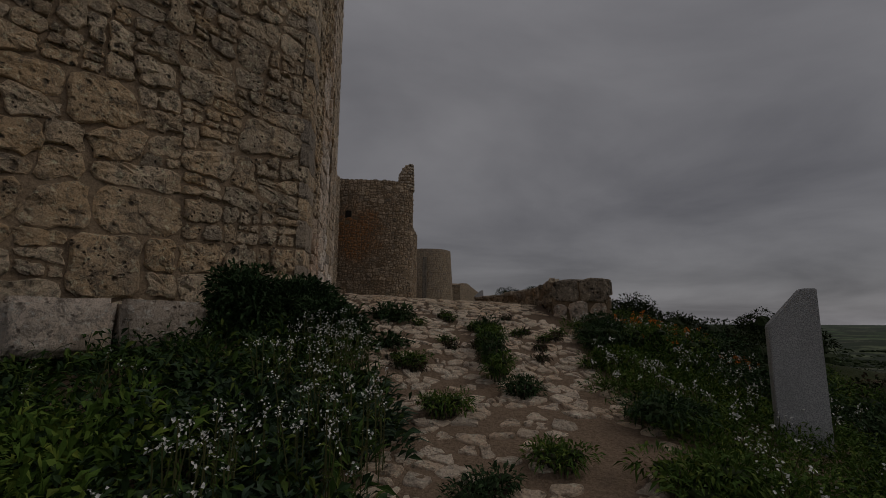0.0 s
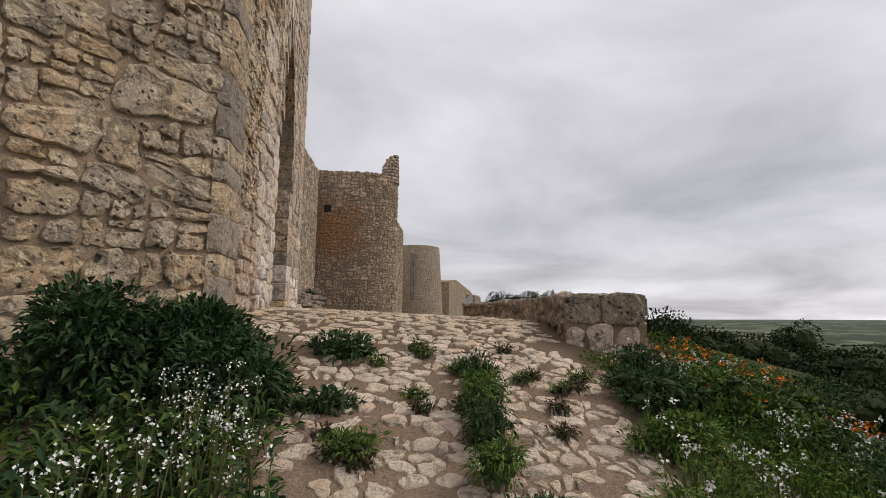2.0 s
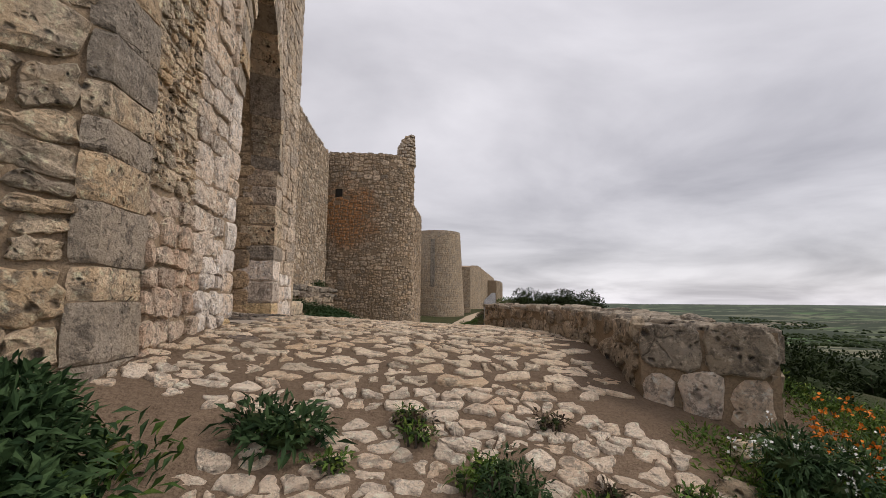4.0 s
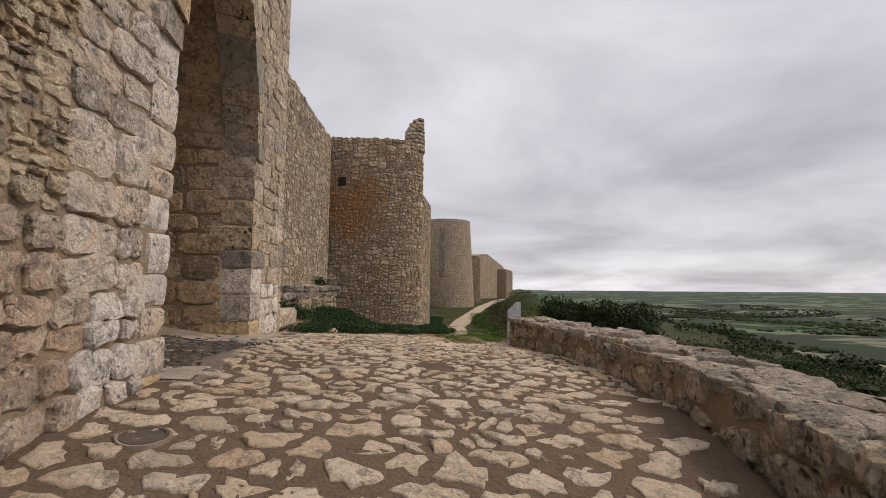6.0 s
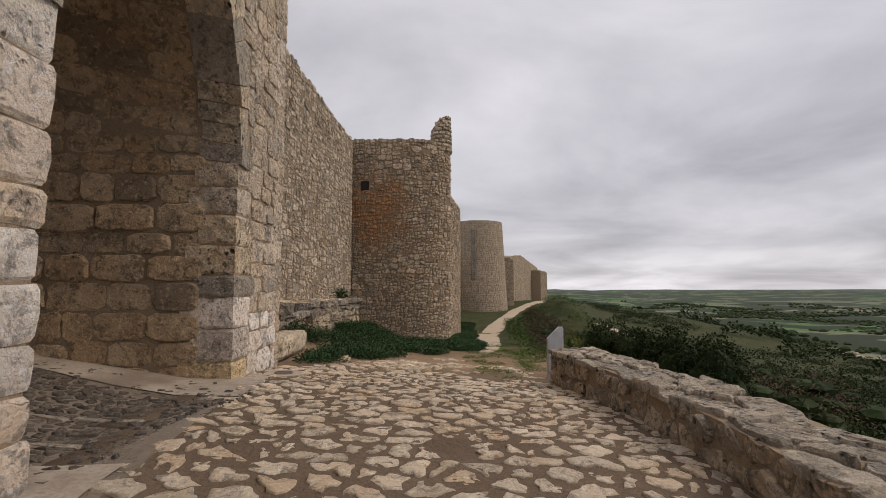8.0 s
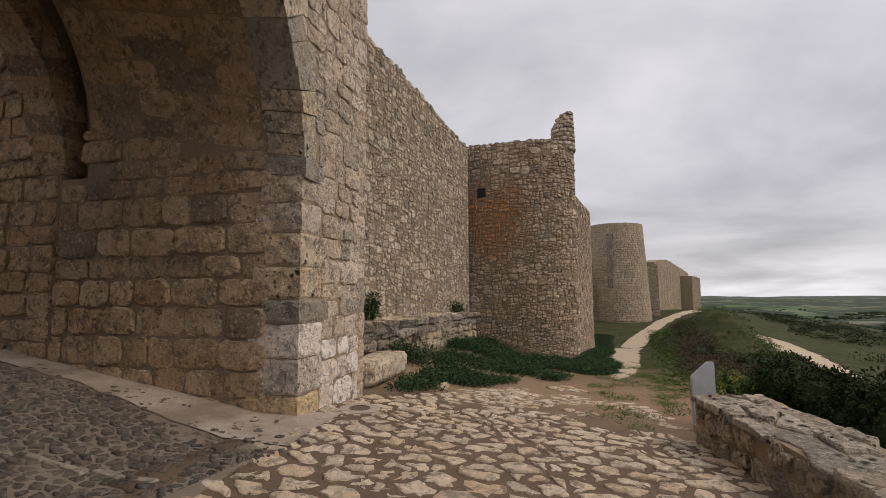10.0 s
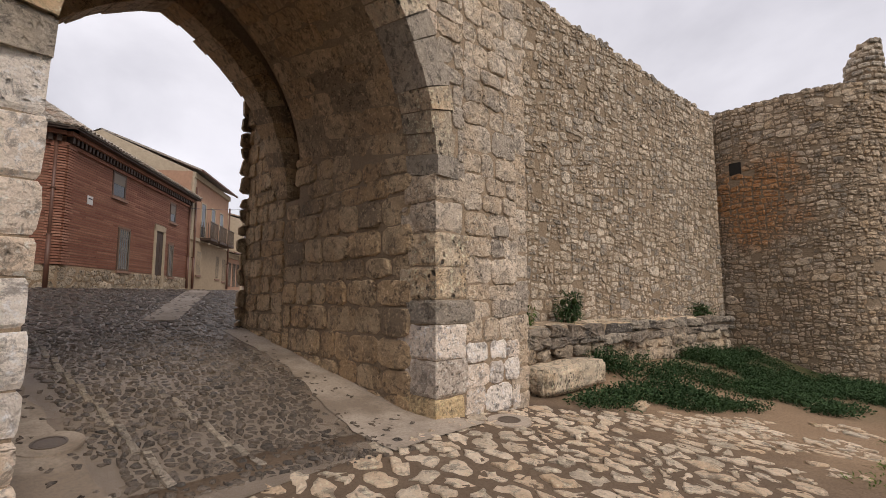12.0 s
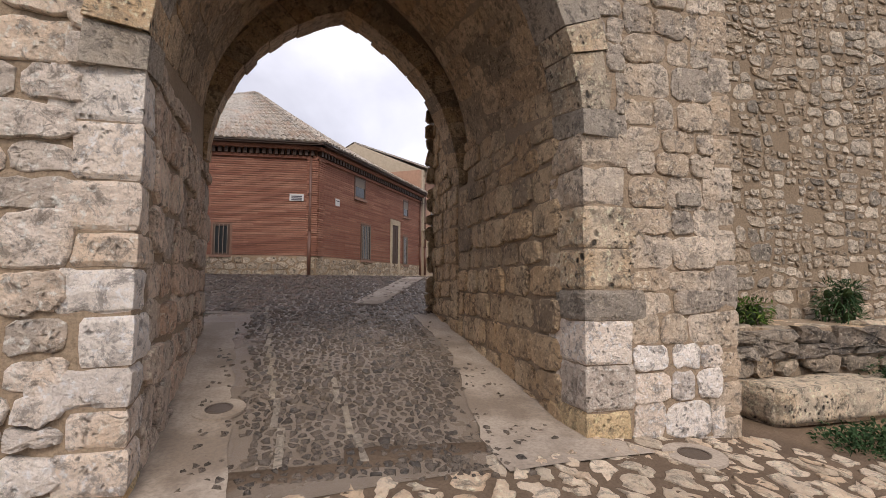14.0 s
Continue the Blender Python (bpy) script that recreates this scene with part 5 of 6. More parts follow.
part("roof", mesh_of("roof", [tuple(oc), tuple(orr), tuple(ol), apex, (-22.2, 3.2, 11.9), (-27.0, 12.0, 10.6), (-29.5, 8.5, eo), (-24, 1.0, eo)],
     [(2, 0, 3, 4), (0, 1, 5, 3), (1, 6, 5), (6, 7, 4, 3, 5), (7, 2, 4)], TILE), None, house, "weathered clay tile roof")
left.window(5.86, 6.42, 4.5, 5.6, bars=True)
right.window(2.72, 3.66, 7.14, 8.08, (0.45, 1.0))
right.window(3.32, 4.22, 4.5, 6.08, bars=True)
right.window(7.8, 8.45, 7.0, 7.86, (0.4, 1.0))
right.window(7.8, 8.4, 4.45, 5.95, bars=True)
door = right.box("door", 6.45, 7.2, 3.9, 6.4, -0.1, 0.012, WOOD_DARK, house, "dark wooden panelled door")
for q in ((6.27, 6.445, 3.9, 6.6), (7.205, 7.38, 3.9, 6.6), (6.27, 7.38, 6.405, 6.65)):
    right.box("surround", *q, -0.02, 0.06, CREAM, door, "pale stone door surround")
for u in (6.55, 6.87):
    for z0, z1 in ((4.1, 4.9), (5.05, 6.25)):
        right.box("panel", u, u + 0.25, z0, z1, 0.0, 0.03, WOOD_DARK, door)
for f, u0, u1, z0, z1, name in ((left, left.len - 0.96, left.len - 0.46, 6.50, 6.76, "street sign"), (right, 1.22, 1.52, 6.55, 6.83, "house number")):
    p = thing("wall_plaque", tuple(f.m @ Vector((u0, 0.03, z0))), "small white enamel plaque with dark lettering on brick", "plaque")
    f.box("plate", u0, u1, z0, z1, 0.024, 0.05, WHITE, p, bevel=0.005)
    n = 3 if u1 - u0 > 0.4 else 1
    for k in range(n):
        f.box("writing", u0 + 0.14 * (u1 - u0), u1 - 0.12 * (u1 - u0), z1 - 0.11 - 0.065 * k, z1 - 0.07 - 0.065 * k, 0.05, 0.053, INK, p)


def pipe(name, p, q, r, material, parent=None, label=""):
    p, q = Vector(p), Vector(q)
    bm = bmesh.new()
    bmesh.ops.create_cone(bm, cap_ends=True, segments=10, radius1=r, radius2=r, depth=(q - p).length)
    m = Matrix.Translation((p + q) / 2) @ (q - p).to_track_quat("Z", "Y").to_matrix().to_4x4()
    bmesh.ops.transform(bm, matrix=m, verts=bm.verts[:])
    return part(name, bm, material, parent, label, True)


def downpipe(f, u, z0, z1, out=0.09):
    base = f.m @ Vector((u, out, z0))
    t = thing("downpipe", tuple(base), "brown metal rainwater downpipe on a house wall", "downpipe")
    pipe("pipe", base, f.m @ Vector((u, out, z1)), 0.05, PIPE, t)
    pipe("shoe", base, f.m @ Vector((u, out, z0 + 1.6)), 0.065, PIPE, t)
    for z in (z0 + 1.6, z0 + 3.0):
        f.box("bracket", u - 0.07, u + 0.07, z, z + 0.04, 0.0, out + 0.06, PIPE, t)


downpipe(left, left.len - 0.22, 3.75, EAVE - 0.2)
downpipe(right, right.len - 0.1, 3.95, EAVE - 0.2)

# street of rendered houses
RD = Vector((-0.865, 0.502))


def street_house(name, u0, u1, base, eave, depth, wall_mat, label, rise=1.3):
    a, b = Vector(H0) + RD * u0, Vector(H0) + RD * u1
    n = Vector((RD.y, -RD.x))
    t = thing(name, (*a, base), label, "house")
    solid_part("wall", [tuple(a), tuple(b), tuple(b - n * depth), tuple(a - n * depth)], base - 0.8, eave, wall_mat, t)
    f = Facade(tuple(a), tuple(b), t)
    ra, rb = a - n * (depth / 2), b - n * (depth / 2)
    e = n * 0.5
    vs = [(*(a + e), eave), (*(b + e), eave), (*rb, eave + rise), (*ra, eave + rise), (*(a - n * depth), eave), (*(b - n * depth), eave),
          (*(a + e), eave + 0.1), (*(b + e), eave + 0.1), (*rb, eave + rise + 0.1), (*ra, eave + rise + 0.1)]
    part("roof", mesh_of("roof", vs, [(0, 1, 7, 6), (6, 7, 8, 9), (0, 3, 2, 1), (0, 6, 9, 3), (1, 2, 8, 7), (3, 4, 5, 2), (8, 5, 4, 9)], TILE), None, t, "low clay tile roof")
    part("gable", mesh_of("gable", [(*a, eave), (*ra, eave + rise), (*(a - n * depth), eave)], [(0, 1, 2)], CREAM), None, t, "cream rendered gable")
    f.box("gutter", -0.1, f.len + 0.1, eave - 0.02, eave + 0.06, 0.46, 0.56, PIPE, t)
    f.box("cornice", 0.0, f.len, eave - 0.3, eave - 0.02, -0.02, 0.12, CREAM, t)
    return t, f


hb, fb = street_house("balcony_house", 10.4, 17.0, 3.9, 10.1, 9.0, PINK, "two-storey pink and ochre house with iron balconies", 2.0)
fb.box("ground_storey", 0.0, fb.len, 3.4, 6.5, -0.05, 0.04, OCHRE, hb, "ochre rendered ground floor")
fb.box("string_course", 0.0, fb.len, 6.5, 6.68, -0.05, 0.1, CREAM, hb)
fb.box("pilaster", 0.0, 0.35, 6.68, 9.8, -0.05, 0.08, CREAM, hb)
for u in (1.5, 3.2, 4.8):
    w = fb.window(u, u + 0.8, 6.75, 8.75, sill=False, name="balcony_door", frame_mat=CREAM)
    bal = fb.box("balcony", u - 0.25, u + 1.05, 6.60, 6.72, 0.05, 0.65, WOOD_DARK, hb, "small iron balcony")
    for k in range(11):
        uu = u - 0.24 + 1.28 * k / 10
        fb.box("baluster", uu - 0.012, uu + 0.012, 6.72, 7.6, 0.6, 0.625, IRON, bal)
    fb.box("handrail", u - 0.25, u + 1.05, 7.6, 7.64, 0.59, 0.64, IRON, bal)
    for k in range(4):
        oo = 0.1 + 0.13 * k
        for uu in (u - 0.24, u + 1.03):
            fb.box("baluster", uu - 0.012, uu + 0.012, 6.72, 7.6, oo, oo + 0.025, IRON, bal)
for u, z0, z1 in ((1.0, 4.7, 6.0), (2.6, 3.9, 6.0), (4.3, 4.6, 6.0), (5.6, 4.5, 5.9)):
    fb.window(u, u + 0.65, z0, z1, bars=z0 > 4, sill=z0 > 4)
downpipe(fb, 0.3, 3.95, 9.3, 0.14)
downpipe(fb, fb.len - 0.15, 4.0, 9.3, 0.14)
hc, fc = street_house("brown_house", 17.1, 20.6, 4.0, 6.4, 8.0, PINK, "low brown house with dark doors", 1.0)
for u in (0.4, 1.5, 2.5):
    fc.window(u, u + 0.6, 4.2, 5.8, bars=True, sill=False)
hd, fd = street_house("cream_house", 20.7, 27.5, 4.0, 9.2, 9.0, CREAM, "two-storey cream rendered house in the street")
for u in (0.6, 2.1, 3.6, 5.1):
    fd.window(u, u + 0.7, 7.0, 8.5)
    fd.window(u, u + 0.7, 4.3, 5.8, bars=True)
he, fe = street_house("end_house", 29.0, 38.0, 4.0, 8.2, 9.0, OCHRE, "ochre house closing the street")
for u in (1.0, 3.2, 5.4):
    fe.window(u, u + 0.7, 6.2, 7.4)
end_t = thing("cross_house", (-52, 34, 4), "pale ochre house across the end of the street", "house")
ff = Facade((-46.0, 27.5), (-41.0, 33.5), end_t)
solid_part("wall", [(-46.0, 27.5), (-41.0, 33.5), (-46, 38), (-51, 32)], 3.0, 8.2, CREAM, end_t)
part("roof", mesh_of("roof", [(-45.6, 27.0, 8.1), (-40.4, 33.4, 8.1), (-46, 38.6, 8.1), (-51.6, 32, 8.1), (-46, 33, 9.6)], [(0, 1, 4), (1, 2, 4), (2, 3, 4), (3, 0, 4), (3, 2, 1, 0)], TILE), None, end_t)
ff.window(1.6, 2.3, 6.0, 7.2)
ff.window(4.8, 5.5, 6.0, 7.2)

# house on the other side of the street
hr = thing("street_side_house", (-23.4, 18.7, 4.0), "rendered house with deep tiled eaves beside the gate street", "house")
ra, rb = (-10.5, 17.1), (-23.4, 18.7)
solid_part("wall", [rb, ra, (-10.5, 26), (-23.4, 26)], 3.0, 8.1, CREAM, hr)
solid_part("eave", [(-23.9, 18.1), (-10.3, 16.45), (-10.3, 26), (-23.9, 26)], 8.1, 8.3, WOOD_DARK, hr)
part("roof", mesh_of("roof", [(-23.9, 18.05, 8.3), (-10.3, 16.4, 8.3), (-10.3, 26, 8.3), (-23.9, 26, 8.3), (-14, 22, 10.2), (-20, 22, 10.2)], [(0, 1, 4, 5), (1, 2, 4), (2, 3, 5, 4), (3, 0, 5), (3, 2, 1, 0)], TILE), None, hr)
fr = Facade(rb, ra, hr)
downpipe(fr, 0.12, 4.0, 7.9, 0.1)
lamp = thing("street_lamp", (-23.3, 18.3, 7.2), "wall-mounted street lantern on an iron bracket", "street lamp")
pipe("bracket", (-23.3, 18.68, 7.5), (-23.3, 18.1, 7.5), 0.03, IRON, lamp)
lb = bmesh.new()
bmesh.ops.create_cone(lb, cap_ends=True, segments=6, radius1=0.12, radius2=0.2, depth=0.42)
ob = part("lantern", lb, WHITE, lamp, "white glass lantern")
ob.matrix_world = Matrix.Translation((-23.3, 18.1, 7.75))
lb = bmesh.new()
bmesh.ops.create_cone(lb, cap_ends=True, segments=6, radius1=0.25, radius2=0.03, depth=0.16)
ob = part("hood", lb, IRON, lamp)
ob.matrix_world = Matrix.Translation((-23.3, 18.1, 8.04))

# cable across the street
cable = thing("overhead_cable", (-24.5, 15.4, 8.4), "thin black overhead cable slung across the street", "cable")
ends = Vector((-25.3, 15.35, 8.05)), Vector((-23.6, 18.6, 8.15))
prev = ends[0]
for i in range(1, 9):
    k = i / 8
    q = ends[0].lerp(ends[1], k) - Vector((0, 0, 0.35 * k * (1 - k)))
    pipe("strand", prev, q, 0.012, INK, cable)
    prev = q
# ---- plants ----
rng = np.random.default_rng(7)


def leaf_mat(name, dark, light, rough=0.75, tip=None):
    a = Mat(name, rough)
    r = a.any_random()
    c = a.ramp(r, (0.0, dark), (0.6, light), (1.0, tip or light))
    c = a.mix(a.ramp(a.noise(2.2, 4), (0.4, 0.0), (0.7, 0.6)), c, dark)
    a.b.inputs["Specular IOR Level"].default_value = 0.12
    return a.done(c, a.bump(a.noise(60, 3), 0.004, 0.6))


G_DARK = leaf_mat("dark_green_leaves", (0.018, 0.040, 0.016), (0.054, 0.094, 0.036))
G_WEED = leaf_mat("weed_leaves", (0.040, 0.080, 0.014), (0.095, 0.165, 0.032), tip=(0.17, 0.21, 0.04))
G_MEADOW = leaf_mat("meadow_weed_leaves", (0.024, 0.050, 0.010), (0.062, 0.112, 0.022), tip=(0.12, 0.15, 0.03))
G_FRESH = leaf_mat("fresh_weed_leaves", (0.045, 0.09, 0.014), (0.10, 0.17, 0.03), tip=(0.19, 0.24, 0.04))
G_GREY = leaf_mat("grey_green_leaves", (0.035, 0.062, 0.036), (0.075, 0.115, 0.07))
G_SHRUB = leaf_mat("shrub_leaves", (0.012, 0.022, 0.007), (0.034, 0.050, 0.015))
G_BROWN = leaf_mat("dry_brush", (0.045, 0.032, 0.022), (0.10, 0.07, 0.045), tip=(0.12, 0.11, 0.05))
G_STRAW = leaf_mat("dry_grass", (0.16, 0.13, 0.06), (0.28, 0.22, 0.11))
G_YELLOW = leaf_mat("yellow_blossom", (0.35, 0.28, 0.02), (0.55, 0.45, 0.04))
PETAL_WHITE = leaf_mat("white_petals", (0.60, 0.60, 0.56), (0.80, 0.80, 0.76))
PETAL_ORANGE = leaf_mat("orange_petals", (0.55, 0.14, 0.02), (0.75, 0.24, 0.03))
STEM = leaf_mat("stems", (0.05, 0.06, 0.02), (0.10, 0.10, 0.04))
WOODY = leaf_mat("woody_stems", (0.05, 0.04, 0.03), (0.11, 0.09, 0.07))


def blades(p, d, length, width, droop=0.25):
    """Folded leaves: arrays of places, directions, lengths and widths to vertices and triangles."""
    n = len(p)
    d = d / np.linalg.norm(d, axis=1, keepdims=True)
    side = np.cross(d, rng.normal(size=(n, 3)) * 0.5 + (0, 0, 1))
    side /= np.linalg.norm(side, axis=1, keepdims=True) + 1e-9
    up = np.cross(side, d)
    length, width = length[:, None], width[:, None]
    mid = p + d * length * 0.48
    drop = np.array([0, 0, -1.0]) * length * droop
    v = np.stack([p, mid + side * width * 0.5 + up * width * 0.18, mid, mid - side * width * 0.5 + up * width * 0.18, p + d * length + drop], 1)
    f = np.array([(0, 2, 1), (0, 3, 2), (1, 2, 4), (2, 3, 4)])
    faces = (np.arange(n)[:, None, None] * 5 + f[None]).reshape(-1, 3)
    return v.reshape(-1, 3), faces


def green(name, sets, material, parent=None, label="", category="", kind=""):
    vs, fs, k = [], [], 0
    for v, f in sets:
        vs.append(v)
        fs.append(f + k)
        k += len(v)
    v, f = np.concatenate(vs), np.concatenate(fs)
    ob = new(name, mesh_of(name, v.tolist(), f.tolist(), material))
    if parent is not None:
        ob.parent = parent
        ob.matrix_parent_inverse = Matrix.Translation(-parent.location)
    return tagged(ob, label, category, kind=kind)


def clump(c, r, h, n, length, width, lean=0.6):
    """Leaves of a low plant that spreads from its base at c."""
    a = rng.uniform(0, 2 * np.pi, n)
    q = np.sqrt(rng.uniform(0, 1, n)) * r
    z = rng.uniform(0.05, 1, n) * h * (1 - 0.5 * (q / r) ** 2)
    p = np.stack([c[0] + q * np.cos(a), c[1] + q * np.sin(a), c[2] + z], 1)
    d = np.stack([np.cos(a) * lean, np.sin(a) * lean, rng.uniform(0.1, 0.9, n)], 1) + rng.normal(size=(n, 3)) * 0.25
    return blades(p, d, length * rng.uniform(0.6, 1.3, n), width * rng.uniform(0.7, 1.3, n))


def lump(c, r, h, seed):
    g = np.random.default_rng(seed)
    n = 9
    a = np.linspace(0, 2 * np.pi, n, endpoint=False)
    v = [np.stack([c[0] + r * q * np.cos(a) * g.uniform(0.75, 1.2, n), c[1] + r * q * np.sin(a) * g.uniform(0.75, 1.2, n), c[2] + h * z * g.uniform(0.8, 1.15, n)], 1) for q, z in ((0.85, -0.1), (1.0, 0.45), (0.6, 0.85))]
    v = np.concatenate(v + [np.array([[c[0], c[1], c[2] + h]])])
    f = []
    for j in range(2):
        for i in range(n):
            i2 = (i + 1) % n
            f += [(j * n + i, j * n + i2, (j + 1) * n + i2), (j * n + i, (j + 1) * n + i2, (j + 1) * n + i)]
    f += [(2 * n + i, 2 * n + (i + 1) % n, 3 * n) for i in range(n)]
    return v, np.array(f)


def crown(c, radii, n, length, width, lumps=9, seed=0, core=0.36, loose=0.42):
    """Leaves of a bush: several uneven lobes, thick towards the outside, with gaps."""
    g = np.random.default_rng(seed)
    cs = np.clip(g.normal(size=(lumps, 3)), -1.3, 1.3) * loose * np.array(radii) + np.array(c)
    out, cores = [], []
    for q in cs:
        m = n // lumps
        v = g.normal(size=(m, 3))
        v /= np.linalg.norm(v, axis=1, keepdims=True)
        rr = (g.uniform(0.35 if loose > 0.4 else 0.6, 1.0, m) ** 0.5)[:, None] * np.array(radii) * g.uniform(0.45, 0.75)
        p = q + v * rr
        keep = p[:, 2] > c[2] - radii[2] * 1.0
        d = v + g.normal(size=(m, 3)) * 0.6 + (0, 0, 0.25)
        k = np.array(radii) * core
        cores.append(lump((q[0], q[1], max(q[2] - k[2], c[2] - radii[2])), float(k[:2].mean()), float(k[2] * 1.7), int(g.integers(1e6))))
        out.append(blades(p[keep], d[keep], length * g.uniform(0.6, 1.3, m)[keep], width * g.uniform(0.7, 1.3, m)[keep]))
    return out, cores


def stalks(p, q, w=0.005):
    """Thin three-sided stems from p to q."""
    n = len(p)
    offs = np.array([(w, 0, 0), (-w * 0.5, w * 0.87, 0), (-w * 0.5, -w * 0.87, 0)])
    v = np.concatenate([p[:, None] + offs, q[:, None] + offs * 0.6], 1)
    f = np.array([(0, 1, 4), (0, 4, 3), (1, 2, 5), (1, 5, 4), (2, 0, 3), (2, 3, 5)])
    return v.reshape(-1, 3), (np.arange(n)[:, None, None] * 6 + f[None]).reshape(-1, 3)


def bloom(c, n_petals, spread_, size):
    k = len(c)
    p = np.repeat(c, n_petals, 0) + rng.normal(size=(k * n_petals, 3)) * spread_
    d = rng.normal(size=p.shape) + (0, 0, 0.6)
    m = len(p)
    return blades(p, d, size * rng.uniform(0.6, 1.2, m), size * rng.uniform(0.6, 1.0, m), 0.05)


def on_ground(x, y):
    return np.array([ground_z(a, b) for a, b in zip(x, y)])


def field(n, x0, x1, y0, y1, ok):
    x, y = rng.uniform(x0, x1, n), rng.uniform(y0, y1, n)
    keep = np.array([ok(a, b) for a, b in zip(x, y)])
    x, y = x[keep], y[keep]
    return np.stack([x, y, on_ground(x, y)], 1)


def wall_gap(x, y):
    """Metres in front of the tower's rough face (positive: free ground)."""
    v = Vector((x, y)) - Q
    return v.dot(Vector(diag_n))


def left_bed(x, y):
    lim = -0.85 - 0.2 * max(0, y - 4.2) + 0.3 * noise.noise((x * 1.5, y * 1.5, 3)) + 0.35 * smooth(2.6, 0.8, y)
    return x < lim and wall_gap(x, y) > 0.1


def right_bed(x, y):
    lim = 1.15 + 0.12 * max(0, y - 3) + 0.35 * noise.noise((x * 1.3, y * 1.3, 9))
    return x > lim and not (x < 2.8 and y > 7.5)


# weeds beside the path
pts = field(1500, -6.0, -0.5, 0.9, 6.9, left_bed)
sets_w = [clump(p, rng.uniform(0.12, 0.24), rng.uniform(0.18, 0.45), 30, 0.12, 0.034) for p in pts]
# every second clump is darker: shadow between the leaves put into its colour
green("dark_weeds_by_tower", sets_w[::2], G_DARK, None, "dark green weeds on the slope below the tower, shadow between leaves in their colour", "weeds", "stuff")
green("weeds_by_tower", sets_w[1::2], G_MEADOW, None, "thick green weeds on the slope below the tower", "weeds", "stuff")
pts_f = field(260, -5.5, -1.9, 1.2, 3.6, left_bed)
sets_f = [clump(p, 0.16, rng.uniform(0.35, 0.6), 50, 0.10, 0.034, 0.35) for p in pts_f]
green("fresh_weeds", sets_f, G_FRESH, None, "tall fresh yellow-green weeds at the foot of the slope", "weeds", "stuff")
pts_g = field(70, -2.4, -0.7, 2.2, 4.6, left_bed)
green("grey_weeds", [clump(p, 0.2, 0.25, 40, 0.15, 0.04) for p in pts_g], G_GREY, None, "grey-green thistle leaves among the weeds", "weeds", "stuff")
pts_q = field(260, 1.3, 2.9, 1.6, 7.4, lambda x, y: right_bed(x, y) and noise.noise((x * 1.1, y * 1.1, 31)) > -0.1)
green("fresh_weeds", [clump(p, 0.18, rng.uniform(0.14, 0.26), 60, 0.065, 0.014, 0.35) for p in pts_q], G_FRESH, None, "fresh green leafy weeds on the slope below the parapet", "weeds", "stuff")
pts_r = field(2600, 1.0, 6.5, 1.0, 8.6, right_bed)
green("weeds_by_parapet", [clump(p, rng.uniform(0.12, 0.24), rng.uniform(0.06, 0.22), 58, 0.055, 0.015) for p in pts_r], G_WEED, None, "thick green weeds on the slope below the parapet", "weeds", "stuff")
pts_d = field(420, 1.9, 6.0, 1.6, 7.5, lambda x, y: right_bed(x, y) and noise.noise((x * 0.9, y * 0.9, 4)) > 0.0)
green("dark_weeds", [clump(p, 0.26, rng.uniform(0.15, 0.34), 80, 0.07, 0.018) for p in pts_d], G_DARK, None, "dark leafy weeds among the grass", "weeds", "stuff")

# flowers
def flower_patch(name, pts_, h0, h1, petals, n, spread_, size, label):
    top = pts_ + np.stack([rng.normal(size=len(pts_)) * 0.05, rng.normal(size=len(pts_)) * 0.05, rng.uniform(h0, h1, len(pts_))], 1)
    bed = thing(name, tuple(float(v) for v in pts_.mean(0)), label, "flowers", kind="stuff")
    green("stems", [stalks(pts_, top)], STEM, bed)
    green("blossoms", [bloom(top, n, spread_, size)], petals, bed)
    leaves_at = np.repeat(pts_, 7, 0) + (np.repeat(top - pts_, 7, 0)) * rng.uniform(0.1, 0.85, (len(pts_) * 7, 1))
    d = rng.normal(size=leaves_at.shape) + (0, 0, 0.4)
    m = len(leaves_at)
    green("leaves", [blades(leaves_at, d, rng.uniform(0.05, 0.11, m), rng.uniform(0.008, 0.016, m))], G_WEED, bed)


flower_patch("white_flowers", field(480, -1.75, -0.4, 1.9, 5.6, lambda x, y: left_bed(x, y) and noise.noise((x * 1.4, y * 1.4, 21)) > 0.0), 0.34, 0.6, PETAL_WHITE, 10, 0.018, 0.019, "white wild mustard flowers on thin stems by the path")
flower_patch("white_flowers", field(50, -5.0, -2.0, 1.6, 5.0, left_bed), 0.36, 0.55, PETAL_WHITE, 7, 0.012, 0.014, "scattered small white flowers among tall weeds")
flower_patch("white_flowers", field(620, 1.2, 3.4, 1.5, 7.2, lambda x, y: right_bed(x, y) and noise.noise((x * 1.2, y * 1.2, 14)) > -0.1), 0.16, 0.34, PETAL_WHITE, 9, 0.016, 0.023, "white wild flowers on the slope below the parapet")
flower_patch("orange_flowers", field(200, 2.2, 4.8, 6.0, 7.9, lambda x, y: x > 2.6 or y < 7.3), 0.16, 0.3, PETAL_ORANGE, 7, 0.014, 0.034, "orange marigold flowers beside the parapet end")


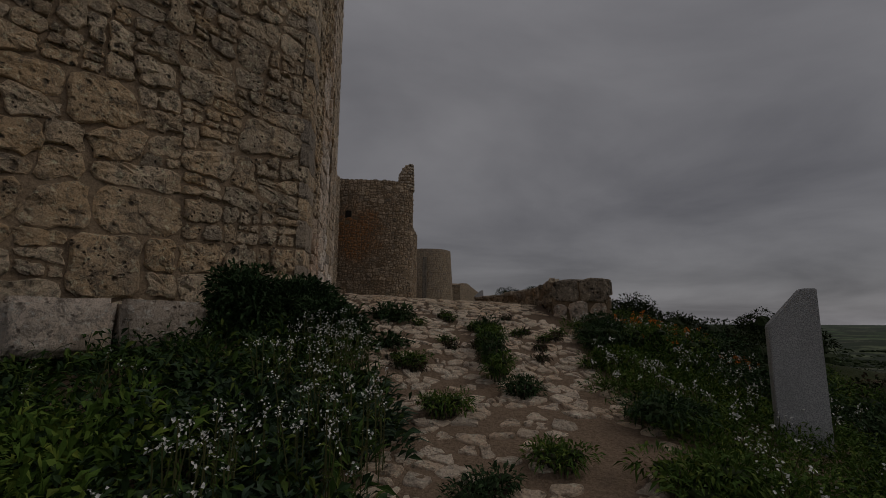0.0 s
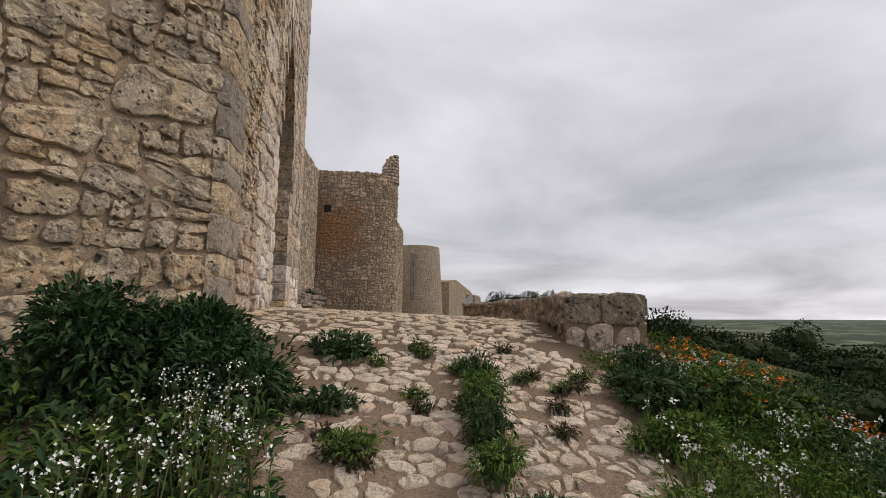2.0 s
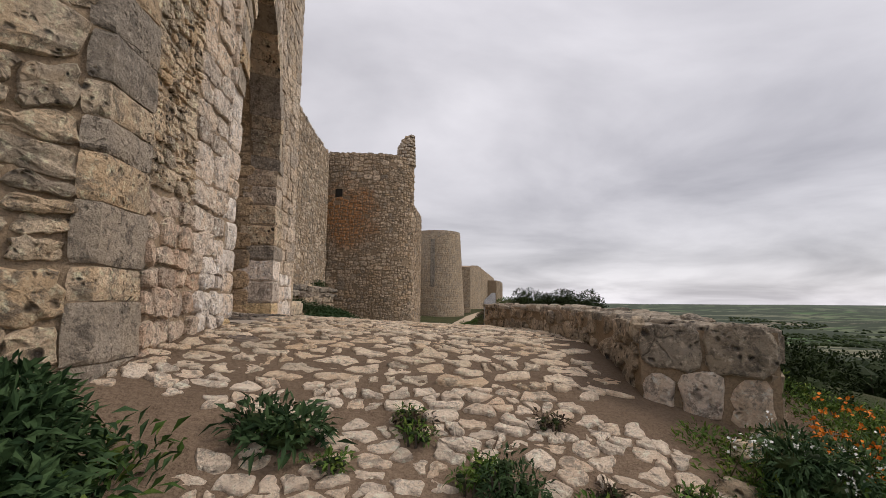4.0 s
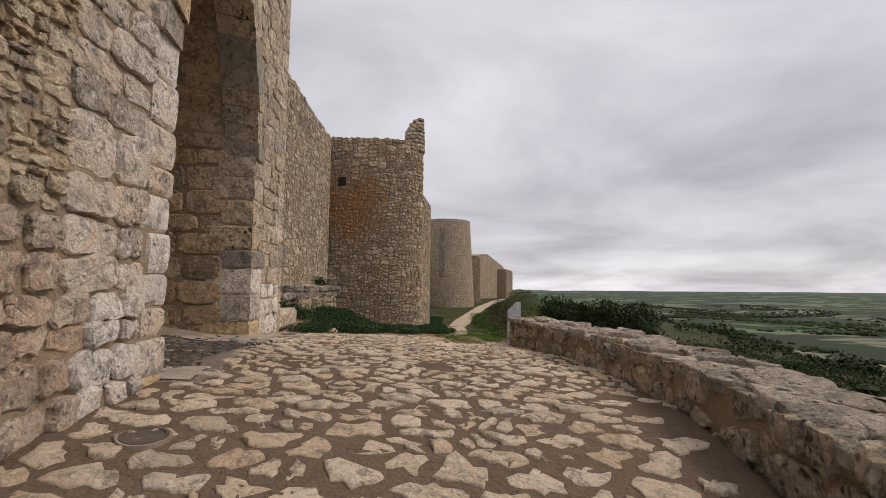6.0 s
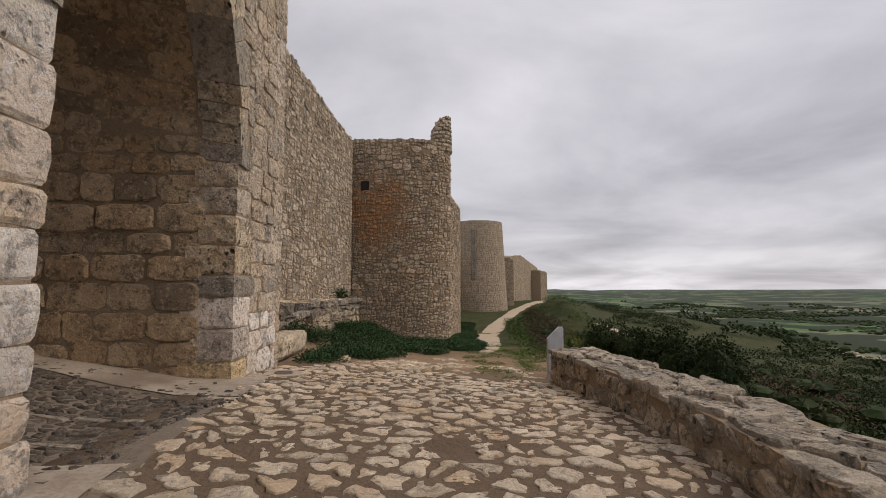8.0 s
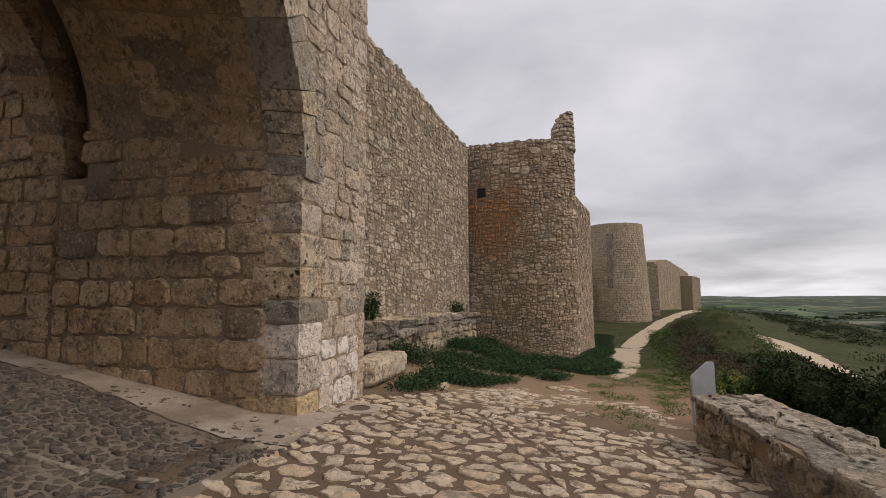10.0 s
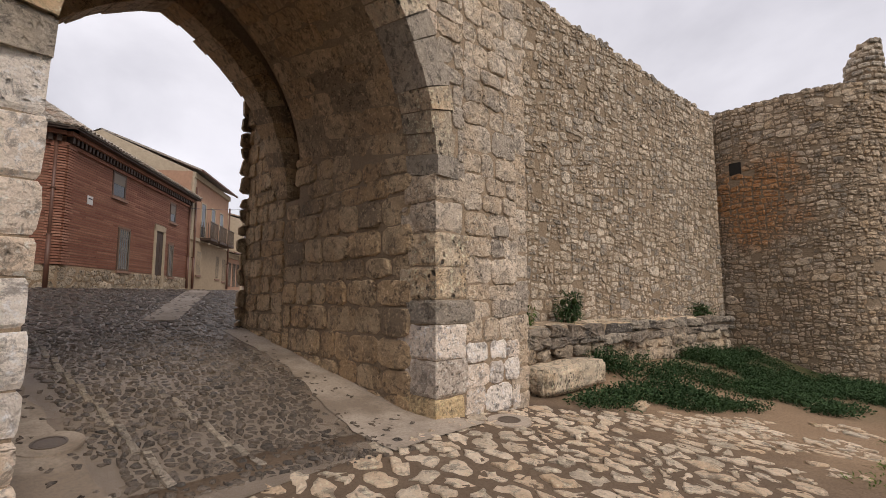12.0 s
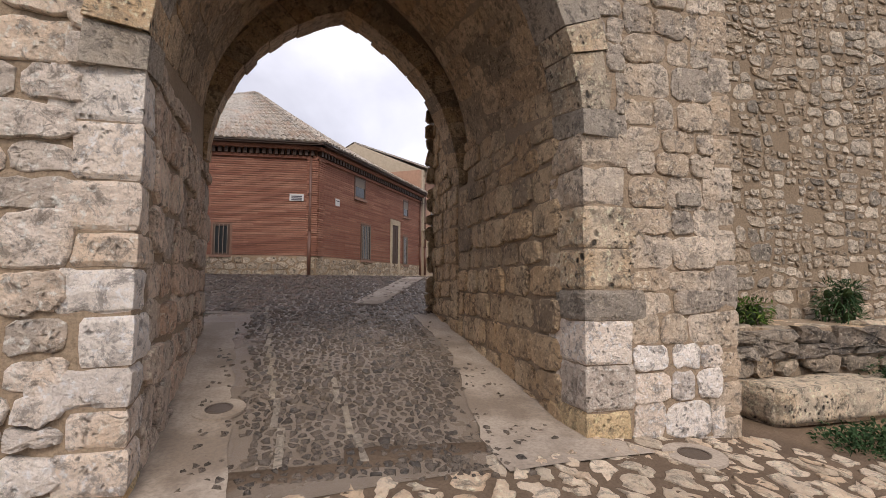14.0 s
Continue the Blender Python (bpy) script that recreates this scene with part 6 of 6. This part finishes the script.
def bush(name, c, radii, n, length, width, mat, label, seed, stems=True, extra=None):
    n = int(n * (2.2 if mat is G_SHRUB else 1.25))
    z = c[2] - radii[2]
    t = thing(name, (c[0], c[1], z), label, "bush")
    leaves_, cores = crown(c, radii, n, length, width, 11, seed, *((0.4, 0.32) if mat is G_SHRUB else (0.22, 0.42)))
    green("leaves", leaves_, mat, t)
    # dark solid lumps stand in for the shade between the leaves
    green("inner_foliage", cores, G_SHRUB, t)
    if extra:
        green("blossoms", crown(c, [r * 1.02 for r in radii], n // 6, length * 0.7, width, 11, seed)[0], extra, t)
    k = 9
    a = np.linspace(0, 2 * np.pi, k)
    p = np.stack([c[0] + 0.06 * np.cos(a), c[1] + 0.06 * np.sin(a), np.full(k, z - 0.05)], 1)
    q = np.stack([c[0] + radii[0] * 0.6 * np.cos(a), c[1] + radii[1] * 0.6 * np.sin(a), np.full(k, c[2] + radii[2] * 0.3)], 1)
    green("branch", [stalks(p, q, 0.012)], WOODY, t)


bush("thistle_bush", (-2.0, 6.35, 1.70), (0.62, 0.55, 0.42), 6000, 0.11, 0.034, G_DARK, "big dark green leafy bush against the tower foot", 1)
bush("thistle_bush", (-2.55, 6.05, 1.72), (0.45, 0.4, 0.42), 3400, 0.11, 0.034, G_DARK, "dark green leafy bush against the tower foot", 2)
bush("thistle_bush", (-1.55, 6.0, 1.46), (0.4, 0.4, 0.28), 2400, 0.10, 0.03, G_DARK, "low dark green leafy bush by the path", 3)
bush("leafy_plant", (-0.98, 7.3, 1.60), (0.36, 0.26, 0.16), 700, 0.12, 0.035, G_DARK, "low dark green plant between the cobbles", 4)
bush("leafy_plant", (-0.85, 6.2, 1.32), (0.22, 0.16, 0.10), 260, 0.10, 0.03, G_DARK, "small green plant between the cobbles", 5)
for i, (x, y, r, h) in enumerate(((0.36, 6.7, 0.16, 0.14), (0.33, 6.35, 0.15, 0.13), (0.30, 6.0, 0.17, 0.17), (0.28, 5.65, 0.17, 0.18), (0.25, 5.3, 0.15, 0.14), (-0.35, 4.4, 0.22, 0.1), (0.4, 4.9, 0.18, 0.1), (-0.6, 5.6, 0.18, 0.08), (0.35, 3.6, 0.2, 0.09), (-0.2, 3.2, 0.24, 0.1))):
    bush("weed_tuft", (x, y, ground_z(x, y) + h), (r, r, h * 0.85), 620, 0.06, 0.013, G_WEED if i % 3 else G_DARK, "green weed tuft growing between the cobbles", 20 + i)
for i in range(26):
    x, y = rng.uniform(-1.1, 1.4), rng.uniform(5.4, 7.5)
    bush("weed_tuft", (x, y, ground_z(x, y) + 0.045), (0.11, 0.09, 0.045), 90, 0.06, 0.016, G_WEED if i % 2 else G_BROWN, "tiny weed tuft between the cobbles", 50 + i)
for i, (x, y, r, h) in enumerate(((1.75, 6.3, 0.34, 0.2), (1.6, 5.6, 0.26, 0.15), (2.0, 6.9, 0.3, 0.2), (2.3, 6.4, 0.35, 0.22), (1.45, 4.3, 0.4, 0.12), (1.1, 3.2, 0.35, 0.14))):
    bush("leafy_plant", (x, y, ground_z(x, y) + h), (r, r, h * 0.8), 1300, 0.075, 0.018, G_WEED if i % 2 else G_DARK, "green leafy plant at the edge of the path", 90 + i)
# dark growth beside the granite slab
for i, (x, y, r, h, m) in enumerate(((3.0, 5.1, 0.55, 0.42, G_DARK), (2.75, 3.0, 0.42, 0.34, G_SHRUB), (3.35, 4.2, 0.55, 0.42, G_DARK), (2.55, 6.1, 0.4, 0.28, G_WEED), (3.1, 6.4, 0.5, 0.34, G_DARK), (3.9, 5.4, 0.6, 0.4, G_WEED), (4.2, 7.0, 0.6, 0.45, G_SHRUB))):
    bush("slope_bush", (x, y, ground_z(x, y) + h * 0.55), (r, r, h * 0.75), 2400, 0.06, 0.022, m, "dense leafy bush on the slope beside the path", 500 + i)
# shrubs past the parapet
bush("round_shrub", (3.4, 9.0, 1.42), (0.72, 0.62, 0.6), 3800, 0.06, 0.028, G_SHRUB, "dense dark round shrub beside the parapet end", 110)
for i, (x, y) in enumerate(((2.62, 16.9), (2.95, 16.2), (3.25, 15.5), (3.55, 14.85))):
    bush("hedge_shrub", (x, y, 2.12), (0.46, 0.5, 0.58), 2600, 0.06, 0.03, G_SHRUB, "dense dark evergreen shrub behind the parapet", 400 + i)
bush("hedge_shrub", (4.6, 13.2, 1.25), (0.8, 1.0, 0.6), 3200, 0.075, 0.035, G_SHRUB, "dark evergreen shrub behind the parapet", 112)
bush("yellow_shrub", (2.38, 18.2, 1.95), (0.3, 0.3, 0.34), 700, 0.06, 0.025, G_FRESH, "small yellow flowering shrub past the parapet", 113, True, G_YELLOW)
bush("slope_bush", (7.6, 11.7, 1.3), (0.5, 0.5, 0.62), 2400, 0.06, 0.035, G_SHRUB, "boxy dark bush on the slope", 114)
for i in range(110):
    x, y = rng.uniform(4.2, 19), rng.uniform(2, 34)
    if (x - 4) < rng.uniform(0, 6) and y < 18 and x < 5.0:
        continue
    r = rng.uniform(0.5, 1.0)
    bush("slope_shrub", (x, y, ground_z(x, y) + r * 0.35), (r, r, r * 0.45), 700, 0.09, 0.04, G_SHRUB if i % 3 else G_BROWN, "low dark scrub on the slope below the wall", 120 + i)

# growth at the foot of the wall and tower
def foot(x, y):
    lim = -2.9 + 0.38 * (y - 16.2) + 0.5 * noise.noise((x * 0.8, y * 0.8, 6))
    bare = noise.noise((x * 0.55 + 4, y * 0.55, 3))
    if y > 28.6 and x < -0.2:
        return False
    return x < min(lim, 0.6) and x > -4.5 and not (y < 18.9 and x < -3.3) and bare > -0.12


pts = field(3400, -4.5, 0.6, 16.6, 29.2, foot)
green("wall_foot_weeds", [clump(p, rng.uniform(0.14, 0.28), rng.uniform(0.08, 0.24) + 0.22 * smooth(-3.2, -4.2, p[0]), 40, 0.085, 0.03) for p in pts], G_DARK, None, "dark green weeds at the foot of the town wall", "weeds", "stuff")
pts = field(2600, -1.6, 0.7, 24, 56, lambda x, y: x < 0.25 + 0.012 * (y - 28) + 0.25 * noise.noise((x, y * 0.6, 8)) and (y > 42 or x > -0.85 + 0.02 * (y - 30)))
green("verge_grass", [clump(p, 0.2, 0.16, 30, 0.11, 0.024) for p in pts], G_DARK, None, "thick green grass between the tower and the footpath", "grass", "stuff")
pts = field(900, -1.2, 2.6, 15.8, 30, lambda x, y: x > 0.2 - 0.06 * (y - 16) and noise.noise((x * 0.9, y * 0.7, 12)) > -0.02)
green("grass_tufts", [clump(p, 0.16, 0.06, 30, 0.06, 0.013) for p in pts], G_WEED, None, "short green grass along the footpath", "grass", "stuff")
pts = field(1500, 1.6, 12, 18, 62, lambda x, y: x > 1.8 + 0.05 * (y - 18) and not (x < 1.1 + 0.1 * max(0, y - 40) + 1))
green("hill_grass", [clump(p, 0.4, 0.22, 26, 0.18, 0.035) for p in pts], G_MEADOW, None, "rough green grass on the hillside", "grass", "stuff")
pts = field(2600, 2.4, 9.5, 22, 54, lambda x, y: noise.noise((x * 0.2, y * 0.1, 5)) > -0.15 and x > 2.2 + 0.09 * (y - 18))
green("hill_brush", [clump(p, 0.45, 0.4, 34, 0.16, 0.03) for p in pts], G_BROWN, None, "brown bare brush covering the bank", "brush", "stuff")
bush("ledge_shrub", (-5.15, 19.4, 3.25), (0.26, 0.3, 0.34), 700, 0.14, 0.022, G_DARK, "tufted green shrub growing on the stone footing", 201)
bush("ledge_shrub", (-5.0, 17.5, 3.1), (0.25, 0.35, 0.2), 360, 0.12, 0.025, G_WEED, "small green plant growing on the stone footing", 202)
bush("ledge_shrub", (-5.0, 26.0, 3.05), (0.25, 0.5, 0.2), 360, 0.12, 0.025, G_DARK, "small green plant growing on the stone footing", 203)

# woods and rocks in the valley
def wood_ok(x, y):
    return noise.noise((x * 0.004, y * 0.006, 5)) + 0.5 * noise.noise((x * 0.02, y * 0.03, 6)) > rng.uniform(0.0, 0.12) and x > 45 + 0.05 * y


pts = field(11000, 45, 1000, 60, 1500, wood_ok)
near_by = np.hypot(pts[:, 0], pts[:, 1]) < 330
green("near_woods", [clump(p, rng.uniform(2.0, 3.6), rng.uniform(2.0, 3.6), 130, 0.9, 0.5) for p in pts[near_by]], G_SHRUB, None, "dark scrub oaks on the valley side", "woods", "stuff")
green("valley_woods", [lump(p, rng.uniform(2.2, 4.5), rng.uniform(2.0, 4.0), i) for i, p in enumerate(pts[~near_by])], G_SHRUB, None, "dark oak woods across the valley", "woods", "stuff")
pts = field(2200, 5, 80, 4, 170, lambda x, y: x > 16 + 0.13 * max(0, y - 14) and noise.noise((x * 0.05, y * 0.03, 8)) > -0.05)
green("hillside_scrub", [clump(p, rng.uniform(0.7, 1.6), rng.uniform(0.5, 1.1), 60, 0.3, 0.14) for p in pts], G_SHRUB, None, "dark scrub on the hillside", "scrub", "stuff")
pts = field(500, 60, 260, 180, 420, lambda x, y: abs(noise.noise((x * 0.008, y * 0.012, 9))) < 0.04)
green("rock_outcrops", [lump(p, rng.uniform(1.5, 4.5), rng.uniform(0.6, 1.8), i) for i, p in enumerate(pts)], STONE_FAR, None, "pale rock outcrops on the far slope", "rocks", "stuff")

cyp = thing("cypress_tree", (-62, 42, 4), "tall dark cypress tree behind the houses", "tree")
green("crown", crown((-62, 42, 9.5), (1.3, 1.3, 4.6), 2200, 0.5, 0.2, 14, 300)[0], G_SHRUB, cyp)
pipe("trunk", (-62, 42, 3.5), (-62, 42, 7.5), 0.2, WOODY, cyp)

# ---- footpaths past the tower ----
DUST = Mat("dusty_path", 0.95)
DUST = DUST.done(DUST.mix(DUST.noise(0.8, 6), (0.38, 0.29, 0.20), (0.48, 0.385, 0.28)), DUST.bump(DUST.noise(12, 6), 0.03))


def trail(name, line, width, label):
    vs, fs = [], []
    fine_ = []
    for (x0, y0, w0), (x1, y1, w1) in zip(line, line[1:]):
        fine_ += [(x0 + (x1 - x0) * i / 8, y0 + (y1 - y0) * i / 8, w0 + (w1 - w0) * i / 8) for i in range(8)]
    fine_.append(line[-1])
    for i, (x, y, w_) in enumerate(fine_):
        a, b = fine_[max(0, i - 1)], fine_[min(len(fine_) - 1, i + 1)]
        d = Vector((b[0] - a[0], b[1] - a[1])).normalized()
        for k in range(5):
            o = (k / 4 - 0.5) * w_ * width * (1 + 0.25 * noise.noise((i * 0.7, k, 1)))
            px, py = x + d.y * o, y - d.x * o
            vs.append((px, py, ground_z(px, py) + (0.03 if 0 < k < 4 else -0.02)))
    fs = [(i * 5 + j, i * 5 + j + 1, (i + 1) * 5 + j + 1, (i + 1) * 5 + j) for i in range(len(fine_) - 1) for j in range(4)]
    return setting(name, mesh_of(name, vs, fs, DUST, True), label, "footpath")


trail("road_footpath", [(0.5, 23, 0.08), (0.65, 26, 0.7), (0.8, 29, 1.0), (0.95, 36, 1.3), (1.2, 44, 1.4), (3.4, 58, 1.3), (6.2, 72, 1.2), (13.0, 100, 1.0), (18, 118, 1.0)], 1.6, "trodden dusty footpath along the town wall")
trail("road_track", [(14.8, 49, 1.0), (15.8, 56, 1.0), (17.2, 64, 1.0), (17.6, 72, 1.0), (16.0, 82, 0.8)], 4.4, "pale dirt track on the hillside")
# ---- stones and slabs standing about ----
def granite():
    a = Mat("grey_granite", 0.75)
    c = a.ramp(a.voronoi(120), (0.1, (0.20, 0.20, 0.21)), (0.5, (0.42, 0.42, 0.425)), (0.8, (0.56, 0.56, 0.555)))
    c = a.mix(a.ramp(a.noise(3, 5), (0.4, 0.0), (0.7, 0.4)), c, (0.22, 0.22, 0.215))
    return a.done(c, a.bump(a.noise(120, 4), 0.004, 0.8))


GRANITE = granite()


def stele(place, turn, width, low, high, thick, sunk, label):
    """An upright slab whose top slopes up to one side and is cut level near its end."""
    t = thing("stone_marker", place, label, "stone marker")
    out = [(0, -sunk), (width, -sunk), (width, high), (width * 0.72, high), (0, low)]
    bm = bmesh.new()
    lo = [bm.verts.new((u, 0, z)) for u, z in out]
    hi = [bm.verts.new((u, thick, z)) for u, z in out]
    bm.faces.new(lo), bm.faces.new(hi[::-1])
    n = len(out)
    for i in range(n):
        bm.faces.new((lo[(i + 1) % n], lo[i], hi[i], hi[(i + 1) % n]))
    bmesh.ops.bevel(bm, geom=bm.edges[:], offset=0.008, segments=2, affect="EDGES")
    bmesh.ops.transform(bm, matrix=Matrix.Translation(place) @ pose(0, 0, 0, 0, 0, turn), verts=bm.verts[:])
    part("slab", bm, GRANITE, t)


stele((2.20, 4.10, ground_z(2.3, 4.0)), -26, 0.34, 0.93, 1.22, 0.13, 0.25, "upright grey granite slab with a slanted top in the weeds")
stele((1.42, 16.35, ground_z(1.5, 16.3)), 12, 0.3, 0.72, 0.92, 0.07, 0.2, "small grey stone slab with a slanted top at the parapet end")


def rough_block(name, place, turn, size, material, label, category, seed, cuts=5, wob=0.03):
    """A worn stone block, with uneven faces and rounded edges."""
    bm = bmesh.new()
    box(bm, (-size[0] / 2, -size[1] / 2, 0), (size[0] / 2, size[1] / 2, size[2]))
    bmesh.ops.bevel(bm, geom=bm.edges[:], offset=0.05, segments=2, affect="EDGES")
    bmesh.ops.subdivide_edges(bm, edges=[e for e in bm.edges if e.calc_length() > 0.2], cuts=cuts, use_grid_fill=True)
    for v in bm.verts:
        v.co += Vector([wob * noise.noise(v.co * 3.1 + Vector((seed, k * 7, 0))) for k in range(3)])
    bmesh.ops.transform(bm, matrix=Matrix.Translation(place) @ pose(0, 0, 0, 0, 0, turn), verts=bm.verts[:])
    ob = new(name, mesh_bm(name, bm, material, True))
    return tagged(ob, label, category)


rough_block("stone_block", (-3.98, 17.45, ground_z(-3.9, 17.3) + 0.04), 4, (0.66, 2.0, 0.44), STONE_OLD, "long squared limestone block lying by the wall footing", "stone block", 3)
wall_dir = math.degrees(math.atan2(0.742, 0.67))
rough_block("stone_block", (-3.155, 5.435, 1.24), wall_dir, (0.76, 0.34, 0.5), STONE_ASHLAR, "pale squared limestone block set along the tower foot", "stone block", 5)
rough_block("stone_block", (-3.74, 4.86, 1.22), wall_dir, (0.8, 0.34, 0.52), STONE_ASHLAR, "pale squared limestone block set along the tower foot", "stone block", 6)
for i, (x, y, s) in enumerate(((2.55, 2.9, 0.3), (2.75, 2.55, 0.24), (1.95, 7.35, 0.22), (1.6, 6.9, 0.18), (-3.2, 19.4, 0.2), (-2.1, 20.6, 0.14), (-1.4, 22.0, 0.2), (-2.6, 17.5, 0.25), (-0.9, 19.6, 0.16), (0.7, 17.2, 0.2), (0.4, 18.0, 0.16))):
    rough_block("loose_stone", (x, y, ground_z(x, y) - 0.04), 40 * i, (s * 1.4, s, s * 0.55), STONE_OLD, "loose weathered limestone lying on the ground", "stone", 10 + i, 2, 0.05)
